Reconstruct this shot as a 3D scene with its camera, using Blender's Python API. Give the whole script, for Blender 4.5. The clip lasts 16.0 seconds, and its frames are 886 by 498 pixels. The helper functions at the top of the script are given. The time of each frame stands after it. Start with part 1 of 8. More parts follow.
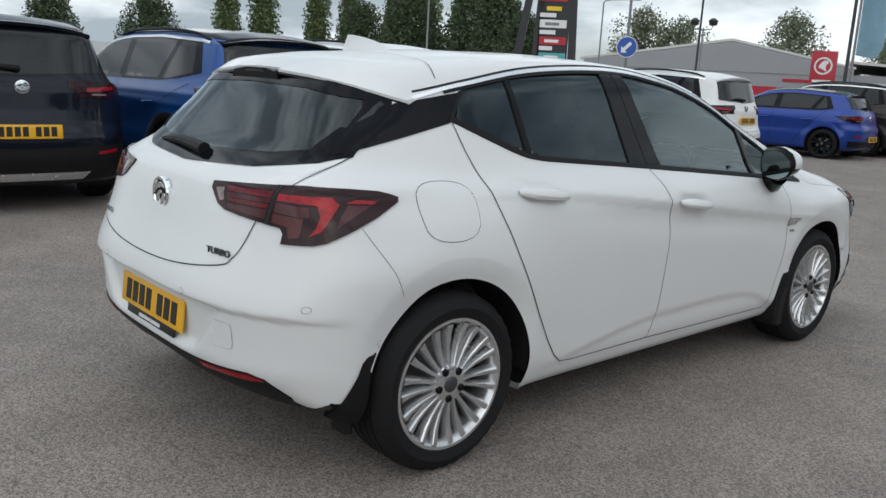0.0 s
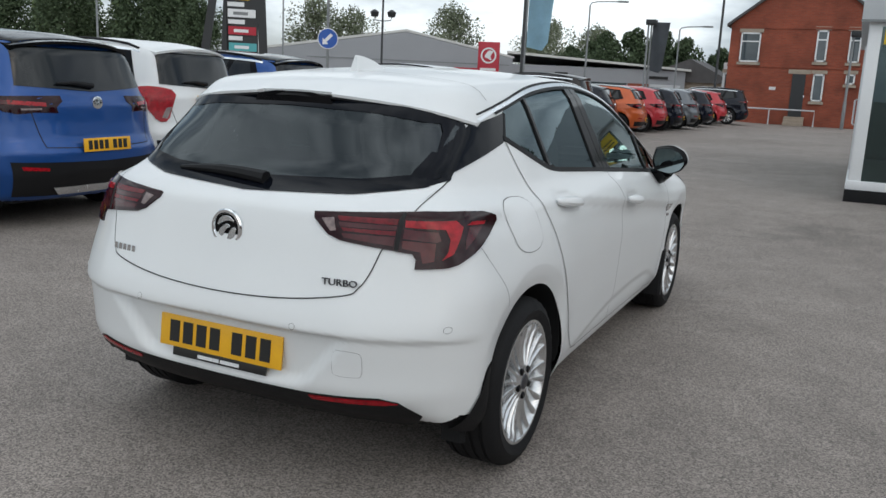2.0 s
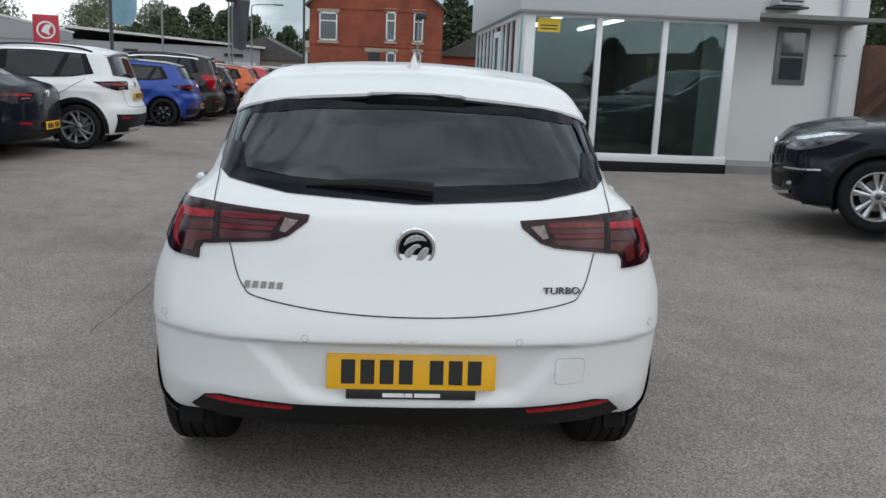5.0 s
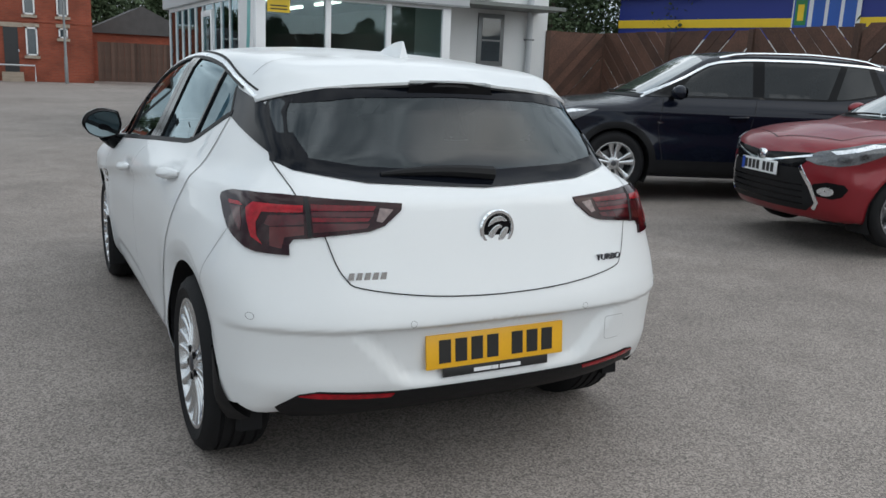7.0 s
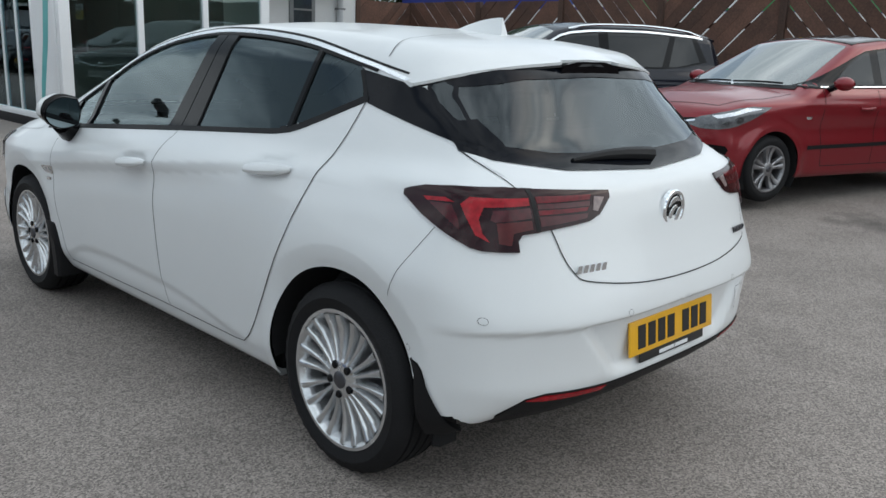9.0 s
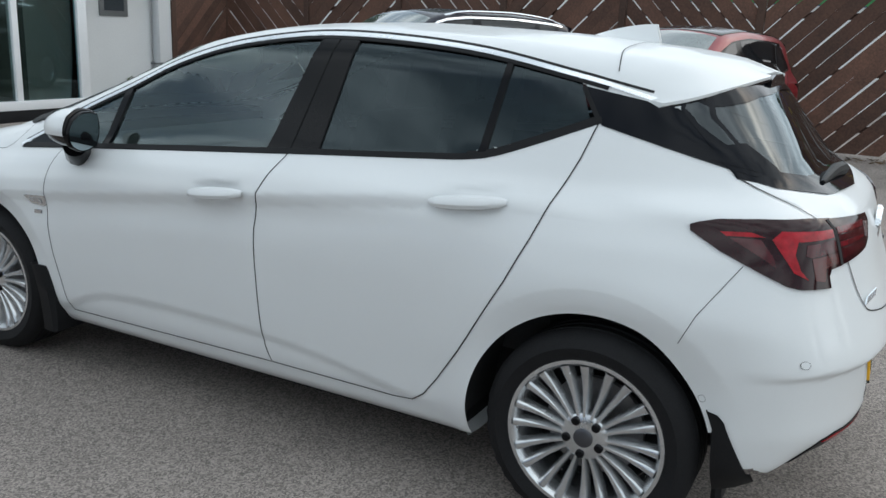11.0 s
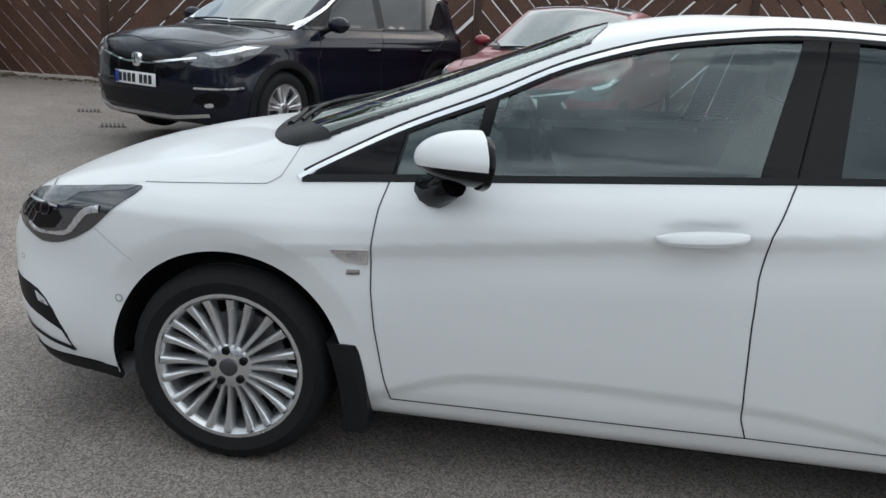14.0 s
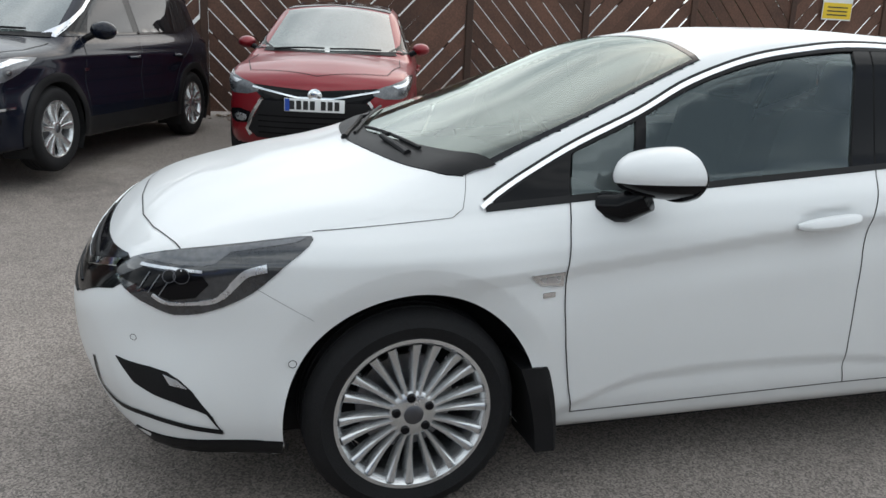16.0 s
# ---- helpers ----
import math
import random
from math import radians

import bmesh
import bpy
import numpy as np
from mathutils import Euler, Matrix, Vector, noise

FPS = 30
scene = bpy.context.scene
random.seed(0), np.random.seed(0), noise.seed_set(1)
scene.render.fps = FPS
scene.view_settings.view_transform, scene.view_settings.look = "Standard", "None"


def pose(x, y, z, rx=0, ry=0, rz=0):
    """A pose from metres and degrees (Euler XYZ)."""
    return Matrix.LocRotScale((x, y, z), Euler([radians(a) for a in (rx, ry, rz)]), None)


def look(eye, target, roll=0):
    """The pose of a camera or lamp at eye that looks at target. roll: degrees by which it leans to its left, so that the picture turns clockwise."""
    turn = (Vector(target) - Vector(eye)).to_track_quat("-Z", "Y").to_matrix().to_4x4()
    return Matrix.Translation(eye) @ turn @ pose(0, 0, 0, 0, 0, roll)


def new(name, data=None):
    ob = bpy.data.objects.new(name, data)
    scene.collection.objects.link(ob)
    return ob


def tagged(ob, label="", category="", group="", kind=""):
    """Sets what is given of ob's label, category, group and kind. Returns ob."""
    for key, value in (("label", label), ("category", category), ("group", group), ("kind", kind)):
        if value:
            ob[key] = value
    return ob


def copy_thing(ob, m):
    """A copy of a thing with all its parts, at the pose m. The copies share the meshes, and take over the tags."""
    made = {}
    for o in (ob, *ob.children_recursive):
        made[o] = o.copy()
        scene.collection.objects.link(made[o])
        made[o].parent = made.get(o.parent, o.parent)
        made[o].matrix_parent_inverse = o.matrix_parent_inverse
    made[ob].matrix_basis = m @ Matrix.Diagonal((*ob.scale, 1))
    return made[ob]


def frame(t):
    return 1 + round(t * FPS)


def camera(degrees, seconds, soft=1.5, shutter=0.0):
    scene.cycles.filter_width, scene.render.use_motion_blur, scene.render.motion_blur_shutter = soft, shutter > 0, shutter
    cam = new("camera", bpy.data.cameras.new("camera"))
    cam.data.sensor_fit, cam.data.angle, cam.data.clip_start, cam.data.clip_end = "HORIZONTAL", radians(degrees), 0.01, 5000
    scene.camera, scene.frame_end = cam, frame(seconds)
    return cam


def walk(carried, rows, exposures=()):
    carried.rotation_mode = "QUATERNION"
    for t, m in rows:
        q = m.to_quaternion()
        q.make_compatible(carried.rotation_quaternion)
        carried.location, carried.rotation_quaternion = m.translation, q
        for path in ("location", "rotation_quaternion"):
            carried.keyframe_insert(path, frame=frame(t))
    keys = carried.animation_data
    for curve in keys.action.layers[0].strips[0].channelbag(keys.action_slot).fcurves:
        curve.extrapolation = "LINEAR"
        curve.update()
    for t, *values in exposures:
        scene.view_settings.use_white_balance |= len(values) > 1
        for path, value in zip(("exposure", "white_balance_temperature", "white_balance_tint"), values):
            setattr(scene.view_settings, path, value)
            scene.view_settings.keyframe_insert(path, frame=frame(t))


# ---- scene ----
cam = camera(56.0, 16.0)
PATH = [
    (0, (2.806, -1.838, 1.345), (1.353, -0.526, 0.936), 3.2),
    (0.5, (2.612, -2.15, 1.382), (1.315, -0.683, 0.975), 2.6),
    (1, (2.325, -2.352, 1.363), (1.104, -0.821, 0.958), 2.1),
    (1.5, (2.073, -2.548, 1.363), (1.02, -0.896, 0.962), 2.6),
    (2, (1.831, -2.787, 1.4), (0.981, -1.021, 1.002), 2.7),
    (2.5, (1.514, -2.888, 1.371), (0.757, -1.08, 0.975), 1.7),
    (3, (1.199, -2.981, 1.374), (0.571, -1.125, 0.973), 1.6),
    (3.5, (0.872, -3.131, 1.404), (0.488, -1.21, 1.0), 1.7),
    (6, (-0.74, -3.057, 1.387), (-0.275, -1.156, 0.976), 2.4),
    (6.5, (-1.073, -3.001, 1.368), (-0.376, -1.17, 0.965), 2.2),
    (7, (-1.391, -2.906, 1.38), (-0.476, -1.178, 0.959), 2.5),
    (7.5, (-1.675, -2.703, 1.381), (-0.696, -1.015, 0.945), 2.2),
    (8, (-1.951, -2.526, 1.381), (-0.806, -0.946, 0.94), 1.9),
    (8.5, (-2.217, -2.311, 1.376), (-0.898, -0.879, 0.916), 2.4),
    (9, (-2.409, -1.982, 1.364), (-1.024, -0.617, 0.895), 2.1),
    (11.5, (-3.012, -0.273, 1.416), (-1.253, 0.53, 0.905), 2.7),
    (12, (-3.016, 0.129, 1.41), (-1.222, 0.845, 0.888), 2.7),
    (12.5, (-3.129, 0.532, 1.382), (-1.277, 1.092, 0.877), 3.1),
    (13, (-3.151, 0.936, 1.372), (-1.279, 1.399, 0.842), 3.7),
    (13.5, (-3.091, 1.336, 1.372), (-1.208, 1.741, 0.833), 3.3),
    (14, (-3.087, 1.765, 1.375), (-1.173, 1.994, 0.843), 3.9),
    (14.5, (-3.008, 2.175, 1.353), (-1.08, 2.188, 0.822), 4.9),
    (15, (-2.969, 2.561, 1.358), (-1.051, 2.382, 0.822), 4.6),
    (15.5, (-3.04, 2.95, 1.401), (-1.154, 2.547, 0.872), 3.7),
    (16, (-2.957, 3.275, 1.39), (-1.116, 2.683, 0.881), 2.7),
]
walk(cam, [(t, look(eye, target, roll)) for t, eye, target, roll in PATH],
     [(0.0, 0.18, 6420, 9), (3.5, 0.20, 6380, 8.5), (6.0, 0.32, 6400, 9), (9.0, 0.34, 6280, 7.5), (11.5, 0.50, 6280, 7), (13.5, 0.58, 6420, 8.5), (15.5, 0.58, 6520, 9), (16.0, 0.58, 6540, 9)])

# ---- sky and sun: an even overcast day ----
SUN_ELEV, SUN_AZ = 40.0, 126.0
world = bpy.data.worlds.new("sky")
scene.world = world
world.use_nodes = True
wt = world.node_tree
wt.nodes.clear()
w_out = wt.nodes.new("ShaderNodeOutputWorld")
w_bg = wt.nodes.new("ShaderNodeBackground")
w_sky = wt.nodes.new("ShaderNodeTexSky")
w_sky.sky_type, w_sky.sun_disc = "NISHITA", False
w_sky.sun_elevation, w_sky.sun_rotation = radians(SUN_ELEV), radians(SUN_AZ)
w_sky.dust_density, w_sky.air_density = 3.0, 1.0
w_co = wt.nodes.new("ShaderNodeTexCoord")
w_map = wt.nodes.new("ShaderNodeMapping")
w_map.inputs["Scale"].default_value = (1.0, 1.0, 3.2)
w_noise = wt.nodes.new("ShaderNodeTexNoise")
w_noise.inputs["Scale"].default_value, w_noise.inputs["Detail"].default_value = 2.6, 7.0
w_noise.inputs["Roughness"].default_value = 0.55
w_ramp = wt.nodes.new("ShaderNodeValToRGB")
w_ramp.color_ramp.elements[0].position, w_ramp.color_ramp.elements[0].color = 0.40, (3.0, 3.5, 3.9, 1)
w_ramp.color_ramp.elements[1].position, w_ramp.color_ramp.elements[1].color = 0.61, (9.0, 9.5, 9.8, 1)
w_mix = wt.nodes.new("ShaderNodeMix")
w_mix.data_type = "RGBA"
w_gap = wt.nodes.new("ShaderNodeTexNoise")
w_gap.inputs["Scale"].default_value, w_gap.inputs["Detail"].default_value = 1.7, 5.0
w_cover = wt.nodes.new("ShaderNodeMapRange")
for k, v in (("From Min", 0.36), ("From Max", 0.52), ("To Min", 0.45), ("To Max", 0.97)):
    w_cover.inputs[k].default_value = v
wt.links.new(w_map.outputs["Vector"], w_gap.inputs["Vector"])
wt.links.new(w_gap.outputs["Fac"], w_cover.inputs["Value"])
wt.links.new(w_cover.outputs["Result"], w_mix.inputs["Factor"])
wt.links.new(w_co.outputs["Generated"], w_map.inputs["Vector"])
wt.links.new(w_map.outputs["Vector"], w_noise.inputs["Vector"])
wt.links.new(w_noise.outputs["Fac"], w_ramp.inputs["Fac"])
wt.links.new(w_sky.outputs["Color"], w_mix.inputs[6])
wt.links.new(w_ramp.outputs["Color"], w_mix.inputs[7])
wt.links.new(w_mix.outputs[2], w_bg.inputs["Color"])
wt.links.new(w_bg.outputs["Background"], w_out.inputs["Surface"])
w_bg.inputs["Strength"].default_value = 0.125

sun = new("sun", bpy.data.lights.new("sun", "SUN"))
sun.data.energy, sun.data.angle, sun.data.color = 0.6, radians(120), (0.98, 0.97, 0.94)
az, el = radians(SUN_AZ), radians(SUN_ELEV)
sun.matrix_world = look((0, 0, 30), (0 - 30 * math.sin(az), 0 - 30 * math.cos(az), 30 - 30 * math.tan(el)))
scene.view_settings.exposure = 0.08


# ---- materials ----
def nodes_of(name):
    m = bpy.data.materials.new(name)
    m.use_nodes = True
    nt = m.node_tree
    return m, nt, nt.nodes["Principled BSDF"]


def add(nt, kind, **values):
    n = nt.nodes.new(kind)
    for k, v in values.items():
        n.inputs[k].default_value = v
    return n


def mat(name, colour, rough=0.5, metal=0.0, vary=0.12, scale=6.0, fine=60.0, bump=0.0, coat=0.0, spec=0.5, island=False):
    """A surface with colour that varies at two scales, and a fine relief."""
    m, nt, p = nodes_of(name)
    p.inputs["Metallic"].default_value, p.inputs["Roughness"].default_value = metal, rough
    p.inputs["Coat Weight"].default_value, p.inputs["Coat Roughness"].default_value = coat, 0.03
    p.inputs["Specular IOR Level"].default_value = spec
    co = nt.nodes.new("ShaderNodeTexCoord")
    a, b = add(nt, "ShaderNodeTexNoise", Scale=scale, Detail=5.0), add(nt, "ShaderNodeTexNoise", Scale=fine, Detail=3.0)
    mid = add(nt, "ShaderNodeMath")
    mid.operation = "ADD"
    for n in (a, b):
        nt.links.new(co.outputs["Object"], n.inputs["Vector"])
    nt.links.new(a.outputs["Fac"], mid.inputs[0])
    nt.links.new(b.outputs["Fac"], mid.inputs[1])
    ramp = nt.nodes.new("ShaderNodeValToRGB")
    e = ramp.color_ramp.elements
    half = add(nt, "ShaderNodeMath")
    half.operation, half.inputs[1].default_value = "MULTIPLY", 0.5
    nt.links.new(mid.outputs[0], half.inputs[0])
    nt.links.new(half.outputs[0], ramp.inputs["Fac"])
    e[0].position, e[1].position = 0.3, 0.7
    e[0].color = (*[c * (1 - vary) for c in colour], 1)
    e[1].color = (*[min(1, c * (1 + vary)) for c in colour], 1)
    last = ramp.outputs["Color"]
    if island:
        oi = nt.nodes.new("ShaderNodeObjectInfo")
        hs = nt.nodes.new("ShaderNodeHueSaturation")
        mr = nt.nodes.new("ShaderNodeMapRange")
        mr.inputs["To Min"].default_value, mr.inputs["To Max"].default_value = 0.7, 1.3
        nt.links.new(oi.outputs["Random"], mr.inputs["Value"])
        nt.links.new(mr.outputs["Result"], hs.inputs["Value"])
        nt.links.new(last, hs.inputs["Color"])
        last = hs.outputs["Color"]
    nt.links.new(last, p.inputs["Base Color"])
    rr = nt.nodes.new("ShaderNodeMapRange")
    rr.inputs["To Min"].default_value, rr.inputs["To Max"].default_value = max(0.0, rough * 0.85), min(1, rough * 1.15)
    nt.links.new(a.outputs["Fac"], rr.inputs["Value"])
    nt.links.new(rr.outputs["Result"], p.inputs["Roughness"])
    if bump:
        bp = add(nt, "ShaderNodeBump", Strength=bump, Distance=0.01)
        nt.links.new(half.outputs[0], bp.inputs["Height"])
        nt.links.new(bp.outputs["Normal"], p.inputs["Normal"])
    return m


def glass(name, tint, gloss=1.5, sheen=(0.76, 0.93, 1)):
    """A thin pane: tinted see-through with a mirror gloss that grows at glancing angles."""
    m, nt, p = nodes_of(name)
    nt.nodes.remove(p)
    out = nt.nodes["Material Output"]
    tr = add(nt, "ShaderNodeBsdfTransparent", Color=(*tint, 1))
    gl = add(nt, "ShaderNodeBsdfGlossy", Roughness=0.01, Color=(*sheen, 1))
    fr = add(nt, "ShaderNodeFresnel", IOR=gloss)
    mx = nt.nodes.new("ShaderNodeMixShader")
    nt.links.new(fr.outputs[0], mx.inputs[0])
    nt.links.new(tr.outputs[0], mx.inputs[1])
    nt.links.new(gl.outputs[0], mx.inputs[2])
    nt.links.new(mx.outputs[0], out.inputs[0])
    return m


def paint(name, colour, flake=0.0, rough=0.42):
    m = mat(name, colour, rough=rough, metal=flake, vary=0.02, scale=3.0, fine=400.0, coat=0.45, spec=0.5 if max(colour) > 0.1 else 0.1)
    return m


white_paint = paint("white_paint", (0.725, 0.74, 0.745), 0.0, 0.5)
black_paint = paint("black_paint", (0.006, 0.008, 0.016), 0.1, 0.25)
navy_paint = paint("navy_paint", (0.007, 0.009, 0.017), 0.2, 0.3)
blue_paint = paint("blue_paint", (0.003, 0.058, 0.245), 0.35, 0.35)
deepblue_paint = paint("deepblue_paint", (0.005, 0.04, 0.27), 0.25, 0.35)
red_paint = paint("red_paint", (0.205, 0.005, 0.012), 0.3, 0.35)
brightred_paint = paint("brightred_paint", (0.42, 0.02, 0.03), 0.1, 0.35)
orange_paint = paint("orange_paint", (0.50, 0.09, 0.015), 0.2, 0.35)
grey_paint = paint("grey_paint", (0.13, 0.14, 0.155), 0.5, 0.35)
brown_paint = paint("brown_paint", (0.03, 0.026, 0.026), 0.3, 0.35)
gloss_black = mat("gloss_black", (0.005, 0.005, 0.006), rough=0.10, vary=0.1, coat=0.0, spec=0.16)
satin_black = mat("satin_black", (0.012, 0.012, 0.013), rough=0.5, vary=0.25, fine=300, bump=0.1, spec=0.15)
seam_black = mat("seam_black", (0.01, 0.01, 0.011), rough=0.8, vary=0.2)
rubber = mat("rubber", (0.010, 0.010, 0.011), rough=0.75, vary=0.35, scale=14, fine=200, bump=0.25, spec=0.25)
liner_black = mat("liner_black", (0.008, 0.008, 0.009), rough=0.9, vary=0.3)
frit_black = mat("frit_black", (0.004, 0.005, 0.008), rough=0.05, vary=0.1, coat=0.0, spec=0.14)
trim_bright = mat("trim_bright", (0.88, 0.90, 0.92), rough=0.28, metal=1.0, vary=0.04)
chrome = mat("chrome", (0.82, 0.84, 0.86), rough=0.09, metal=1.0, vary=0.04)
alloy = mat("alloy", (0.62, 0.63, 0.64), rough=0.26, metal=0.85, vary=0.06, scale=20, fine=300, coat=0.3)
dark_alloy = mat("dark_alloy", (0.10, 0.10, 0.11), rough=0.35, metal=0.7, vary=0.1)
steel = mat("steel", (0.30, 0.30, 0.31), rough=0.4, metal=0.9, vary=0.25, scale=12)
cabin_trim = mat("cabin_trim", (0.03, 0.031, 0.033), rough=0.75, vary=0.2, fine=200)
seat_cloth = mat("seat_cloth", (0.045, 0.046, 0.05), rough=0.85, vary=0.25, fine=300, bump=0.2)
tint_dark = glass("tint_dark", (0.07, 0.085, 0.09), 1.54)
tint_green = glass("tint_green", (0.56, 0.66, 0.64), 1.84, (0.84, 0.97, 1))
screen_glass = glass("screen_glass", (0.60, 0.70, 0.66), 1.72, (0.92, 1.0, 0.95))
tint_rear = glass("tint_rear", (0.05, 0.055, 0.058), 1.64, (0.86, 0.95, 1))
shop_glass = glass("shop_glass", (0.66, 0.72, 0.70), 1.62)
car_glass = mat("car_glass", (0.010, 0.012, 0.014), rough=0.02, vary=0.1, coat=0.0, spec=0.42)
# pale base colour paints reflected sky into the other cars' windscreens
car_screen = mat("car_screen", (0.10, 0.125, 0.12), rough=0.03, vary=0.25, scale=2.0, coat=1.0, spec=0.8)
mirror_glass = mat("mirror_glass", (0.30, 0.36, 0.38), rough=0.02, metal=1.0, vary=0.02)
lamp_red = mat("lamp_red", (0.055, 0.002, 0.005), rough=0.12, vary=0.3, scale=30, coat=0.25, spec=0.35)
lamp_bright = mat("lamp_bright", (0.31, 0.005, 0.012), rough=0.15, vary=0.5, scale=25, coat=0.12, spec=0.3)
lamp_mid = mat("lamp_mid", (0.12, 0.003, 0.008), rough=0.15, vary=0.5, scale=25, coat=0.12, spec=0.3)
lamp_dark = mat("lamp_dark", (0.018, 0.002, 0.004), rough=0.08, vary=0.3, scale=20, coat=0.12, spec=0.25)
lamp_amber = mat("lamp_amber", (0.075, 0.006, 0.006), rough=0.15, vary=0.2, scale=40, coat=0.25, spec=0.35)
lamp_clear = mat("lamp_clear", (0.22, 0.17, 0.165), rough=0.12, vary=0.3, scale=60, coat=0.25, spec=0.35)
head_silver = mat("head_silver", (0.70, 0.72, 0.75), rough=0.28, metal=0.9, vary=0.15, scale=30)
head_grey = mat("head_grey", (0.10, 0.105, 0.115), rough=0.2, vary=0.3, scale=15, coat=1.0)
head_dark = mat("head_dark", (0.03, 0.032, 0.036), rough=0.1, vary=0.4, scale=12, coat=1.0)
plate_yellow = mat("plate_yellow", (0.80, 0.42, 0.015), rough=0.35, vary=0.04)
plate_white = mat("plate_white", (0.75, 0.76, 0.76), rough=0.35, vary=0.04)
ink_black = mat("ink_black", (0.012, 0.012, 0.012), rough=0.45, vary=0.1)
ink_blue = mat("ink_blue", (0.01, 0.06, 0.35), rough=0.4, vary=0.1)
sign_red = mat("sign_red", (0.40, 0.012, 0.03), rough=0.4, vary=0.06)
sign_white = mat("sign_white", (0.72, 0.73, 0.74), rough=0.45, vary=0.05)
sign_blue = mat("sign_blue", (0.02, 0.09, 0.38), rough=0.35, vary=0.08)
sign_teal = mat("sign_teal", (0.08, 0.36, 0.38), rough=0.4, vary=0.08)
sign_yellow = mat("sign_yellow", (0.75, 0.52, 0.02), rough=0.4, vary=0.05)


# ---- mesh tools ----
def part(name, bm, material, parent=None, label="", smooth=True, normals=None):
    """Links a bmesh as one mesh object, under a thing or a part where one is given."""
    me = bpy.data.meshes.new(name)
    bm.normal_update()
    bm.to_mesh(me)
    bm.free()
    return mesh_part(name, me, material, parent, label, smooth, normals)


def mesh_part(name, me, material, parent=None, label="", smooth=True, normals=None):
    if material and not me.materials:
        me.materials.append(material)
    if smooth:
        me.shade_smooth()
        if normals is None:
            me.set_sharp_from_angle(angle=radians(35))
        else:
            me.normals_split_custom_set_from_vertices([tuple(n) for n in normals])
    ob = new(name, me)
    if parent is not None:
        ob.parent = parent
    return tagged(ob, label)


def thing(name, label, category, group="", m=None, kind=""):
    ob = tagged(new(name), label, category, group, kind)
    ob.empty_display_size = 0.2
    if m is not None:
        ob.matrix_basis = m
    return ob


def box_bm(x0, x1, y0, y1, z0, z1, bevel=0.0, m=None, bm=None):
    own = bm if bm is not None else bmesh.new()
    r = bmesh.ops.create_cube(own, size=1.0)
    mm = Matrix.Translation(((x0 + x1) / 2, (y0 + y1) / 2, (z0 + z1) / 2)) @ Matrix.Diagonal((x1 - x0, y1 - y0, z1 - z0, 1))
    bmesh.ops.transform(own, matrix=(m @ mm) if m is not None else mm, verts=r["verts"])
    if bevel:
        edges = list({e for v in r["verts"] for e in v.link_edges})
        bmesh.ops.bevel(own, geom=edges, offset=bevel, segments=2, affect="EDGES", profile=0.5)
    return own


def tube_bm(points, radius, sides=10, bm=None, cap=True):
    """A round bar along points; radius is one number or one a point."""
    own = bm if bm is not None else bmesh.new()
    pts = [Vector(p) for p in points]
    rad = radius if isinstance(radius, (list, tuple)) else [radius] * len(pts)
    rings = []
    for i, p in enumerate(pts):
        d = (pts[min(i + 1, len(pts) - 1)] - pts[max(i - 1, 0)]).normalized()
        u = d.cross(Vector((0, 0, 1)) if abs(d.z) < 0.9 else Vector((1, 0, 0))).normalized()
        v = d.cross(u)
        rings.append([own.verts.new(p + rad[i] * (math.cos(a) * u + math.sin(a) * v)) for a in [2 * math.pi * k / sides for k in range(sides)]])
    for r0, r1 in zip(rings, rings[1:]):
        for k in range(sides):
            own.faces.new((r0[k], r0[(k + 1) % sides], r1[(k + 1) % sides], r1[k]))
    if cap:
        own.faces.new(list(reversed(rings[0])))
        own.faces.new(rings[-1])
    bmesh.ops.recalc_face_normals(own, faces=own.faces[:])
    return own


def lathe_bm(profile, sides=48, m=None, bm=None, close=False):
    """Turns (radius, x) points round the x axis."""
    own = bm if bm is not None else bmesh.new()
    m = m or Matrix()
    rings = []
    for r, x in profile:
        rings.append([own.verts.new(m @ Vector((x, r * math.cos(a), r * math.sin(a)))) for a in [2 * math.pi * k / sides for k in range(sides)]])
    pairs = list(zip(rings, rings[1:]))
    if close:
        pairs.append((rings[-1], rings[0]))
    for r0, r1 in pairs:
        for k in range(sides):
            own.faces.new((r0[k], r0[(k + 1) % sides], r1[(k + 1) % sides], r1[k]))
    if not close:
        for r in (rings[0], rings[-1]):
            own.faces.new(r)
    bmesh.ops.recalc_face_normals(own, faces=own.faces[:])
    return own


def prism_bm(poly, depth, m=None, bm=None, bevel=0.0):
    """A flat outline in x, y, given a depth along z."""
    own = bm if bm is not None else bmesh.new()
    m = m or Matrix()
    lo = [own.verts.new(m @ Vector((x, y, 0))) for x, y in poly]
    hi = [own.verts.new(m @ Vector((x, y, depth))) for x, y in poly]
    fs = [own.faces.new(list(reversed(lo))), own.faces.new(hi)]
    n = len(poly)
    for i in range(n):
        fs.append(own.faces.new((lo[i], lo[(i + 1) % n], hi[(i + 1) % n], hi[i])))
    bmesh.ops.recalc_face_normals(own, faces=fs)
    if bevel:
        bmesh.ops.bevel(own, geom=list({e for f in fs for e in f.edges}), offset=bevel, segments=1, affect="EDGES")
    return own


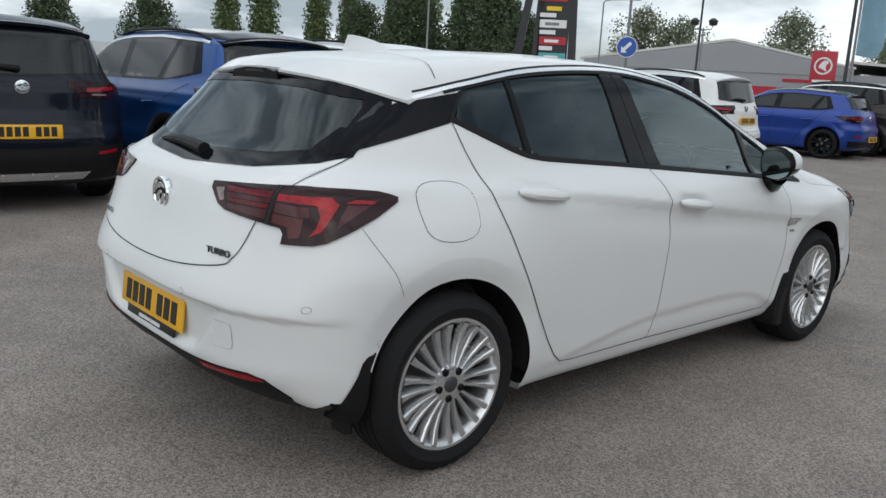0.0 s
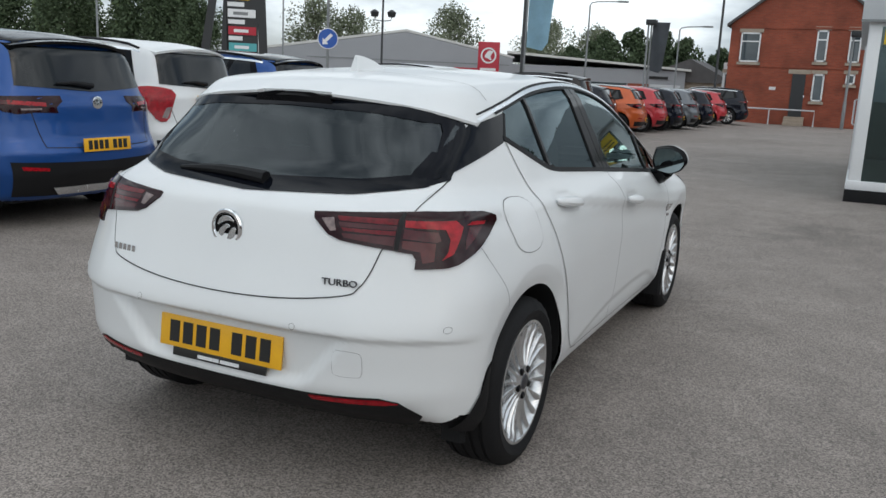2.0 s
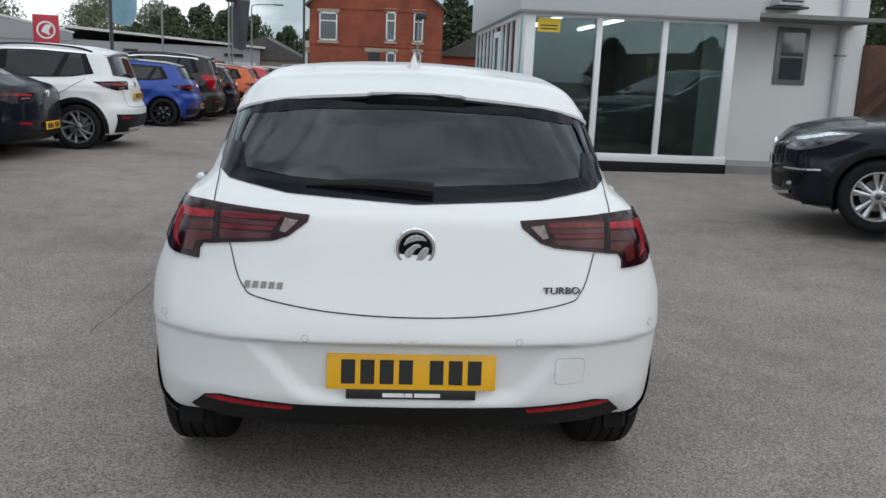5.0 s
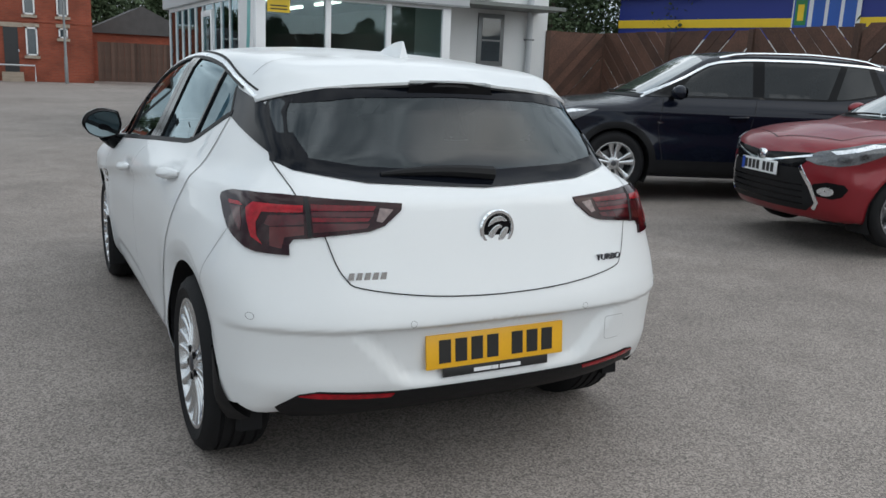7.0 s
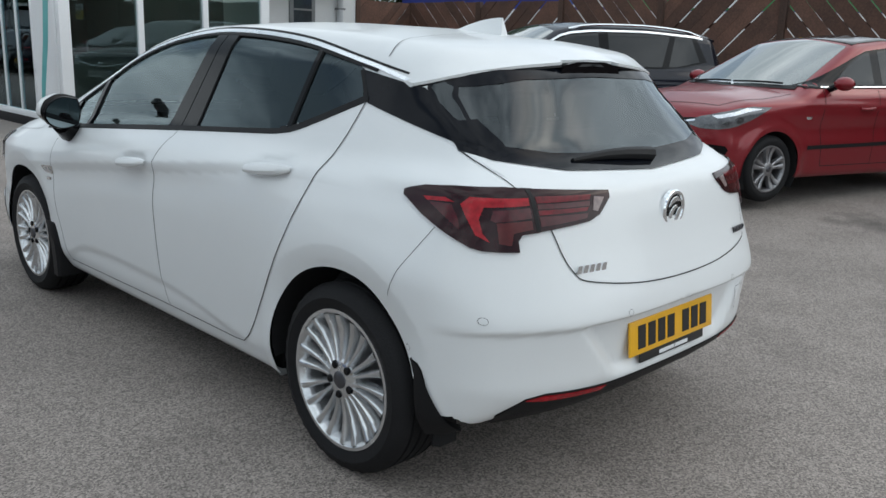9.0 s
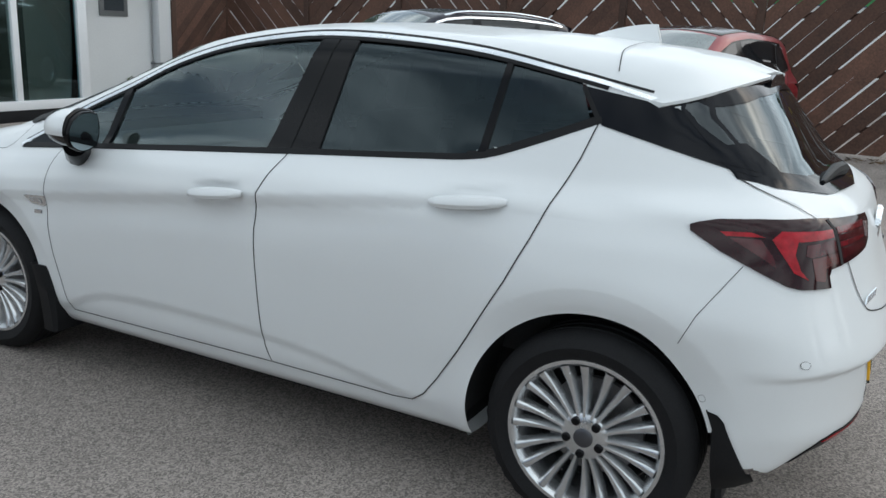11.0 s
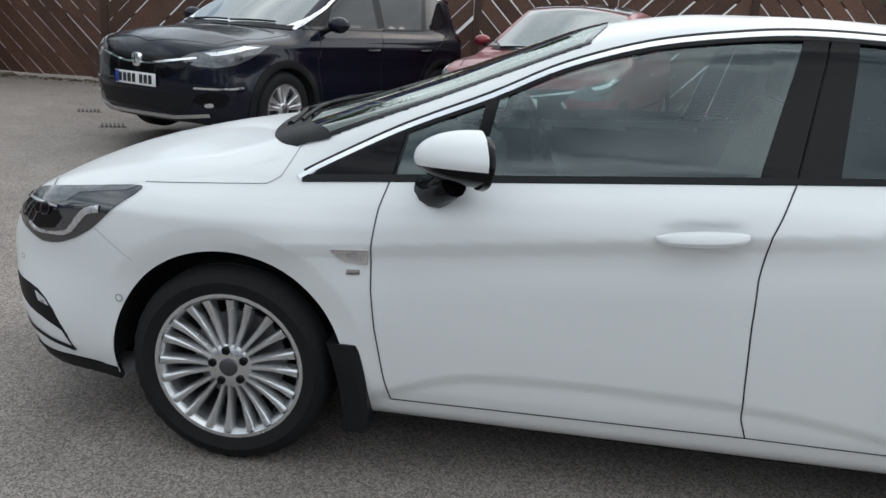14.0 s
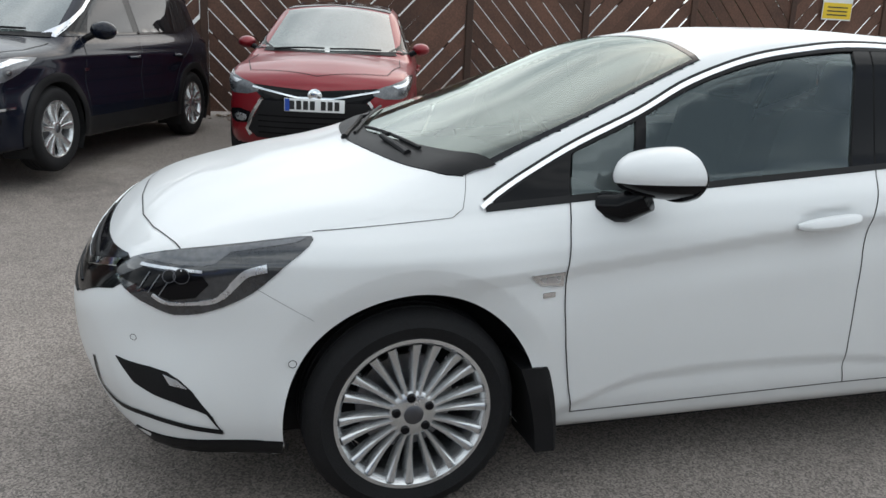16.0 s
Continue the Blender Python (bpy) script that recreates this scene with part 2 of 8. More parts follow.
def letters(name, text, size, depth, material, parent, m, label=""):
    cu = bpy.data.curves.new(name, "FONT")
    cu.body, cu.size, cu.extrude, cu.align_x, cu.align_y = text, size, depth, "CENTER", "CENTER"
    tmp = new("tmp", cu)
    me = bpy.data.meshes.new_from_object(tmp.evaluated_get(bpy.context.evaluated_depsgraph_get()))
    bpy.data.objects.remove(tmp)
    bpy.data.curves.remove(cu)
    me.materials.clear()
    ob = mesh_part(name, me, material, parent, label, smooth=False)
    ob.matrix_basis = m
    return ob


def curve(pts, soft=0.03):
    """A smooth function through or near the given (x, y) points."""
    px, py = np.array([p[0] for p in pts], float), np.array([p[1] for p in pts], float)
    gx = np.linspace(px[0] - 0.5, px[-1] + 0.5, 1600)
    lo = py[0] + (gx - px[0]) * (py[1] - py[0]) / (px[1] - px[0])
    hi = py[-1] + (gx - px[-1]) * (py[-1] - py[-2]) / (px[-1] - px[-2])
    gy = np.where(gx < px[0], lo, np.where(gx > px[-1], hi, np.interp(gx, px, py)))
    step = gx[1] - gx[0]
    k = np.arange(-int(4 * soft / step) - 1, int(4 * soft / step) + 2) * step
    w = np.exp(-0.5 * (k / max(soft, 1e-4)) ** 2)
    h = len(k) // 2
    padded = np.concatenate([gy[0] + (np.arange(-h, 0)) * (gy[1] - gy[0]), gy, gy[-1] + (np.arange(1, h + 1)) * (gy[-1] - gy[-2])])
    sm = np.convolve(padded, w / w.sum(), "valid")
    return lambda x: np.interp(x, gx, sm)


def smax(a, b, k):
    h = np.maximum(k - np.abs(a - b), 0.0) / k
    return np.maximum(a, b) + h * h * k * 0.25


def rise(a, b, x):
    t = np.clip((x - a) / (b - a), 0, 1)
    return t * t * (3 - 2 * t)


def inside(poly, u, v):
    """Which of the points (u, v) lie in the outline."""
    res = np.zeros(np.shape(u), bool)
    n = len(poly)
    for i in range(n):
        (x0, y0), (x1, y1) = poly[i], poly[(i + 1) % n]
        if y0 == y1:
            continue
        c = ((y0 > v) != (y1 > v)) & (u < (x1 - x0) * (v - y0) / (y1 - y0) + x0)
        res ^= c
    return res


def rounded(poly, times=2, keep=()):
    """Cuts the corners of an outline, but for those kept sharp."""
    pts = [(p[0], p[1], i in keep) for i, p in enumerate(poly)]
    for _ in range(times):
        out = []
        n = len(pts)
        for i in range(n):
            a, b, c = pts[i - 1], pts[i], pts[(i + 1) % n]
            if b[2]:
                out.append(b)
            else:
                out.append((b[0] * 0.75 + a[0] * 0.25, b[1] * 0.75 + a[1] * 0.25, False))
                out.append((b[0] * 0.75 + c[0] * 0.25, b[1] * 0.75 + c[1] * 0.25, False))
        pts = out
    return [(p[0], p[1]) for p in pts]


def shrink(poly, d):
    """The outline moved inwards by d."""
    area = sum(poly[i - 1][0] * poly[i][1] - poly[i][0] * poly[i - 1][1] for i in range(len(poly)))
    s = 1 if area > 0 else -1
    out = []
    n = len(poly)
    for i in range(n):
        a, b, c = Vector(poly[i - 1]), Vector(poly[i]), Vector(poly[(i + 1) % n])
        e0, e1 = (b - a).normalized(), (c - b).normalized()
        nrm = Vector((-e0.y - e1.y, e0.x + e1.x)) * s
        nrm.normalize()
        cosv = max(0.35, nrm.dot(Vector((-e0.y, e0.x)) * s))
        out.append(tuple(b + nrm * (d / cosv)))
    return out


class Hull:
    """A vehicle's outer form: the space that lies below its top line, between its flanks and between its tail and its nose.
    x to its right, y forwards, z up; the rear axle stands at y 0."""

    def __init__(self, top, wide, tail, nose, low, crown, bow_tail, bow_nose, taper, soft_top=0.1, soft_end=0.1, extra=None, half=0.88):
        self.top, self.wide, self.tail, self.nose, self.low = top, wide, tail, nose, low
        self.crown, self.bow_tail, self.bow_nose, self.taper = crown, bow_tail, bow_nose, taper
        self.soft_top, self.soft_end, self.extra, self.half = soft_top, soft_end, extra, half

    def f(self, p):
        ax, y, z = np.abs(p[..., 0]), p[..., 1], p[..., 2]
        w = self.wide(z) - self.taper(y, z)
        if self.extra is not None:
            w = w + self.extra(y, z)
        side = ax - w
        top = (z - (self.top(y) - self.crown(y) * (ax / 0.7) ** 2)) * 0.92
        q = ax / (self.half - 0.03)
        tail = self.tail(z) + self.bow_tail * q ** 3.7 - y
        nose = y - (self.nose(z) - self.bow_nose * q ** 2.6)
        g = smax(smax(side, top, self.soft_top), smax(tail, nose, 0.02), self.soft_end)
        return smax(g, self.low - z, 0.05)

    def grad(self, p):
        e = 0.003
        g = np.stack([self.f(p + np.eye(3)[k] * e) - self.f(p - np.eye(3)[k] * e) for k in range(3)], -1)
        return g / np.maximum(np.linalg.norm(g, axis=-1, keepdims=True), 1e-9)

    def shoot(self, o, d, far, inwards, level=0.0, steps=72):
        """Where rays from o along d first meet the form."""
        ts = np.linspace(0, far, steps)
        hit = np.full(len(o), far)
        found = np.zeros(len(o), bool)
        for i, t in enumerate(ts):
            v = self.f(o + d * t) - level
            now = (v <= 0 if inwards else v >= 0) & ~found
            hit[now], found = t, found | now
        lo, hi = np.maximum(hit - far / (steps - 1), 0), hit.copy()
        for _ in range(18):
            mid = (lo + hi) / 2
            v = self.f(o + d * mid[:, None]) - level
            over = (v <= 0) if inwards else (v >= 0)
            hi, lo = np.where(over, mid, hi), np.where(over, lo, mid)
        return o + d * hi[:, None], found

    def project(self, uv, axis, level=0.0):
        """Drops flat points onto the form: 'x' flank (y, z), 'r' tail (x, z), 'n' nose (x, z), 't' top (x, y),
        'c' the tail's corner and 'h' the nose's corner, seen along the diagonal (across, z)."""
        uv = np.asarray(uv, float)
        n = len(uv)
        o, d = np.zeros((n, 3)), np.zeros((n, 3))
        if axis == "x":
            o[:, 0], o[:, 1], o[:, 2], d[:, 0] = 1.15, uv[:, 0], uv[:, 1], -1
        elif axis == "r":
            o[:, 1], o[:, 0], o[:, 2], d[:, 1] = -1.3, uv[:, 0], uv[:, 1], 1
        elif axis == "n":
            o[:, 1], o[:, 0], o[:, 2], d[:, 1] = 4.4, uv[:, 0], uv[:, 1], -1
        elif axis in ("c", "h"):
            k = -1 if axis == "c" else 1
            h = math.sqrt(0.5)
            far_off = 2.0 if axis == "c" else 4.2
            o[:, 0], o[:, 1], o[:, 2] = h * (uv[:, 0] + far_off), h * k * (far_off - uv[:, 0]), uv[:, 1]
            d[:, 0], d[:, 1] = -h, -h * k
        else:
            o[:, 2], o[:, 0], o[:, 1], d[:, 2] = 1.9, uv[:, 0], uv[:, 1], -1
        p, ok = self.shoot(o, d, 2.2, True, level)
        k = 1 if axis in ("x", "t") else 0
        for _ in range(0 if axis in ("c", "h") else 30):
            if ok.all():
                break
            miss = ~ok
            o[miss, k] += np.sign((1.3 if k else 0.0) - o[miss, k]) * 0.02
            if axis in ("r", "n"):
                o[miss, 2] += np.sign(0.8 - o[miss, 2]) * 0.01
            p[miss], ok[miss] = self.shoot(o[miss], d[miss], 2.2, True, level)
        return p

    def skin(self, around, along, cap, y0, y1, z0, level, holes, arches, arch_r, z_cut=0.0, snap=True, keep=None, close_up=False):
        """The form as one mesh: rays from a spine, with the openings left out; close_up: more of them along the waist."""
        stations = [(-1, a) for a in np.linspace(0.0, math.pi / 2, cap, endpoint=False)] + [(0, y) for y in np.linspace(y0, y1, along)] + [(1, a) for a in np.linspace(math.pi / 2, 0.0, cap + 1)[1:]]
        o, d = [], []
        phis = np.linspace(0, 2 * math.pi, around, endpoint=False) - math.pi / 2
        if close_up:
            extra = np.radians(np.arange(1.0, 22.0, 0.4))
            phis = np.unique(np.concatenate([phis, extra, math.pi - extra]).round(5))
            around = len(phis)
        for kind, v in stations:
            for ph in phis:
                cx, cz = math.cos(ph), math.sin(ph)
                if kind == 0:
                    o.append((0, v, z0)), d.append((cx, 0, cz))
                else:
                    s, c = math.sin(v), math.cos(v)
                    o.append((0, y0 if kind < 0 else y1, z0)), d.append((cx * s, kind * c, cz * s))
        pts, _ = self.shoot(np.array(o, float), np.array(d, float), 2.4, False, level)
        rows = len(stations)
        idx = np.arange(rows * around).reshape(rows, around)
        a, b = idx[:-1], idx[1:]
        quads = np.stack([a, np.roll(a, -1, 1), np.roll(b, -1, 1), b], -1).reshape(-1, 4)
        if level == 0.0 and snap:
            for hy, hz in arches:
                r = np.hypot(pts[:, 1] - hy, pts[:, 2] - hz)
                near = (np.abs(r - arch_r) < 0.013) & (np.abs(pts[:, 0]) > 0.6) & (pts[:, 2] > 0.2)
                for i in np.nonzero(near)[0]:
                    k = arch_r / r[i]
                    pts[i, 1], pts[i, 2] = hy + (pts[i, 1] - hy) * k, hz + (pts[i, 2] - hz) * k
        cut = z_cut(pts[:, 1]) if callable(z_cut) else np.full(len(pts), z_cut)
        close = (np.abs(pts[:, 2] - cut) < 0.008) & (cut > 0)
        pts[close, 2] = cut[close]
        cen = pts[quads].mean(1)
        drop = cen[:, 2] < cut[quads].mean(1)
        for hy, hz in arches:
            drop |= (np.hypot(cen[:, 1] - hy, cen[:, 2] - hz) < arch_r) & (np.abs(cen[:, 0]) > 0.55)
        nrm = self.grad(cen)
        for axis, poly in holes:
            if axis == "x":
                drop |= inside(poly, cen[:, 1], cen[:, 2]) & (np.abs(nrm[:, 0]) > 0.4)
            elif axis == "r":
                drop |= inside(poly, cen[:, 0], cen[:, 2]) & (cen[:, 1] < 0.0)
            elif axis == "t":
                drop |= inside(poly, cen[:, 0], cen[:, 1]) & (cen[:, 2] > 0.7) & (nrm[:, 2] > 0.2)
        if keep is not None:
            drop |= ~keep(cen)
        quads = quads[~drop]
        if level >= 0.0:
            quads = quads[:, ::-1]
        used = np.unique(quads)
        back = np.full(len(pts), -1)
        back[used] = np.arange(len(used))
        me = bpy.data.meshes.new("skin")
        me.from_pydata(pts[used].tolist(), [], back[quads].tolist())
        me.validate()
        return me, self.grad(pts[used])


def patch(hull, poly, axis, material, parent, name, side=1, off=0.003, cell=0.04, rim=0.012, label="", level=0.0):
    """A panel, pane or lamp with a flat outline, laid on the form: it follows its curve and has a turned-in edge."""
    bm = bmesh.new()
    f = bm.faces.new([bm.verts.new((u, v, 0)) for u, v in poly])
    bmesh.ops.triangulate(bm, faces=[f], ngon_method="EAR_CLIP")
    us, vs = [p[0] for p in poly], [p[1] for p in poly]
    for k, (lo, hi) in enumerate(((min(us), max(us)), (min(vs), max(vs)))):
        n = int((hi - lo) / cell)
        for i in range(1, n + 1):
            at = lo + (hi - lo) * i / (n + 1)
            no = (1, 0, 0) if k == 0 else (0, 1, 0)
            bmesh.ops.bisect_plane(bm, geom=bm.verts[:] + bm.edges[:] + bm.faces[:], plane_co=Vector(no) * at, plane_no=no, dist=1e-5)
    uv = np.array([(v.co.x, v.co.y) for v in bm.verts])
    p = hull.project(uv, axis, level)
    n = hull.grad(p)
    q = p + n * off
    for v, c in zip(bm.verts, q):
        v.co = c
    count = len(bm.verts)
    edge = [e for e in bm.edges if e.is_boundary]
    r = bmesh.ops.extrude_edge_only(bm, edges=edge)
    nv = [g for g in r["geom"] if isinstance(g, bmesh.types.BMVert)]
    bm.verts.index_update()
    low = np.array([v.co[:] for v in nv])
    gn = hull.grad(low)
    for v, g in zip(nv, gn):
        v.co = v.co - Vector(g) * rim
    bm.verts.ensure_lookup_table()
    nrm = np.vstack([n, gn])
    bmesh.ops.recalc_face_normals(bm, faces=bm.faces[:])
    bm.normal_update()
    for fc in bm.faces:
        ids = [v.index for v in fc.verts]
        if all(i < count for i in ids):
            if fc.normal.dot(Vector(n[ids[0]])) < 0:
                fc.normal_flip()
    if side < 0:
        for v in bm.verts:
            v.co.x = -v.co.x
        bmesh.ops.reverse_faces(bm, faces=bm.faces[:])
        nrm = nrm * np.array([-1, 1, 1])
    return part(name, bm, material, parent, label, True, nrm)


def ribbon(hull, line, axis, width, material, parent, name, side=1, off=0.0012, closed=False, step=0.02, thick=0.0, label=""):
    """A thin strip laid on the form along a flat line: a shut line, seal or bright strip."""
    pts = [Vector(p) for p in line]
    if closed:
        pts.append(pts[0])
    dense = []
    for a, b in zip(pts, pts[1:]):
        n = max(1, int((b - a).length / step))
        dense += [a + (b - a) * i / n for i in range(n)]
    if not closed:
        dense.append(pts[-1])
    n = len(dense)
    left, right = [], []
    for i, p in enumerate(dense):
        a, b = (dense[i - 1], dense[(i + 1) % n]) if closed else (dense[max(i - 1, 0)], dense[min(i + 1, n - 1)])
        t = (b - a).normalized()
        w = Vector((-t.y, t.x)) * (width / 2)
        left.append(tuple(p + w)), right.append(tuple(p - w))
    both = hull.project(left + right, axis)
    nm = hull.grad(both)
    top = both + nm * off
    rows = [top[:n], top[n:]]
    nrows = [nm[:n], nm[n:]]
    if thick:
        base = both - nm * 0.002
        rows, nrows = [base[:n], top[:n], top[n:], base[n:]], [nm[:n], nm[:n], nm[n:], nm[n:]]
    bm = bmesh.new()
    vs = [[bm.verts.new((side * c[0], c[1], c[2])) for c in r] for r in rows]
    last = n if closed else n - 1
    for r0, r1 in zip(vs, vs[1:]):
        for i in range(last):
            j = (i + 1) % n
            bm.faces.new((r0[i], r0[j], r1[j], r1[i]))
    nn = np.vstack(nrows) * np.array([side, 1, 1])
    mean = sum((Vector(nn[i]).dot(f.normal) for i, f in enumerate(bm.faces) if not f.normal_update()), 0.0)
    if mean < 0:
        bmesh.ops.reverse_faces(bm, faces=bm.faces[:])
    return part(name, bm, material, parent, label, True, nn)


def diagonal(points, axis):
    """Turns places (x, y, z) into those of the diagonal view of the tail's or the nose's corner."""
    k = 1 if axis == "c" else -1
    return [(math.sqrt(0.5) * (x + k * y), z) for x, y, z in points]


def flowing(pts, n=6):
    """A smooth line through points, with n steps between each two."""
    out = []
    for i in range(len(pts) - 1):
        p = [Vector(pts[max(0, min(len(pts) - 1, i + j))]) for j in (-1, 0, 1, 2)]
        for k in range(n):
            t = k / n
            out.append(tuple(0.5 * (2 * p[1] + (p[2] - p[0]) * t + (2 * p[0] - 5 * p[1] + 4 * p[2] - p[3]) * t * t + (3 * p[1] - p[0] - 3 * p[2] + p[3]) * t ** 3)))
    out.append(tuple(pts[-1]))
    return out


# ---- wheels ----
def wheel_meshes(radius, rim, width, spokes, metal, twin=0.0, spoke_w=0.017, hub=0.055, fan=0.0, cap_metal=None, bolts=True):
    """The meshes of one wheel, its outer face towards +x: (name, mesh, label)."""
    out = []
    h = width / 2
    g = 0.007
    prof = [(rim - 0.004, -h + 0.02), (rim + 0.02, -h + 0.004), ((radius + rim) / 2, -h - 0.004), (radius - 0.022, -h + 0.004), (radius - 0.006, -h + 0.02)]
    for c in (-0.55, -0.18, 0.18, 0.55):
        prof += [(radius, h * c - 0.007), (radius - g, h * c - 0.005), (radius - g, h * c + 0.005), (radius, h * c + 0.007)]
    prof += [(radius - 0.006, h - 0.02), (radius - 0.022, h - 0.004), (radius - 0.045, h + 0.003), ((radius + rim) / 2, h + 0.004), (rim + 0.02, h - 0.004), (rim + 0.008, h - 0.010), (rim - 0.004, h - 0.02)]
    bm = lathe_bm(prof, 72, close=True)
    for v in bm.verts:
        r = math.hypot(v.co.y, v.co.z)
        if r > radius - 0.03 and abs(v.co.x) > h * 0.68:
            a = math.atan2(v.co.z, v.co.y)
            if int(a / (2 * math.pi) * 72 + 72.5) % 2:
                v.co.y *= 0.984
                v.co.z *= 0.984
    out.append(("tyre", bm, rubber, "black rubber tyre with a grooved tread"))
    lip = [(rim - 0.022, -h + 0.01), (rim, -h + 0.012), (rim, h - 0.022), (rim + 0.010, h - 0.012), (rim + 0.009, h - 0.006), (rim - 0.002, h - 0.006), (rim - 0.010, h - 0.016), (rim - 0.016, h - 0.03), (rim - 0.022, h - 0.06)]
    out.append(("rim", lathe_bm(lip, 72, close=True), metal, ""))
    bm = bmesh.new()
    for k in range(spokes):
        if bolts and k:
            out.append(("spoke", bm, metal, ""))
            bm = bmesh.new()
        a = 2 * math.pi * (k + 0.5) / spokes + (twin if k % 2 else -twin)
        c, s = math.cos(a), math.sin(a)
        t = Vector((0, -s, c))
        rows = []
        for i in range(5):
            u = i / 4
            r = hub * 0.75 + (rim - 0.008 - hub * 0.75) * u
            ang = fan * u
            rad = Vector((0, math.cos(a + ang), math.sin(a + ang)))
            w = spoke_w * (0.42 + 0.25 * u + 0.25 * u * u)
            x = h - 0.014 - 0.012 * math.sin(u * math.pi) + 0.006 * u
            mid = Vector((x, 0, 0)) + rad * r
            rows.append([bm.verts.new(mid + t * w * j + Vector((dx, 0, 0))) for j, dx in ((-1.25, -0.03), (-0.9, -0.002), (-0.45, 0.003), (0.45, 0.003), (0.9, -0.002), (1.25, -0.03))])
        for r0, r1 in zip(rows, rows[1:]):
            for j in range(5):
                bm.faces.new((r0[j], r0[j + 1], r1[j + 1], r1[j]))
        bmesh.ops.recalc_face_normals(bm, faces=bm.faces[:])
    out.append(("spoke" if bolts else "spokes", bm, metal, ""))
    x0 = h - 0.012
    out.append(("hub", lathe_bm([(0.0005, x0 - 0.03), (hub + 0.012, x0 - 0.03), (hub + 0.008, x0 - 0.008), (hub - 0.004, x0), (0.034, x0 + 0.002), (0.0005, x0 + 0.002)], 40), metal, ""))
    out.append(("centre_cap", lathe_bm([(0.0005, x0 - 0.01), (0.029, x0 - 0.01), (0.029, x0 + 0.004), (0.024, x0 + 0.008), (0.0005, x0 + 0.009)], 28), cap_metal or dark_alloy, "dark grey centre cap"))
    for k in range(5 if bolts else 0):
        a = 2 * math.pi * k / 5 + math.pi / 2
        bm = lathe_bm([(0.0005, x0 - 0.012), (0.0135, x0 - 0.012), (0.0135, x0 + 0.004), (0.010, x0 + 0.007), (0.0005, x0 + 0.007)], 10, Matrix.Translation((0, 0.052 * math.cos(a), 0.052 * math.sin(a))))
        out.append(("wheel_bolt", bm, gloss_black, ""))
    bm = lathe_bm([(0.05, -0.02), (rim * 0.66, -0.02), (rim * 0.66, 0.0), (0.05, 0.0)], 40)
    out.append(("brake_disc", bm, steel, "worn steel brake disc"))
    out.append(("wheel_back", lathe_bm([(0.0005, -0.06), (rim - 0.024, -0.06), (rim - 0.024, -0.05), (0.0005, -0.05)], 32), liner_black, ""))
    ready = []
    for name, bm, m, label in out:
        me = bpy.data.meshes.new(name)
        bm.to_mesh(me)
        bm.free()
        me.materials.append(m)
        me.shade_smooth()
        me.set_sharp_from_angle(angle=radians(40))
        ready.append((name, me, label))
    return ready


def put_wheel(meshes, parent, x, y, z, turn=0.0):
    """One wheel under a vehicle, outer face away from the middle."""
    first = None
    m = pose(x, y, z, turn, 0, 0) if x > 0 else pose(x, y, z, turn, 0, 180)
    for name, me, label in meshes:
        if first is None:
            first = new("wheel", [q for q in meshes if q[0] == "rim"][0][1])
            first.parent, first.matrix_basis = parent, m
            tagged(first, "alloy wheel with its tyre")
        if name == "rim":
            continue
        ob = new(name, me)
        ob.parent = first
        tagged(ob, label)
    return first


def plate(parent, m, w, h, ground, bars=7, euro=False):
    """A number plate: a thin sheet with plain bars for its signs."""
    p = part("number_plate", box_bm(-w / 2, w / 2, -0.004, 0.004, -h / 2, h / 2, 0.002), ground, parent, "number plate with plain dark bars")
    p.matrix_basis = m
    step = w * 0.86 / (bars + 0.6)
    for i in range(bars):
        c = -w * 0.43 + step * (i + 0.5 + (0.6 if i >= 4 else 0))
        part("plate_bar", box_bm(c - step * 0.36, c + step * 0.36, -0.006, -0.0035, -h * 0.34, h * 0.34), ink_black, p, smooth=False)
    if euro:
        part("plate_band", box_bm(-w / 2 + 0.004, -w / 2 + 0.045, -0.0058, -0.0035, -h / 2 + 0.004, h / 2 - 0.004), ink_blue, p, "blue band", smooth=False)
    return p


# ---- the white hatchback ----
BELT = [(0.085, 1.196), (0.30, 1.107), (0.43, 1.066), (0.66, 1.046), (1.134, 1.012), (1.97, 0.946), (2.20, 0.926), (2.46, 0.902)]
ROOF = [(0.085, 1.286), (0.181, 1.305), (0.477, 1.357), (0.789, 1.383), (1.078, 1.388), (1.297, 1.368), (1.521, 1.328), (1.743, 1.256), (1.942, 1.160), (2.20, 1.046), (2.46, 0.905)]
BELT, ROOF = flowing(BELT, 5), flowing(ROOF, 5)


def belt_at(y):
    return float(np.interp(y, [p[0] for p in BELT], [p[1] for p in BELT]))


def roof_at(y):
    return float(np.interp(y, [p[0] for p in ROOF], [p[1] for p in ROOF]))


def pane(a_low, a_top, b_low, b_top, d=0.0, belt=belt_at, roof=roof_at):
    """An outline between the waist line and the roof line, from one slanted end to the other."""
    n = 12
    low = [(a_low + (b_low - a_low) * i / n, 0) for i in range(n + 1)]
    top = [(b_top + (a_top - b_top) * i / n, 0) for i in range(n + 1)]
    return [(y, belt(y) + d) for y, _ in low] + [(y, roof(y) - d) for y, _ in top]


def dent(ax, z):
    """The tail's shape across: the number plate's bay and the bumper's step."""
    bay = rise(0.385, 0.305, ax - (z - 0.44) * 0.9) * rise(0.39, 0.45, z) * rise(0.610, 0.580, z)
    step = rise(0.608, 0.586, z) * rise(0.30, 0.5, z)
    tuck = rise(0.405, 0.22, z) * rise(0.78, 0.64, ax)
    return 0.030 * bay + 0.014 * step + 0.08 * tuck


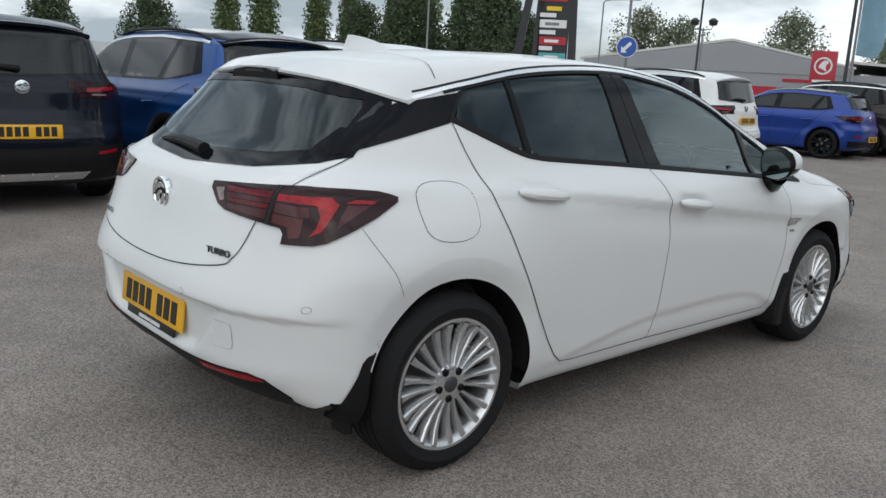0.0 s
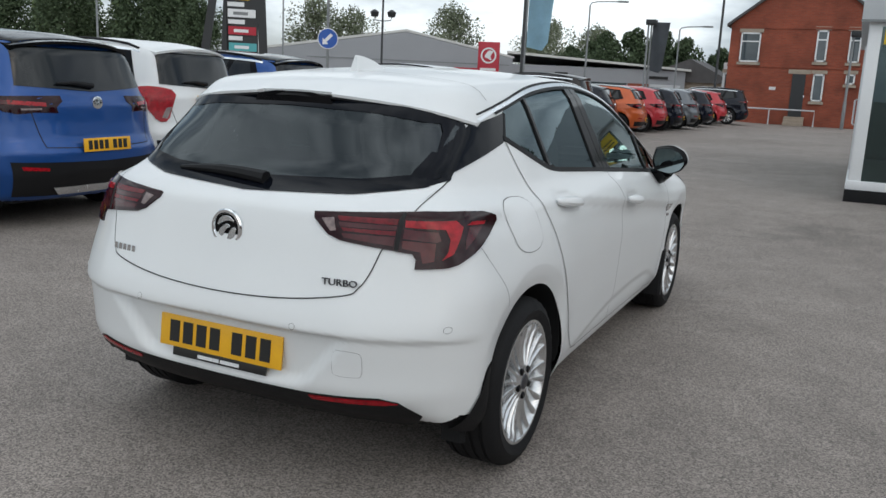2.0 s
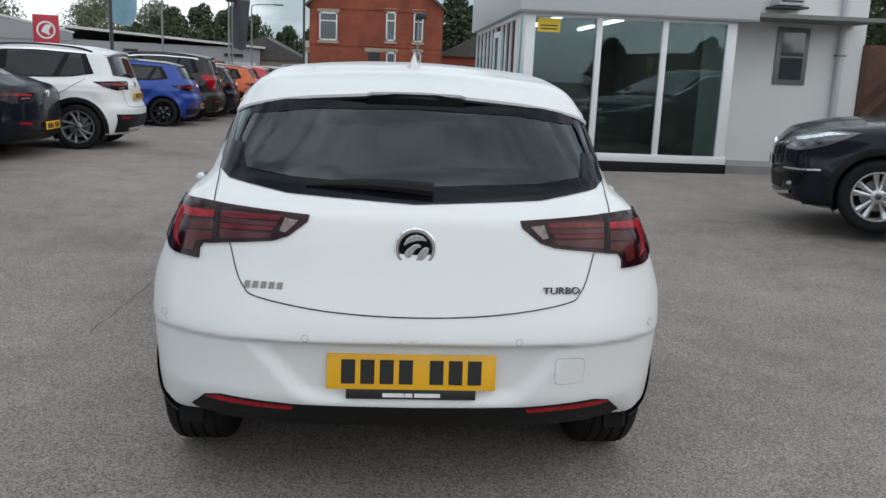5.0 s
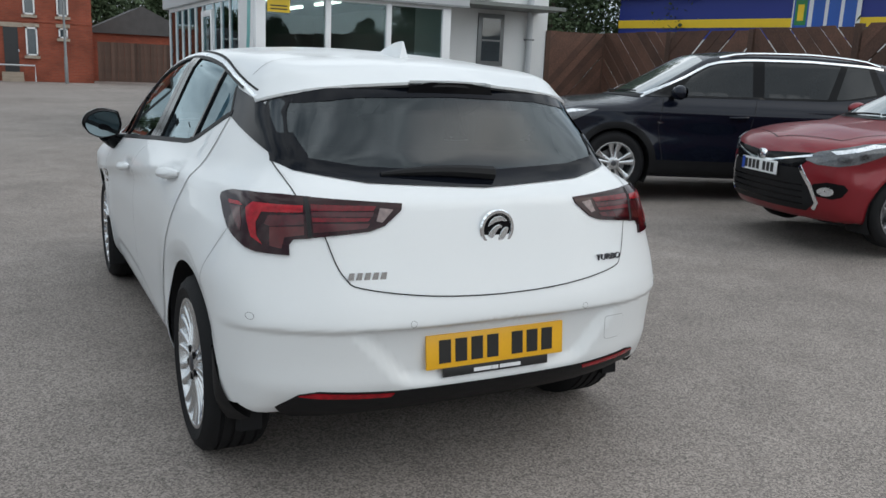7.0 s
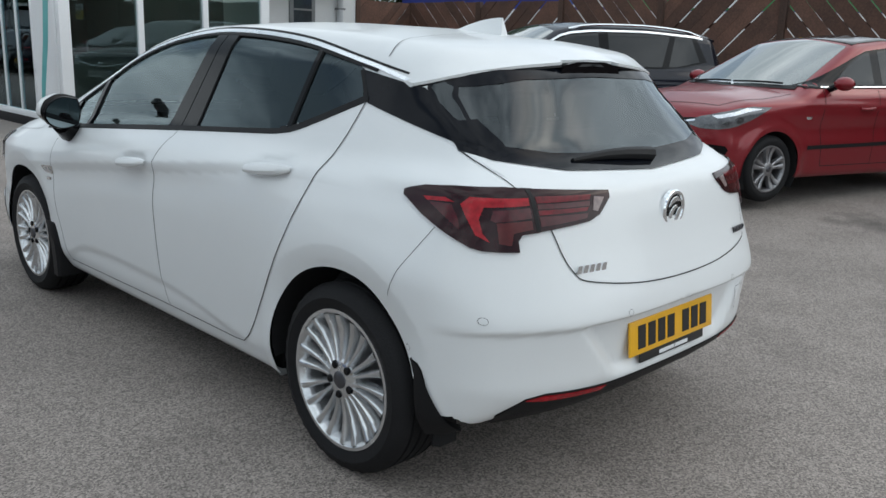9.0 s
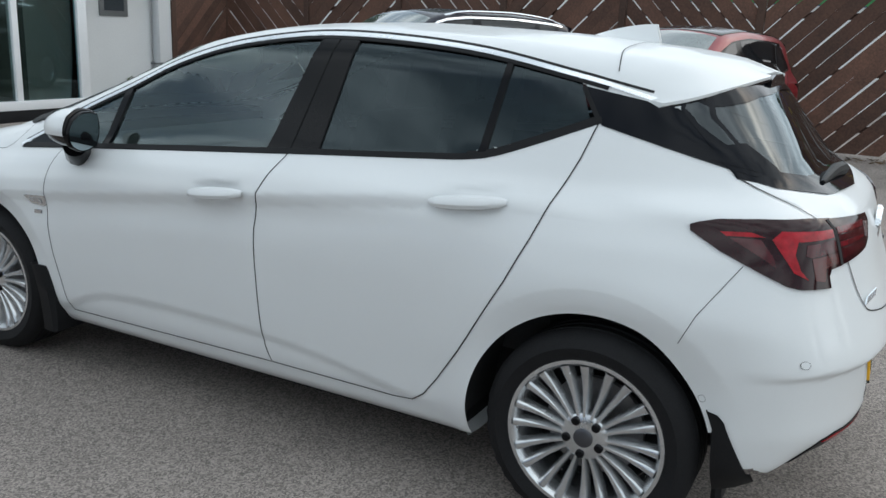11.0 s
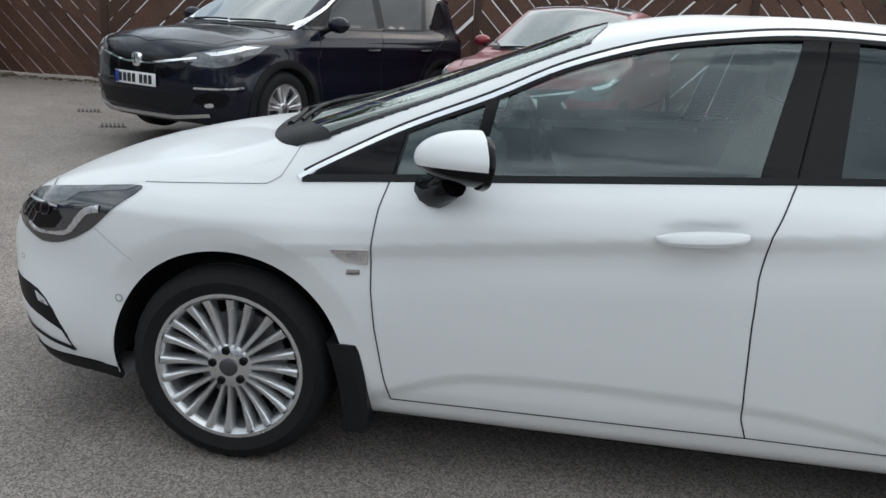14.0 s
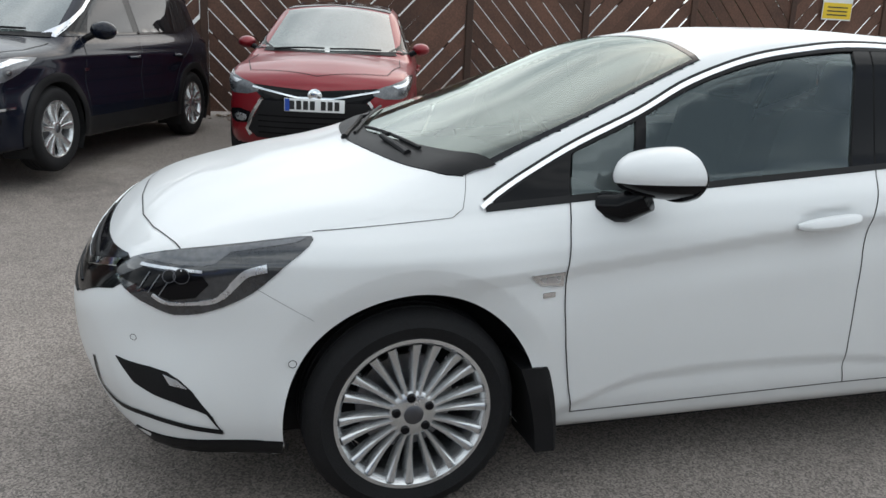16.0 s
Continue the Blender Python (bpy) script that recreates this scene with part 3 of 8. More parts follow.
class Hatch(Hull):
    def f(self, p):
        ax, y, z = np.abs(p[..., 0]), p[..., 1], p[..., 2]
        drop = np.interp(y, [1.2, 1.97, 2.46, 2.95, 3.3], [0.0, 0.045, 0.105, 0.135, 0.15])
        w = self.wide(z + drop * rise(0.62, 0.85, z)) - self.taper(y, z) + self.extra(y, z)
        side = ax - w
        top = (z - (self.top(y) - self.crown(y) * (ax / 0.7) ** 2)) * 0.92
        q = ax / 0.85
        tail = self.tail(z) + self.bow_tail * q ** 3.7 + 0.10 * rise(1.08, 1.28, z) * (ax / 0.6) ** 4 + dent(ax, z) - y
        nose = y - (self.nose(z) - self.bow_nose * q ** 2.6)
        g = smax(smax(side, top, self.soft_top), smax(tail, nose, 0.02), self.soft_end)
        return smax(g, self.low - z, 0.05)


FOLD = curve([(0.55, 0.315), (0.886, 0.375), (1.17, 0.405), (1.6, 0.415), (1.95, 0.40), (2.08, 0.36), (2.2, 0.30)], 0.06)


def hatch_flank(y, z):
    line = np.interp(y, [0.16, 0.53, 1.364, 2.215, 2.9], [0.975, 0.957, 0.857, 0.757, 0.70])
    amount = rise(-0.1, 0.3, y) * rise(2.75, 2.35, y)
    under = np.maximum(0, line - z)
    v = amount * (0.010 * np.maximum(0, 1 - (np.sqrt((z - line) ** 2 + 0.000014) - 0.0037) / np.where(z > line, 0.11, 0.038)) - 0.007 * np.exp(-(((under - 0.075) / 0.055) ** 2)))
    v = v - 0.009 * rise(0.0, 0.045, FOLD(y) - z) * rise(0.40, 0.75, y)
    v = v + 0.022 * rise(0.12, -0.22, y) * np.exp(-(((z - 0.99) / 0.032) ** 2))
    for hy, hz in ((1.342, 0.867), (0.411, 0.952)):
        v = v - 0.013 * np.exp(-(((y - hy) / 0.105) ** 4) - (((z - hz - 0.098 * (hy - y)) / 0.030) ** 4))
    for hy in (0.0, 2.662):
        r = np.hypot(y - hy, z - 0.315)
        over = rise(0.1, 0.7, (z - 0.315) / np.maximum(r, 0.05))
        v = v + (1 - over) * 0.014 * np.exp(-(((r - 0.375) / 0.06) ** 2))
        v = v + over * (0.012 * np.exp(-(((r - 0.445) / 0.11) ** 2)) - 0.012 * np.clip((0.445 - r) / 0.07, 0, 1.4))
    return v


def hatch_taper(y, z):
    back = 0.07 * (np.maximum(0, 0.25 - y) / 0.6) ** 2 * rise(0.95, 1.1, z)
    low = (0.03 + 0.05 * rise(0.7, 0.95, z)) * (np.maximum(0, 0.9 - y) / 1.2) ** 2 * (1 - rise(0.95, 1.1, z) * 0.3)
    front = 0.03 * (np.maximum(0, y - 1.9) / 0.6) ** 2 * rise(0.9, 1.0, z)
    nose = 0.10 * (np.maximum(0, y - 2.72) / 0.5) ** 1.7 * (0.65 + 0.35 * rise(0.35, 0.6, z))
    return back + low + front + nose


hull = Hatch(
    top=curve([(-0.9, 1.08), (-0.34, 1.345), (-0.05, 1.402), (0.4, 1.440), (0.95, 1.458), (1.35, 1.445), (1.66, 1.392), (2.1, 1.205), (2.72, 0.985), (3.0, 0.935), (3.3, 0.855), (3.48, 0.765), (3.62, 0.60)], 0.07),
    wide=curve([(0.15, 0.80), (0.25, 0.838), (0.31, 0.858), (0.5, 0.872), (0.7, 0.880), (0.88, 0.876), (0.95, 0.850), (0.985, 0.812), (1.02, 0.783), (1.37, 0.625), (1.5, 0.56)], 0.018),
    tail=curve([(0.10, -0.40), (0.22, -0.55), (0.32, -0.665), (0.42, -0.708), (0.585, -0.726), (0.61, -0.731), (0.66, -0.717), (0.72, -0.694), (0.80, -0.664), (0.90, -0.634), (0.975, -0.608), (1.01, -0.545), (1.05, -0.468), (1.33, -0.265), (1.5, -0.14)], 0.014),
    nose=curve([(0.10, 3.45), (0.25, 3.56), (0.4, 3.615), (0.6, 3.63), (0.72, 3.60), (0.85, 3.51), (1.0, 3.35)], 0.03),
    low=0.20,
    crown=curve([(-0.5, 0.05), (0.2, 0.055), (1.3, 0.055), (1.8, 0.06), (2.6, 0.05), (3.4, 0.05)], 0.1),
    bow_tail=0.25, bow_nose=0.30, taper=hatch_taper, soft_top=0.085, soft_end=0.09, extra=hatch_flank)

DLO = pane(0.085, 0.16, 2.46, 2.459)
REAR_GLASS = [(-0.648, 1.072), (-0.60, 1.055), (-0.4, 1.026), (0, 1.008), (0.4, 1.026), (0.60, 1.055), (0.648, 1.072), (0.605, 1.24), (0.575, 1.285), (0.35, 1.315), (0, 1.325), (-0.35, 1.315), (-0.575, 1.285), (-0.605, 1.24)]
SCREEN = [(-0.70, 2.42), (-0.47, 2.60), (0, 2.70), (0.47, 2.60), (0.70, 2.42), (0.585, 1.68), (0.32, 1.625), (0, 1.605), (-0.32, 1.625), (-0.585, 1.68)]
HUBS = [(0.0, 0.315), (2.662, 0.315)]
ARCH = 0.372

car = thing("hatchback_car", "clean white five-door hatchback with tinted rear windows parked on asphalt", "car")
holes = [("x", pane(0.085, 0.16, 2.46, 2.459, 0.006, roof=lambda y: roof_at(y) + 0.010)), ("r", [(-0.625, 1.10), (-0.4, 1.055), (0, 1.035), (0.4, 1.055), (0.625, 1.10), (0.60, 1.24), (0.56, 1.305), (0.4, 1.345), (-0.4, 1.345), (-0.56, 1.305), (-0.60, 1.24)]), ("r", [(-0.62, 0.10), (0.62, 0.10), (0.62, 0.32), (0.60, 0.36), (-0.60, 0.36), (-0.62, 0.32)]), ("t", shrink(SCREEN, 0.003))]
me, nn = hull.skin(352, 190, 112, 0.3, 2.9, 0.68, 0.0, holes, HUBS, ARCH + 0.018, lambda y: 0.205 + 0.125 * rise(-0.32, -0.38, y) - 0.055 * rise(-0.44, -0.52, y), close_up=True)
mesh_part("body", me, white_paint, car, "glossy white painted body shell", True, nn)


def pillar_zone(c):
    """The black corner between the rear side windows and the tailgate's glass."""
    ax, y, z = np.abs(c[:, 0]), c[:, 1], c[:, 2]
    return (ax > 0.54) & (y < 0.03) & (z > 1.20 + (y - 0.077) * 0.255) & (z < 1.246 - np.maximum(0, y) * 0.2)


for s in (1, -1):
    me, nn = hull.skin(272, 120, 104, 0.3, 2.9, 0.68, 0.0015, [("r", shrink(REAR_GLASS, 0.03))], HUBS, ARCH, 0.205, keep=lambda c: pillar_zone(c) & (c[:, 0] * s > 0))
    mesh_part("rear_pillar_shell", me, frit_black, car, "gloss black rear pillar", True, nn)
me, nn = hull.skin(200, 150, 70, 0.3, 2.9, 0.68, -0.05, [("x", [(max(y, 0.11), z) for y, z in shrink(DLO, -0.04)]), ("r", shrink(REAR_GLASS, -0.02)), ("t", shrink(SCREEN, -0.02))], HUBS, 0.45, 0.22)
mesh_part("cabin_lining", me, cabin_trim, car, "dark cabin lining", True, -nn)

# doors, bonnet and flap, with their dark shut lines
B_SEAM = [(1.102, 1.014), (1.135, 0.95), (1.167, 0.881), (1.182, 0.76), (1.179, 0.631), (1.168, 0.45), (1.158, 0.344), (1.136, 0.285)]
A_SEAM = [(2.20, 0.928), (2.220, 0.853), (2.232, 0.743), (2.228, 0.62), (2.213, 0.501), (2.185, 0.36), (2.160, 0.272)]
C_SEAM = [(0.09, 1.196), (0.12, 1.09), (0.170, 0.965), (0.205, 0.87), (0.265, 0.74), (0.336, 0.614), (0.40, 0.50), (0.472, 0.39), (0.52, 0.325), (0.565, 0.292), (0.64, 0.283)]


for s in (1, -1):
    front = [(y, z) for y, z in A_SEAM] + [(y, z) for y, z in reversed(B_SEAM)] + [(y, belt_at(y) - 0.004) for y in np.linspace(1.11, 2.19, 14)]
    rear = [(y, z) for y, z in B_SEAM] + [(y, z) for y, z in reversed(C_SEAM)] + [(y, belt_at(y) - 0.004) for y in np.linspace(0.10, 1.09, 14)]
    patch(hull, shrink(front, 0.003), "x", white_paint, car, "front_door", s, 0.0022, 0.014, 0.006, "white front door panel")
    patch(hull, shrink(rear, 0.003), "x", white_paint, car, "rear_door", s, 0.0022, 0.014, 0.006, "white rear door panel")
    for line in (A_SEAM, B_SEAM, C_SEAM, [(2.160, 0.272), (1.136, 0.285), (0.64, 0.283)]):
        ribbon(hull, line, "x", 0.0034, seam_black, car, "shut_line", s, 0.0026)

BONNET = [(-0.745, 2.52), (-0.795, 2.75), (-0.79, 2.95), (-0.755, 3.265), (-0.64, 3.31), (-0.48, 3.358), (-0.30, 3.392), (0, 3.405)]
bon = BONNET + [(-x, y) for x, y in reversed(BONNET[:-1])]
bonnet = bon + [(0.70, 2.56), (0.56, 2.625), (0.39, 2.672), (0.2, 2.702), (0, 2.712), (-0.2, 2.702), (-0.39, 2.672), (-0.56, 2.625), (-0.70, 2.56)]
patch(hull, shrink(bonnet, 0.012), "t", white_paint, car, "bonnet", 1, 0.0006, 0.04, 0.002, "white bonnet")
ribbon(hull, bon[3:-3], "t", 0.0032, seam_black, car, "shut_line", 1, 0.0025)
for s in (1, -1):
    ribbon(hull, [(2.49, 0.992), (2.505, 0.95), (2.525, 0.905), (2.56, 0.884), (2.75, 0.868), (2.945, 0.849)], "x", 0.0014, seam_black, car, "shut_line", s, 0.0012)

FLAP = rounded([(-0.135, 1.0), (0.065, 1.0), (0.10, 0.935), (0.085, 0.815), (-0.115, 0.815), (-0.145, 0.915)], 2)
flap = patch(hull, FLAP, "x", white_paint, car, "fuel_flap", 1, 0.002, 0.03, 0.004, "white fuel filler flap")
ribbon(hull, FLAP, "x", 0.004, seam_black, flap, "flap_gap", 1, 0.0015, True)

# glazing
for s in (1, -1):
    patch(hull, pane(2.455, 2.454, 2.20, 2.175, 0.004), "x", gloss_black, car, "mirror_sail", s, 0.004, 0.05, 0.01, "black corner trim")
    for nm, a, b, c, d, gl in (("quarter_window", 2.19, 2.165, 1.985, 1.95, tint_green), ("front_side_window", 1.960, 1.925, 1.195, 1.095, tint_green), ("rear_side_window", 0.996, 0.957, 0.432, 0.405, tint_dark), ("rear_quarter_window", 0.407, 0.385, 0.115, 0.165, tint_dark)):
        w = patch(hull, pane(a, b, c, d, 0.004), "x", gl, car, nm, s, -0.004, 0.05, 0.004)
        w.visible_shadow = False
    patch(hull, pane(1.20, 1.10, 1.106, 1.033, 0.004), "x", gloss_black, car, "pillar_trim", s, 0.003, 0.05, 0.02, "gloss black pillar trim")
    patch(hull, pane(1.099, 1.026, 0.992, 0.953, 0.004), "x", gloss_black, car, "pillar_trim", s, 0.003, 0.05, 0.02, "gloss black pillar trim")
    patch(hull, pane(0.430, 0.405, 0.408, 0.386, 0.004), "x", gloss_black, car, "window_divider", s, 0.004, 0.05, 0.02, "black window divider")
    patch(hull, pane(1.99, 1.955, 1.955, 1.92, 0.004), "x", gloss_black, car, "window_divider", s, 0.004, 0.05, 0.02, "black window divider")
    ribbon(hull, [(p[0], p[1] + 0.003) for p in BELT], "x", 0.017, satin_black, car, "window_seal", s, 0.005, thick=0.01, label="black rubber waist seal")
    ribbon(hull, [(p[0], p[1] - 0.001) for p in ROOF[:-1]], "x", 0.010, satin_black, car, "window_seal", s, 0.0035, thick=0.01, label="black rubber roof seal")
    ribbon(hull, [(p[0], p[1] + 0.004) for p in BELT[:11]], "x", 0.017, satin_black, car, "window_seal", s, 0.0045, thick=0.01)
    ribbon(hull, [(p[0], p[1] + 0.012) for p in BELT[:12]], "x", 0.014, satin_black, car, "window_seal", s, 0.0012, thick=0.01)
    ribbon(hull, [(0.094, 1.198), (0.155, 1.285)], "x", 0.013, satin_black, car, "window_seal", s, 0.004, thick=0.01)
    ribbon(hull, [(-0.062, 1.258)] + [(y, z + 0.010) for y, z in ROOF[:-1]] + [(2.47, 0.906)], "x", 0.011, trim_bright, car, "bright_strip", s, 0.006, thick=0.01, label="polished bright roof-line strip")
    ribbon(hull, [(-0.04, 1.282)] + [(y, z + 0.021) for y, z in ROOF[:-1]] + [(2.46, 0.925)], "x", 0.007, seam_black, car, "roof_gutter", s, 0.0035)
    tr = [(0.082, 1.184), (0.155, 1.288), (-0.058, 1.250), (-0.11, 1.243), (-0.20, 1.185), (-0.35, 1.090), (-0.376, 1.069), (-0.104, 1.137), (0.015, 1.169)]
    patch(hull, tr, "x", frit_black, car, "rear_pillar_trim", s, 0.003, 0.04, 0.006, "gloss black rear pillar trim")
for s in (1, -1):
    edge = [Vector(p) for p in hull.project([(-0.22, 1.116), (-0.27, 1.106), (-0.32, 1.095), (-0.35, 1.087)], "x")]
    edge += [Vector(p) for p in hull.project([(0.60, 1.060), (0.55, 1.048), (0.55, 1.10), (0.57, 1.16)], "r")] + [Vector(hull.project([(-0.22, 1.15)], "x")[0])]
    foot = diagonal(edge, "c")
    patch(hull, foot, "c", frit_black, car, "rear_pillar_foot", s, 0.0042, 0.02, 0.008, "gloss black pillar foot")
rg = patch(hull, REAR_GLASS, "r", tint_rear, car, "rear_window", 1, 0.002, 0.06, 0.004, "tinted rear window")
rg.visible_shadow = False
ribbon(hull, shrink(REAR_GLASS, 0.018), "r", 0.045, frit_black, car, "rear_window_border", 1, 0.0035, True, 0.03, label="black border of the rear window")
ws = patch(hull, SCREEN, "t", screen_glass, car, "windscreen", 1, 0.0014, 0.05, 0.004, "clear windscreen")
ws.visible_shadow = False
ribbon(hull, shrink(SCREEN, 0.008), "t", 0.018, frit_black, car, "windscreen_border", 1, 0.0028, True, 0.02)


def on_top(x, y, off=0.0):
    p = hull.project([(x, y)], "t")[0]
    return Vector(p) + Vector(hull.grad(np.array([p]))[0]) * off


bm = bmesh.new()
rows = []
for x, yb, yf in flowing([(-0.705, 2.40, 2.50), (-0.67, 2.425, 2.565), (-0.57, 2.49, 2.618), (-0.39, 2.555, 2.664), (-0.1, 2.62, 2.703), (0.1, 2.62, 2.703), (0.39, 2.555, 2.664), (0.57, 2.49, 2.618), (0.67, 2.425, 2.565), (0.705, 2.40, 2.50)], 3):
    a, b = on_top(x, yb, 0.0055), on_top(x, yf, 0.003)
    rows.append([bm.verts.new(c) for c in (a, a.lerp(b, 0.33), a.lerp(b, 0.66) + Vector((0, 0, 0.004)), b, b - Vector((0, 0, 0.012)))])
for r0, r1 in zip(rows, rows[1:]):
    for j in range(4):
        bm.faces.new((r0[j], r0[j + 1], r1[j + 1], r1[j]))
bmesh.ops.recalc_face_normals(bm, faces=bm.faces[:])
part("cowl", bm, satin_black, car, "black plastic scuttle panel")


for x0, y0, x1, y1 in ((0.02, 2.73, 0.60, 2.50), (-0.46, 2.62, 0.06, 2.68)):
    pts = [on_top(x0 + (x1 - x0) * t, y0 + (y1 - y0) * t - 0.06, 0.012) for t in np.linspace(0, 1, 9)]
    part("wiper_blade", tube_bm(pts, [0.006] * 9, 6), satin_black, car, "black windscreen wiper blade")
    arm = [on_top(x0, y0 - 0.02, 0.006), on_top((x0 + x1) / 2, (y0 + y1) / 2 - 0.03, 0.018), on_top((x0 + x1) / 2, (y0 + y1) / 2 - 0.06, 0.014)]
    part("wiper_arm", tube_bm(arm, [0.013, 0.009, 0.006], 8), satin_black, car, "black wiper arm")

# roof spoiler with its notch and the high brake lamp
def spoiler_edge(x):
    k = [0.0, 0.155, 0.35, 0.48, 0.56, 0.60, 0.636]
    return float(np.interp(abs(x), k, [-0.292, -0.286, -0.258, -0.218, -0.172, -0.130, -0.060])), float(np.interp(abs(x), k, [1.338, 1.334, 1.319, 1.302, 1.284, 1.270, 1.253]))


bm = bmesh.new()
rows = []
for x in [-0.630, -0.622, -0.61, -0.595, -0.575] + list(np.linspace(-0.55, -0.165, 15)) + [-0.15] + list(np.linspace(-0.12, 0.12, 7)) + [0.15] + list(np.linspace(0.165, 0.55, 15)) + [0.575, 0.595, 0.61, 0.622, 0.630]:
    ye, ze = spoiler_edge(x)
    yr = 0.09
    base = hull.project([(x, yr), (x, yr - 0.04)], "t")
    slot = 0.022 if abs(x) < 0.16 else 0.0
    p0, p1, p2 = Vector(base[0]) + Vector((0, 0, 0.0008)), Vector(base[1]) + Vector((0, 0, 0.002)), Vector((x, ye + slot, ze + slot * 0.2))
    slope = (p1.z - p0.z) / (p1.y - p0.y)
    ring = [p0]
    for t in (0.0, 0.15, 0.3, 0.45, 0.6, 0.75, 0.88, 0.96):
        y = p1.y + (p2.y - p1.y) * t
        straight = p1.z + (y - p1.y) * slope
        z = straight + (p2.z - (p1.z + (p2.y - p1.y) * slope)) * t ** 1.8
        under = hull.project([(x, y)], "t")[0]
        if abs(under[1] - y) < 0.004 and t < 0.9:
            z = max(z, under[2] + 0.0015)
        ring.append(Vector((x, y, z)))
    ring += [p2, p2 + Vector((0, 0.002, -0.009)), p2 + Vector((0, 0.022, -0.020)), p2 + Vector((0, 0.07, -0.030)), Vector((x, max(p2.y + 0.10, -0.06), p2.z - 0.045)), p0 - Vector((0, 0, 0.05))]
    rows.append([bm.verts.new(c) for c in ring])
for r0, r1 in zip(rows, rows[1:]):
    for j in range(len(r0) - 1):
        bm.faces.new((r0[j], r1[j], r1[j + 1], r0[j + 1]))
for r in (rows[0], list(reversed(rows[-1]))):
    bm.faces.new(r)
bmesh.ops.recalc_face_normals(bm, faces=bm.faces[:])
spoiler = part("roof_spoiler", bm, white_paint, car, "white roof spoiler over the rear window")
lamp = prism_bm(rounded([(-0.175, -0.052), (0.175, -0.052), (0.152, 0.004), (-0.152, 0.004)], 1), 0.05, pose(0, -0.236, 1.331, 90, 0, 0))
part("high_brake_lamp", lamp, gloss_black, spoiler, "dark high-level brake lamp")
bm = bmesh.new()
rows = []
for x in np.linspace(-0.62, 0.62, 41):
    ye, ze = spoiler_edge(x)
    rows.append([bm.verts.new((x, ye + dy, ze + dz)) for dy, dz in ((0.004, -0.009), (0.003, -0.017), (0.03, -0.030), (0.10, -0.045), (0.10, -0.035))])
for r0, r1 in zip(rows, rows[1:]):
    for j in range(4):
        bm.faces.new((r0[j], r1[j], r1[j + 1], r0[j + 1]))
bmesh.ops.recalc_face_normals(bm, faces=bm.faces[:])
part("spoiler_underside", bm, gloss_black, spoiler, "black underside of the spoiler")

ribbon(hull, flowing([(-0.60, 0.070), (-0.4, 0.108), (0, 0.125), (0.4, 0.108), (0.60, 0.070)], 4), "t", 0.003, seam_black, spoiler, "spoiler_gap", 1, 0.004)

# aerial
bm = bmesh.new()
rows = []
for t in np.linspace(0, 1, 12):
    y = 0.35 - 0.235 * t
    ht = 0.062 * (1 - (1 - t) ** 1.6) if t < 0.93 else 0.062
    w = 0.026 * (1 - 0.35 * t) * (0.25 + 0.75 * math.sin(min(1, t * 3 + 0.12) * math.pi / 2))
    zb = float(hull.project([(0, y)], "t")[0][2]) - 0.004
    rows.append([bm.verts.new((x * w, y + (0.012 if z > 0.5 else 0) * (t > 0.9), zb + 0.006 + z * ht)) for x, z in ((-1.25, -0.1), (-0.85, 0.15), (-0.35, 0.75), (-0.12, 1), (0.12, 1), (0.35, 0.75), (0.85, 0.15), (1.25, -0.1))])
for r0, r1 in zip(rows, rows[1:]):
    for j in range(7):
        bm.faces.new((r0[j], r0[j + 1], r1[j + 1], r1[j]))
bm.faces.new(rows[0]), bm.faces.new(rows[-1])
bmesh.ops.recalc_face_normals(bm, faces=bm.faces[:])
part("roof_aerial", bm, white_paint, car, "white shark-fin aerial")

# tailgate
GATE = [(0.608, 0.985), (0.565, 0.88), (0.54, 0.80), (0.515, 0.755), (0.47, 0.727), (0.25, 0.695), (0, 0.684)]
gate_line = flowing(GATE + [(-x, z) for x, z in reversed(GATE[:-1])], 4)
patch(hull, shrink(gate_line + [(-0.645, 1.06), (-0.4, 1.018), (0, 0.998), (0.4, 1.018), (0.645, 1.06)], 0.003), "r", white_paint, car, "tailgate", 1, 0.002, 0.04, 0.006, "white tailgate panel")
ribbon(hull, gate_line, "r", 0.0032, seam_black, car, "shut_line", 1, 0.0028)
for s in (1, -1):
    ribbon(hull, [(s * 0.625, 0.985), (s * 0.645, 1.075)], "r", 0.0034, seam_black, car, "shut_line", 1, 0.0025)

# tail lamps: a smoked lens with red guides, in two pieces that meet at the tailgate's edge
def corner(points):
    return diagonal(points, "c")


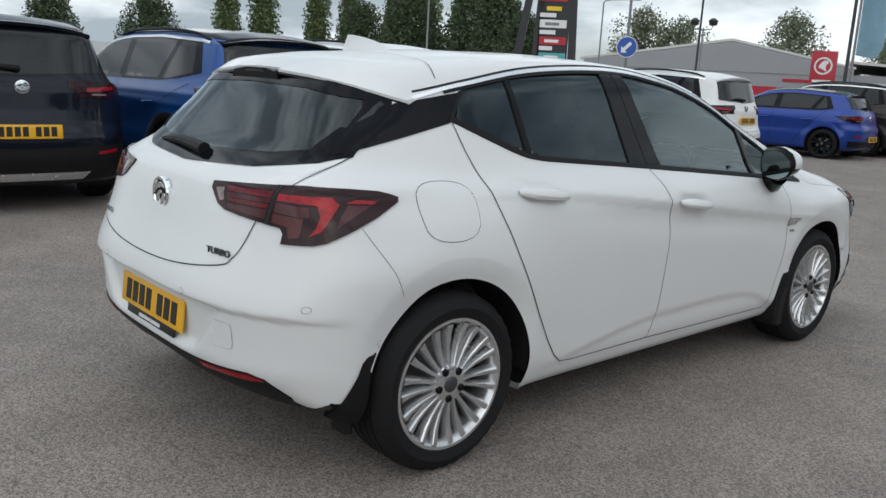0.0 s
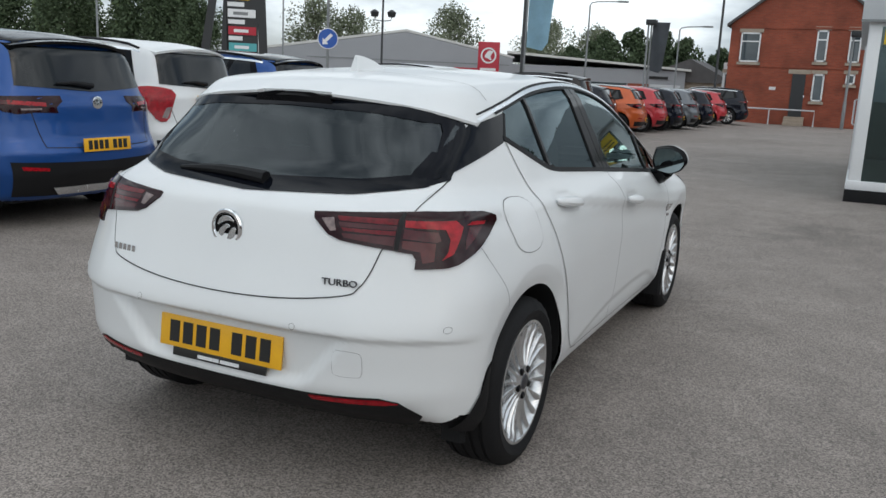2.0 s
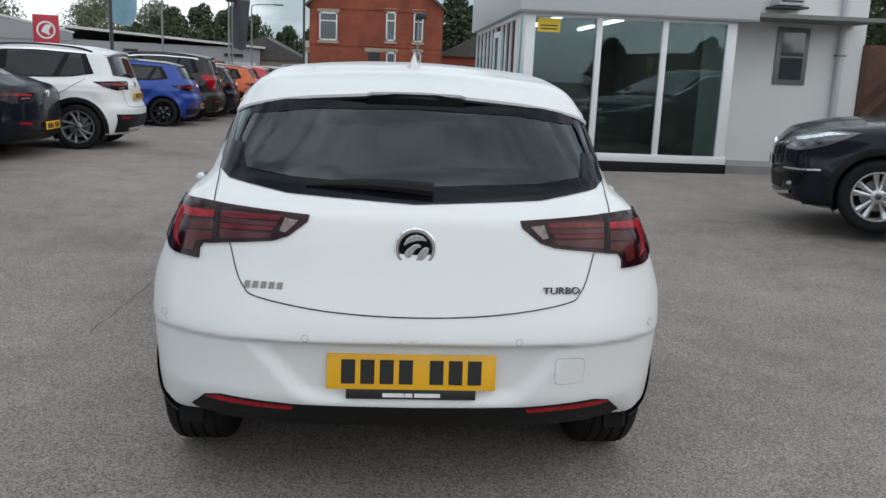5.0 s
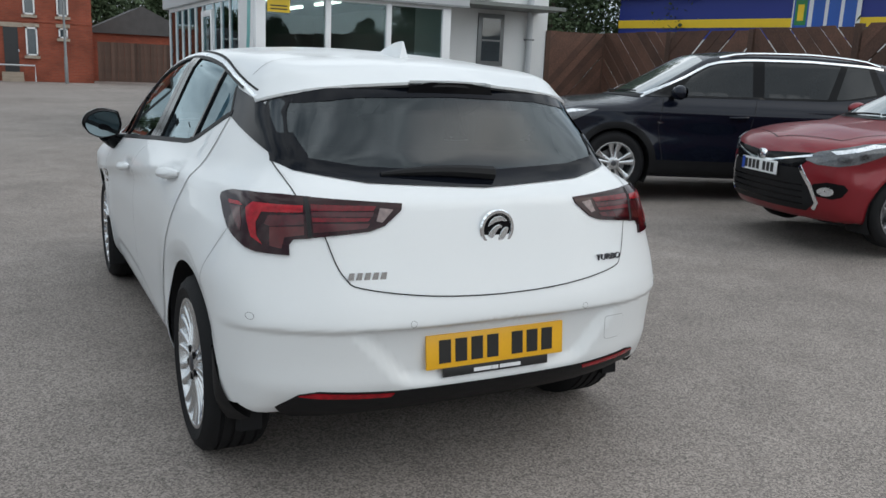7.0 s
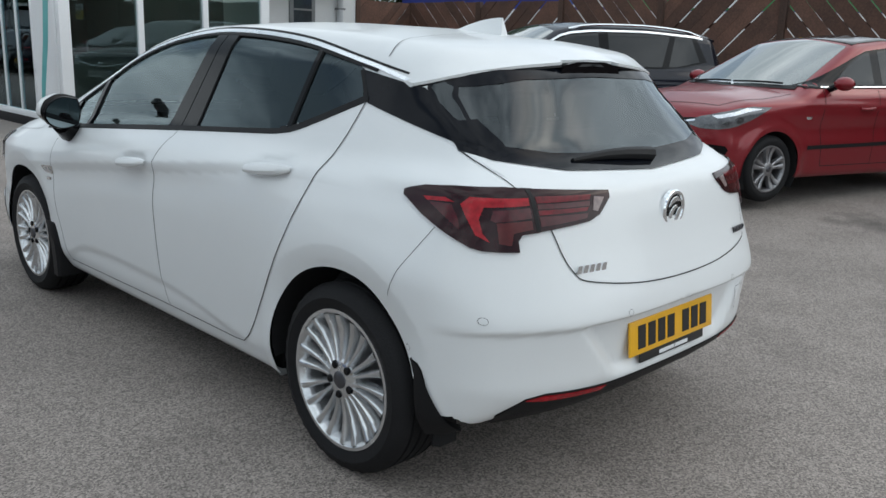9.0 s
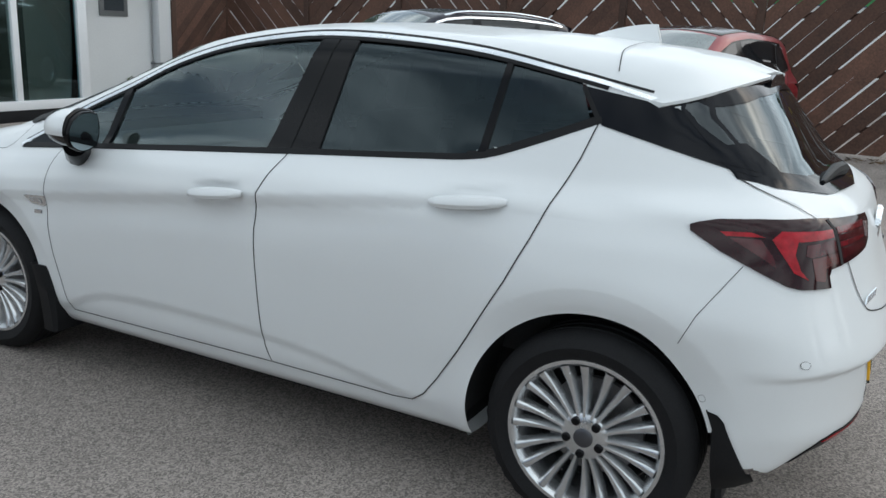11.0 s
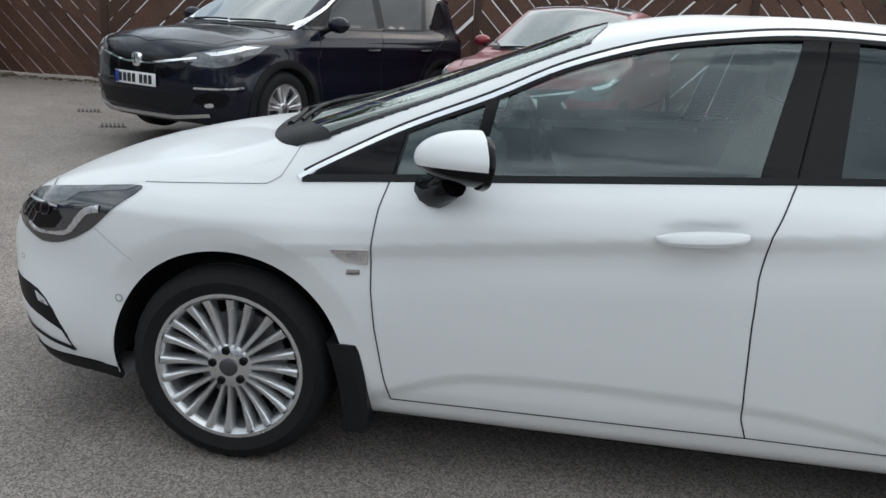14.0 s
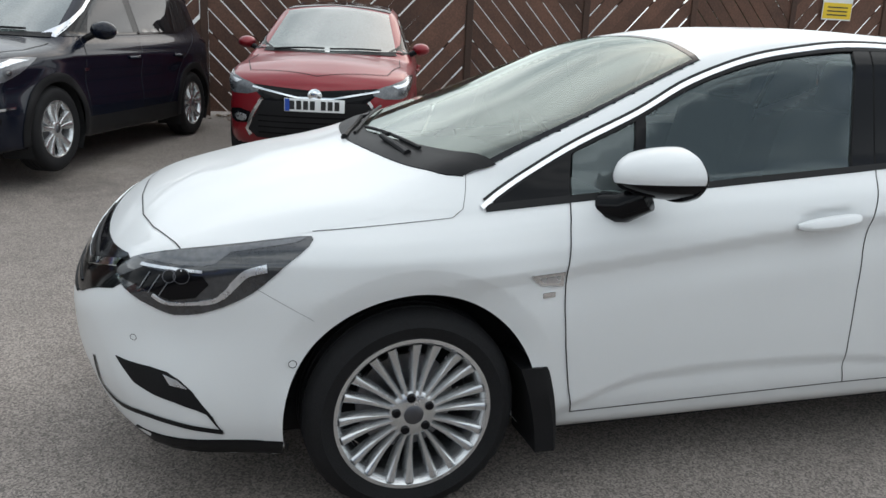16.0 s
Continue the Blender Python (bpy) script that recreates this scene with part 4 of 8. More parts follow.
for s in (1, -1):
    outer = corner([(0.594, -0.531, 0.984), (0.66, -0.48, 0.988), (0.737, -0.375, 0.985), (0.76, -0.28, 0.978), (0.769, -0.232, 0.968), (0.776, -0.211, 0.960), (0.782, -0.215, 0.945), (0.792, -0.298, 0.903), (0.792, -0.355, 0.880), (0.787, -0.405, 0.859), (0.758, -0.457, 0.832), (0.733, -0.483, 0.824), (0.678, -0.519, 0.821), (0.644, -0.539, 0.820), (0.648, -0.536, 0.850), (0.640, -0.542, 0.866), (0.594, -0.565, 0.871)])
    inner = [(0.322, 0.968), (0.328, 0.950), (0.385, 0.906), (0.43, 0.891), (0.603, 0.872), (0.603, 0.984)]
    lens = patch(hull, outer, "c", lamp_dark, car, "tail_lamp", s, 0.008, 0.03, 0.014, "smoked red tail lamp")
    gate_lens = patch(hull, inner, "r", lamp_dark, car, "tailgate_lamp", s, 0.008, 0.03, 0.014, "smoked red tailgate lamp")
    ribbon(hull, [(0.604, 0.982), (0.604, 0.874)], "r", 0.012, seam_black, lens, "lens_gap", s, 0.0086)
    guide = corner([(0.612, -0.532, 0.962), (0.732, -0.428, 0.962), (0.750, -0.412, 0.942), (0.751, -0.435, 0.909), (0.744, -0.465, 0.865), (0.716, -0.493, 0.847), (0.731, -0.478, 0.870), (0.734, -0.466, 0.907), (0.718, -0.468, 0.938), (0.612, -0.537, 0.944)])
    patch(hull, guide, "c", lamp_bright, lens, "light_guide", s, 0.0095, 0.02, 0.003, "bright red light guide")
    flank_guide = corner([(0.771, -0.288, 0.950), (0.757, -0.362, 0.955), (0.754, -0.395, 0.946), (0.771, -0.304, 0.940)])
    patch(hull, flank_guide, "c", lamp_bright, lens, "light_guide", s, 0.0095, 0.02, 0.003)
    patch(hull, corner([(0.771, -0.310, 0.937), (0.757, -0.385, 0.940), (0.760, -0.415, 0.900), (0.760, -0.420, 0.875)]), "c", lamp_red, lens, "red_reflector", s, 0.0092, 0.02, 0.003, "red reflector")
    patch(hull, corner([(0.612, -0.54, 0.938), (0.705, -0.49, 0.930), (0.715, -0.49, 0.905), (0.705, -0.50, 0.900), (0.612, -0.55, 0.910)]), "c", lamp_red, lens, "red_reflector", s, 0.0092, 0.02, 0.003, "red reflector")
    patch(hull, corner([(0.612, -0.55, 0.904), (0.701, -0.501, 0.898), (0.696, -0.507, 0.844), (0.665, -0.526, 0.838), (0.660, -0.527, 0.871), (0.612, -0.556, 0.880)]), "c", lamp_amber, lens, "indicator", s, 0.0095, 0.02, 0.003, "amber indicator")
    patch(hull, [(0.594, 0.965), (0.405, 0.962), (0.415, 0.950), (0.594, 0.949)], "r", lamp_mid, gate_lens, "light_guide", s, 0.0095, 0.03, 0.003, "bright red light guide")
    patch(hull, [(0.594, 0.930), (0.425, 0.930), (0.435, 0.920), (0.594, 0.917)], "r", lamp_mid, gate_lens, "light_guide", s, 0.0095, 0.03, 0.003)
    patch(hull, [(0.594, 0.946), (0.415, 0.946), (0.42, 0.933), (0.594, 0.933)], "r", lamp_red, gate_lens, "red_reflector", s, 0.0092, 0.03, 0.003, "red reflector")
    patch(hull, [(0.594, 0.913), (0.43, 0.913), (0.44, 0.900), (0.594, 0.886)], "r", lamp_red, gate_lens, "red_reflector", s, 0.0092, 0.03, 0.003, "red reflector")
    patch(hull, [(0.354, 0.952), (0.395, 0.957), (0.410, 0.920), (0.392, 0.916)], "r", lamp_clear, gate_lens, "reversing_lamp", s, 0.0095, 0.03, 0.003, "clear reversing lamp")

# round badge, plate and lettering
pb = Vector(hull.project([(0, 0.885)], "r")[0])
bm = lathe_bm([(0.0005, -0.004), (0.064, -0.004), (0.064, 0.008), (0.060, 0.013), (0.052, 0.013), (0.049, 0.007), (0.0005, 0.007)], 48, pose(pb.x, pb.y, pb.z, 0, 0, -90))
badge = part("tail_badge", bm, chrome, car, "round chrome badge")
bm = lathe_bm([(0.0005, 0.0), (0.0485, 0.0), (0.0485, 0.0078), (0.0005, 0.0085)], 40, pose(pb.x, pb.y, pb.z, 0, 0, -90))
part("badge_field", bm, gloss_black, badge, "dark grey badge field")
for crest in ([(-0.042, 0.004), (-0.022, 0.038), (0.014, 0.044), (0.040, 0.022), (0.012, 0.026), (-0.014, 0.020)],
              [(-0.038, -0.018), (-0.012, 0.010), (0.010, 0.016), (0.020, 0.004), (0.000, 0.000), (-0.016, -0.034)],
              [(0.000, -0.044), (0.010, -0.014), (0.026, 0.006), (0.044, 0.004), (0.034, -0.026), (0.018, -0.040)]):
    part("badge_crest", prism_bm(rounded(crest, 1), 0.005, pose(pb.x, pb.y - 0.008, pb.z, 90, 0, 0), bevel=0.0015), alloy, badge, "plain chrome crest shape")

pp = Vector(hull.project([(0.0, 0.506)], "r")[0])
np_ = plate(car, pose(0.0, pp.y - 0.012, 0.505, -6, 0, 0), 0.52, 0.111, plate_yellow)
holder = part("plate_holder", box_bm(-0.2, 0.2, -0.003, 0.004, -0.086, -0.050, 0.002), ink_black, np_, "black plate surround with plain pale bars")
for c, w in ((-0.055, 0.033), (-0.008, 0.012), (0.05, 0.04)):
    part("holder_bar", box_bm(c - w, c + w, -0.0045, -0.0028, -0.079, -0.067), sign_white, np_, smooth=False)
q = Vector(hull.project([(0.45, 0.765)], "r")[0])
letters("lettering", "TURBO", 0.030, 0.003, dark_alloy, car, pose(0.455, q.y - 0.005, 0.766, 90, 0, 9) @ Matrix.Diagonal((1.22, 1, 1, 1)), "raised grey letters")
q = Vector(hull.project([(-0.455, 0.765)], "r")[0])
bm = bmesh.new()
for i in range(5):
    prism_bm([(-0.062 + i * 0.025, -0.011), (-0.043 + i * 0.025, -0.011), (-0.040 + i * 0.025, 0.011), (-0.056 + i * 0.025, 0.011)], 0.004, bm=bm)
ob = part("name_strip", bm, chrome, car, "small chrome name bars", smooth=False)
ob.matrix_basis = pose(-0.452, q.y - 0.004, 0.764, 90, 0, -9)

# lower bumper, reflectors, parking sensors, tow cover
low = [(-0.70, 0.335), (-0.645, 0.392), (-0.59, 0.404), (-0.34, 0.392), (0, 0.388), (0.34, 0.392), (0.59, 0.404), (0.645, 0.392), (0.70, 0.335), (0.66, 0.285), (0.62, 0.262), (0.4, 0.275), (-0.4, 0.275), (-0.62, 0.262), (-0.66, 0.285)]
patch(hull, low, "r", satin_black, car, "lower_bumper", 1, 0.004, 0.05, 0.015, "black plastic lower bumper")
for s in (1, -1):
    patch(hull, [(s * 0.36, 0.388), (s * 0.60, 0.399), (s * 0.645, 0.389), (s * 0.60, 0.382), (s * 0.37, 0.374)], "r", lamp_bright, car, "rear_reflector", 1, 0.007, 0.04, 0.008, "long thin red reflector")
    for ax, u, v in (("r", s * 0.322, 0.618), ("r", s * 0.778, 0.639), ("x", -0.308, 0.514)):
        ring = [(u + 0.0095 * math.cos(a), v + 0.0095 * math.sin(a)) for a in np.linspace(0, 2 * math.pi, 18, endpoint=False)]
        if ax == "r":
            p = patch(hull, ring, "r", white_paint, car, "parking_sensor", 1, 0.002, 0.02, 0.006, "round white parking sensor")
            ribbon(hull, ring, "r", 0.0020, seam_black, p, "sensor_gap", 1, 0.0018, True, 0.01)
        else:
            p = patch(hull, ring, "x", white_paint, car, "parking_sensor", s, 0.002, 0.02, 0.006, "round white parking sensor")
            ribbon(hull, ring, "x", 0.0020, seam_black, p, "sensor_gap", s, 0.0018, True, 0.01)
    ring = [(3.007 + 0.0105 * math.cos(a), 0.499 + 0.0105 * math.sin(a)) for a in np.linspace(0, 2 * math.pi, 18, endpoint=False)]
    p = patch(hull, ring, "x", white_paint, car, "parking_sensor", s, 0.006, 0.02, 0.006, "round white parking sensor")
    ribbon(hull, ring, "x", 0.002, seam_black, p, "sensor_gap", s, 0.0066, True, 0.01)
    ribbon(hull, [(-0.36, 0.875), (-0.27, 0.74), (-0.225, 0.64)], "x", 0.0018, seam_black, car, "shut_line", s, 0.001)
    ribbon(hull, [(3.12, 0.72), (2.98, 0.64), (2.915, 0.60)], "x", 0.0009, seam_black, car, "shut_line", s, 0.001)
    ribbon(hull, [(3.02, 0.228), (3.02, 0.255)], "x", 0.01, satin_black, car, "bumper_edge", s, 0.001)
tow = [(0.495 + 0.048 * math.copysign(abs(math.cos(a)) ** 0.4, math.cos(a)), 0.511 + 0.043 * math.copysign(abs(math.sin(a)) ** 0.4, math.sin(a))) for a in np.linspace(0.1, 0.1 + 2 * math.pi, 32, endpoint=False)]
tw = patch(hull, tow, "r", white_paint, car, "tow_cover", 1, 0.002, 0.03, 0.004, "square white towing-eye cover")
ribbon(hull, tow, "r", 0.0018, seam_black, tw, "cover_gap", 1, 0.0015, True)

# rear wiper
p0, p1 = Vector(hull.project([(0.055, 1.045)], "r")[0]), Vector(hull.project([(-0.345, 1.047)], "r")[0])
mid = [p0.lerp(p1, t) + Vector((0, -0.028 + 0.012 * t, 0.010 * math.sin(t * math.pi))) for t in np.linspace(0, 1, 9)]
part("rear_wiper", tube_bm(mid, [0.024, 0.023, 0.022, 0.020, 0.018, 0.016, 0.014, 0.011, 0.007], 8), satin_black, car, "black rear wiper")

# headlamps, grille and front bumper openings
for s in (1, -1):
    head = diagonal([(0.801, 2.945, 0.832), (0.788, 2.949, 0.840), (0.769, 3.071, 0.824), (0.748, 3.171, 0.807), (0.700, 3.291, 0.791), (0.618, 3.398, 0.756), (0.594, 3.438, 0.728), (0.605, 3.455, 0.702), (0.635, 3.446, 0.689), (0.688, 3.402, 0.689), (0.719, 3.365, 0.684), (0.733, 3.341, 0.651), (0.738, 3.326, 0.622), (0.766, 3.251, 0.627), (0.787, 3.193, 0.647), (0.804, 3.143, 0.672), (0.818, 3.094, 0.702), (0.832, 3.027, 0.765), (0.820, 2.962, 0.813)], "h")
    head = rounded(head, 1, (0,))
    hb = patch(hull, head, "h", head_dark, car, "headlamp", s, 0.004, 0.02, 0.01, "smoked headlamp with bright silver reflectors")
    upper = diagonal([(0.628, 3.396, 0.754), (0.708, 3.287, 0.788), (0.753, 3.171, 0.804), (0.774, 3.072, 0.820), (0.792, 2.958, 0.835), (0.799, 2.989, 0.823), (0.771, 3.156, 0.795), (0.777, 3.198, 0.768), (0.767, 3.231, 0.759), (0.686, 3.354, 0.757)], "h")
    patch(hull, upper, "h", head_grey, hb, "upper_reflector", s, 0.0062, 0.02, 0.004, "grey upper reflector")
    box = diagonal([(0.631, 3.441, 0.701), (0.680, 3.376, 0.740), (0.773, 3.232, 0.734), (0.780, 3.216, 0.713), (0.769, 3.250, 0.676), (0.744, 3.316, 0.665), (0.724, 3.356, 0.682), (0.681, 3.406, 0.695)], "h")
    unit = patch(hull, box, "h", gloss_black, hb, "lamp_unit", s, 0.0068, 0.02, 0.004, "black projector housing")
    run = flowing(diagonal([(0.822, 3.068, 0.763), (0.809, 3.118, 0.749), (0.801, 3.149, 0.720), (0.794, 3.176, 0.689), (0.780, 3.217, 0.666), (0.744, 3.316, 0.656), (0.724, 3.358, 0.675)], "h"), 4)
    for upto, wide_ in ((25, 0.008), (18, 0.012), (14, 0.016), (10, 0.019)):
        ribbon(hull, run[:upto], "h", wide_, head_silver, hb, "running_lamp", s, 0.0088 + wide_ * 0.05, thick=0.01, label="silver running lamp")
    for px, py, pz, size in ((0.74, 3.312, 0.728, 0.017), (0.754, 3.282, 0.731, 0.020)):
        cu, cz = diagonal([(px, py, pz)], "h")[0]
        ring = [(cu + size * math.cos(a), cz + size * 0.9 * math.sin(a)) for a in np.linspace(0, 2 * math.pi, 18, endpoint=False)]
        patch(hull, ring, "h", gloss_black, unit, "projector", s, 0.0105, 0.02, 0.004, "dark projector lens")
        ribbon(hull, ring, "h", 0.0022, dark_alloy, unit, "projector_ring", s, 0.0115, True, 0.01)
    for k in (0.25, 0.5, 0.75):
        lo, hi = Vector(box[7]).lerp(Vector(box[5]), k), Vector(box[1]).lerp(Vector(box[2]), k * 0.8)
        ribbon(hull, [tuple(lo), tuple(lo.lerp(hi, 0.85))], "h", 0.003, head_grey, unit, "lamp_fin", s, 0.0100)
    ribbon(hull, diagonal([(0.670, 3.382, 0.743), (0.736, 3.305, 0.747), (0.772, 3.230, 0.746)], "h"), "h", 0.007, head_silver, hb, "lamp_brow", s, 0.0105, label="bright lamp brow")
    slot = diagonal([(0.653, 3.465, 0.482), (0.692, 3.428, 0.478), (0.732, 3.373, 0.474), (0.755, 3.331, 0.464), (0.770, 3.300, 0.444), (0.783, 3.268, 0.413), (0.795, 3.226, 0.352), (0.792, 3.187, 0.285), (0.795, 3.208, 0.314), (0.796, 3.217, 0.340), (0.788, 3.259, 0.360), (0.771, 3.313, 0.381), (0.744, 3.367, 0.397), (0.705, 3.418, 0.421), (0.675, 3.447, 0.456)], "h")
    fs = patch(hull, slot, "h", satin_black, car, "fog_lamp_bay", s, 0.003, 0.02, 0.006, "black fog lamp bay")
    patch(hull, diagonal([(0.753, 3.340, 0.457), (0.768, 3.305, 0.443), (0.779, 3.281, 0.421), (0.764, 3.324, 0.430)], "h"), "h", head_silver, fs, "fog_lamp", s, 0.006, 0.03, 0.004, "silver fog lamp")
    blade = flowing(diagonal([(0.523, 3.533, 0.438), (0.514, 3.527, 0.388), (0.494, 3.517, 0.332), (0.579, 3.472, 0.313), (0.695, 3.406, 0.326), (0.750, 3.337, 0.319), (0.778, 3.269, 0.305), (0.793, 3.191, 0.291)], "h"), 4)
    ribbon(hull, blade, "h", 0.016, satin_black, car, "bumper_slot", s, 0.003, label="black slot round the bumper blade")
    ring = [(3.415 + 0.008 * math.cos(a), 0.547 + 0.008 * math.sin(a)) for a in np.linspace(0, 2 * math.pi, 14, endpoint=False)]
    ribbon(hull, ring, "x", 0.0014, seam_black, car, "sensor_gap", s, 0.0015, True, 0.01)
    chin = [(3.03, 0.262), (3.20, 0.262), (3.42, 0.262), (3.42, 0.215), (3.03, 0.215)]
    patch(hull, chin, "x", satin_black, car, "front_skirt", s, 0.006, 0.05, 0.02, "black front skirt")
grille = rounded([(-0.655, 0.755), (-0.3, 0.728), (0, 0.72), (0.3, 0.728), (0.655, 0.755), (0.655, 0.675), (0.52, 0.64), (0.40, 0.59), (0.2, 0.565), (-0.2, 0.565), (-0.40, 0.59), (-0.52, 0.64), (-0.655, 0.675)], 1)
gr = patch(hull, grille, "n", gloss_black, car, "grille", 1, 0.003, 0.04, 0.01, "black front grille")
ribbon(hull, [(-0.58, 0.725), (-0.3, 0.66), (0, 0.645), (0.3, 0.66), (0.58, 0.725)], "n", 0.018, chrome, gr, "grille_bar", 1, 0.008, thick=0.01)
for z in (0.59, 0.62, 0.665, 0.69):
    ribbon(hull, [(-0.38, z), (0.38, z)], "n", 0.006, satin_black, gr, "grille_slat", 1, 0.006, thick=0.01)

# mirrors, handles, side repeaters and mud flaps
def mirror_outline(x, z):
    """Squares the inner end of a round mirror and draws out its outer end."""
    r, m = math.hypot(x, z), max(abs(x), abs(z), 1e-6)
    k = 1 + (r / m - 1) * (0.42 if x < 0 else 0.12)
    return x * k, z * k * (1.0 - 0.22 * max(0.0, x) ** 1.5)


for s in (1, -1):
    for nm, upper, material, label in (("mirror_cap", True, white_paint, "white mirror cap"), ("mirror_shell", False, gloss_black, "black mirror underside"), ("mirror_back", None, gloss_black, "black back of the mirror housing")):
        bm = bmesh.new()
        bmesh.ops.create_uvsphere(bm, u_segments=36, v_segments=24, radius=1.0)
        if upper is None:
            kill = [v for v in bm.verts if v.co.y > 0.06]
        else:
            kill = [v for v in bm.verts if (v.co.z < -0.32 if upper else v.co.z > -0.22) or v.co.y < -0.12]
        bmesh.ops.delete(bm, geom=kill, context="VERTS")
        for v in bm.verts:
            y = v.co.y
            y = y * 0.172 if y > 0 else y * 0.02
            k = 1.0 if upper else 0.985 if upper is False else 0.992
            mx, mz = mirror_outline(v.co.x, v.co.z)
            v.co = Vector((s * (0.928 + 0.104 * mx * k), 1.945 + y * k - 0.036 * v.co.x, 1.018 + (0.084 if mz > 0 else 0.068) * mz * k + 0.006 * v.co.x))
        if s < 0:
            bmesh.ops.reverse_faces(bm, faces=bm.faces[:])
        ob = part(nm, bm, material, car, label)
    face = pose(s * 0.929, 1.934, 1.017, 0, 4, -90 - s * 19) @ Matrix.Diagonal((1, 0.101, 0.074, 1))
    for nm, prof, material in (("mirror_bezel", [(0.0005, -0.01), (0.97, -0.01), (1.0, 0.004), (0.97, 0.009), (0.92, 0.006), (0.0005, 0.006)], gloss_black), ("mirror_glass", [(0.0005, 0.005), (0.91, 0.005), (0.91, 0.0085), (0.0005, 0.0085)], mirror_glass)):
        bm = lathe_bm(prof, 48)
        for v in bm.verts:
            mx, mz = mirror_outline(v.co.y * s, v.co.z)
            v.co = face @ Vector((v.co.x, mx * s, mz))
        bmesh.ops.recalc_face_normals(bm, faces=bm.faces[:])
        if nm == "mirror_bezel":
            bezel = part(nm, bm, material, car, "black mirror surround")
        else:
            part(nm, bm, material, bezel, "mirror glass", smooth=False)
    stem = [(s * 0.80, 2.085, 0.905), (s * 0.86, 2.055, 0.918), (s * 0.905, 2.01, 0.955)]
    part("mirror_stem", tube_bm(stem, [0.052, 0.046, 0.042], 12), gloss_black, car, "black mirror stem")
    for y0, z0, y1, z1 in ((1.462, 0.850, 1.222, 0.874), (0.532, 0.936, 0.290, 0.958)):
        u = np.linspace(0, 1, 15)
        bp = hull.project([(y0 + (y1 - y0) * t, z0 + (z1 - z0) * t) for t in u], "x")
        bp = [(bp[0][0] + (bp[-1][0] - bp[0][0]) * t, b[1], b[2]) for t, b in zip(u, bp)]
        bm = bmesh.new()
        rows = []
        for t, b in zip(u, bp):
            w = 0.0215 * (0.35 + 0.65 * math.sin(math.pi * min(1, max(0, t))) ** 0.5) * (1.0 if t > 0.1 else 0.9)
            o = 0.012 + 0.036 * math.sin(math.pi * t) ** 0.45
            rows.append([bm.verts.new((s * (b[0] + dx * o), b[1], b[2] + dz * w)) for dx, dz in ((0.1, -0.8), (0.6, -1.0), (0.92, -0.75), (1.05, -0.2), (1.0, 0.35), (0.8, 0.85), (0.3, 1.0))])
        for r0, r1 in zip(rows, rows[1:]):
            for j in range(6):
                bm.faces.new((r0[j], r0[j + 1], r1[j + 1], r1[j]))
        bmesh.ops.recalc_face_normals(bm, faces=bm.faces[:])
        part("door_handle", bm, white_paint, car, "white pull handle")
    rep = patch(hull, [(2.345, 0.729), (2.238, 0.736), (2.240, 0.694), (2.312, 0.700)], "x", chrome, car, "side_repeater", s, 0.006, 0.03, 0.008, "chrome-edged side repeater lamp")
    patch(hull, [(2.318, 0.722), (2.252, 0.727), (2.253, 0.703), (2.304, 0.707)], "x", head_silver, rep, "repeater_lens", s, 0.0075, 0.03, 0.004, "clear repeater lens")
    patch(hull, [(2.30, 0.674), (2.262, 0.676), (2.262, 0.662), (2.30, 0.660)], "x", chrome, car, "trim_badge", s, 0.004, 0.03, 0.004, "small chrome trim badge")
    for fy, sl, zt in ((2.262, -0.012, 0.445), (-0.348, -0.006, 0.50)):
        bm = bmesh.new()
        rows = []
        for t in np.linspace(0, 1, 8):
            z = zt + ((0.175 if fy > 1 else 0.20) - zt) * t
            fw = 0.884 + 0.004 * t if fy > 1 else 0.772 + 0.006 * t
            y = fy + sl * t + (0.05 * (1 - t) ** 2 if fy > 1 else 0.0)
            rows.append([bm.verts.new((s * x, y + dy, z)) for x, dy in ((0.70, 0.04 if fy > 1 else 0.0), (fw, 0.04 if fy > 1 else 0.0), (fw + 0.004, -0.02 if fy > 1 else -0.005 - 0.008 * t), (fw - 0.01, -0.05 * (1 - 0.4 * t) if fy > 1 else -0.012 - 0.016 * t), (0.70, -0.03))])
        for r0, r1 in zip(rows, rows[1:]):
            for j in range(5):
                k = (j + 1) % 5
                bm.faces.new((r0[j], r0[k], r1[k], r1[j]))
        bm.faces.new(rows[0]), bm.faces.new(rows[-1])
        bmesh.ops.recalc_face_normals(bm, faces=bm.faces[:])
        part("mud_flap", bm, satin_black, car, "black rubber mud flap")

for s in (1, -1):
    guard = [(-0.326, 0.482), (-0.354, 0.478), (-0.373, 0.460), (-0.382, 0.430), (-0.390, 0.390), (-0.407, 0.335), (-0.432, 0.300), (-0.452, 0.283), (-0.41, 0.262), (-0.356, 0.250), (-0.364, 0.290), (-0.366, 0.330), (-0.360, 0.390), (-0.345, 0.440), (-0.325, 0.487)]
    patch(hull, guard, "x", satin_black, car, "rear_guard", s, 0.008, 0.02, 0.02, "black rear wheel-arch guard")

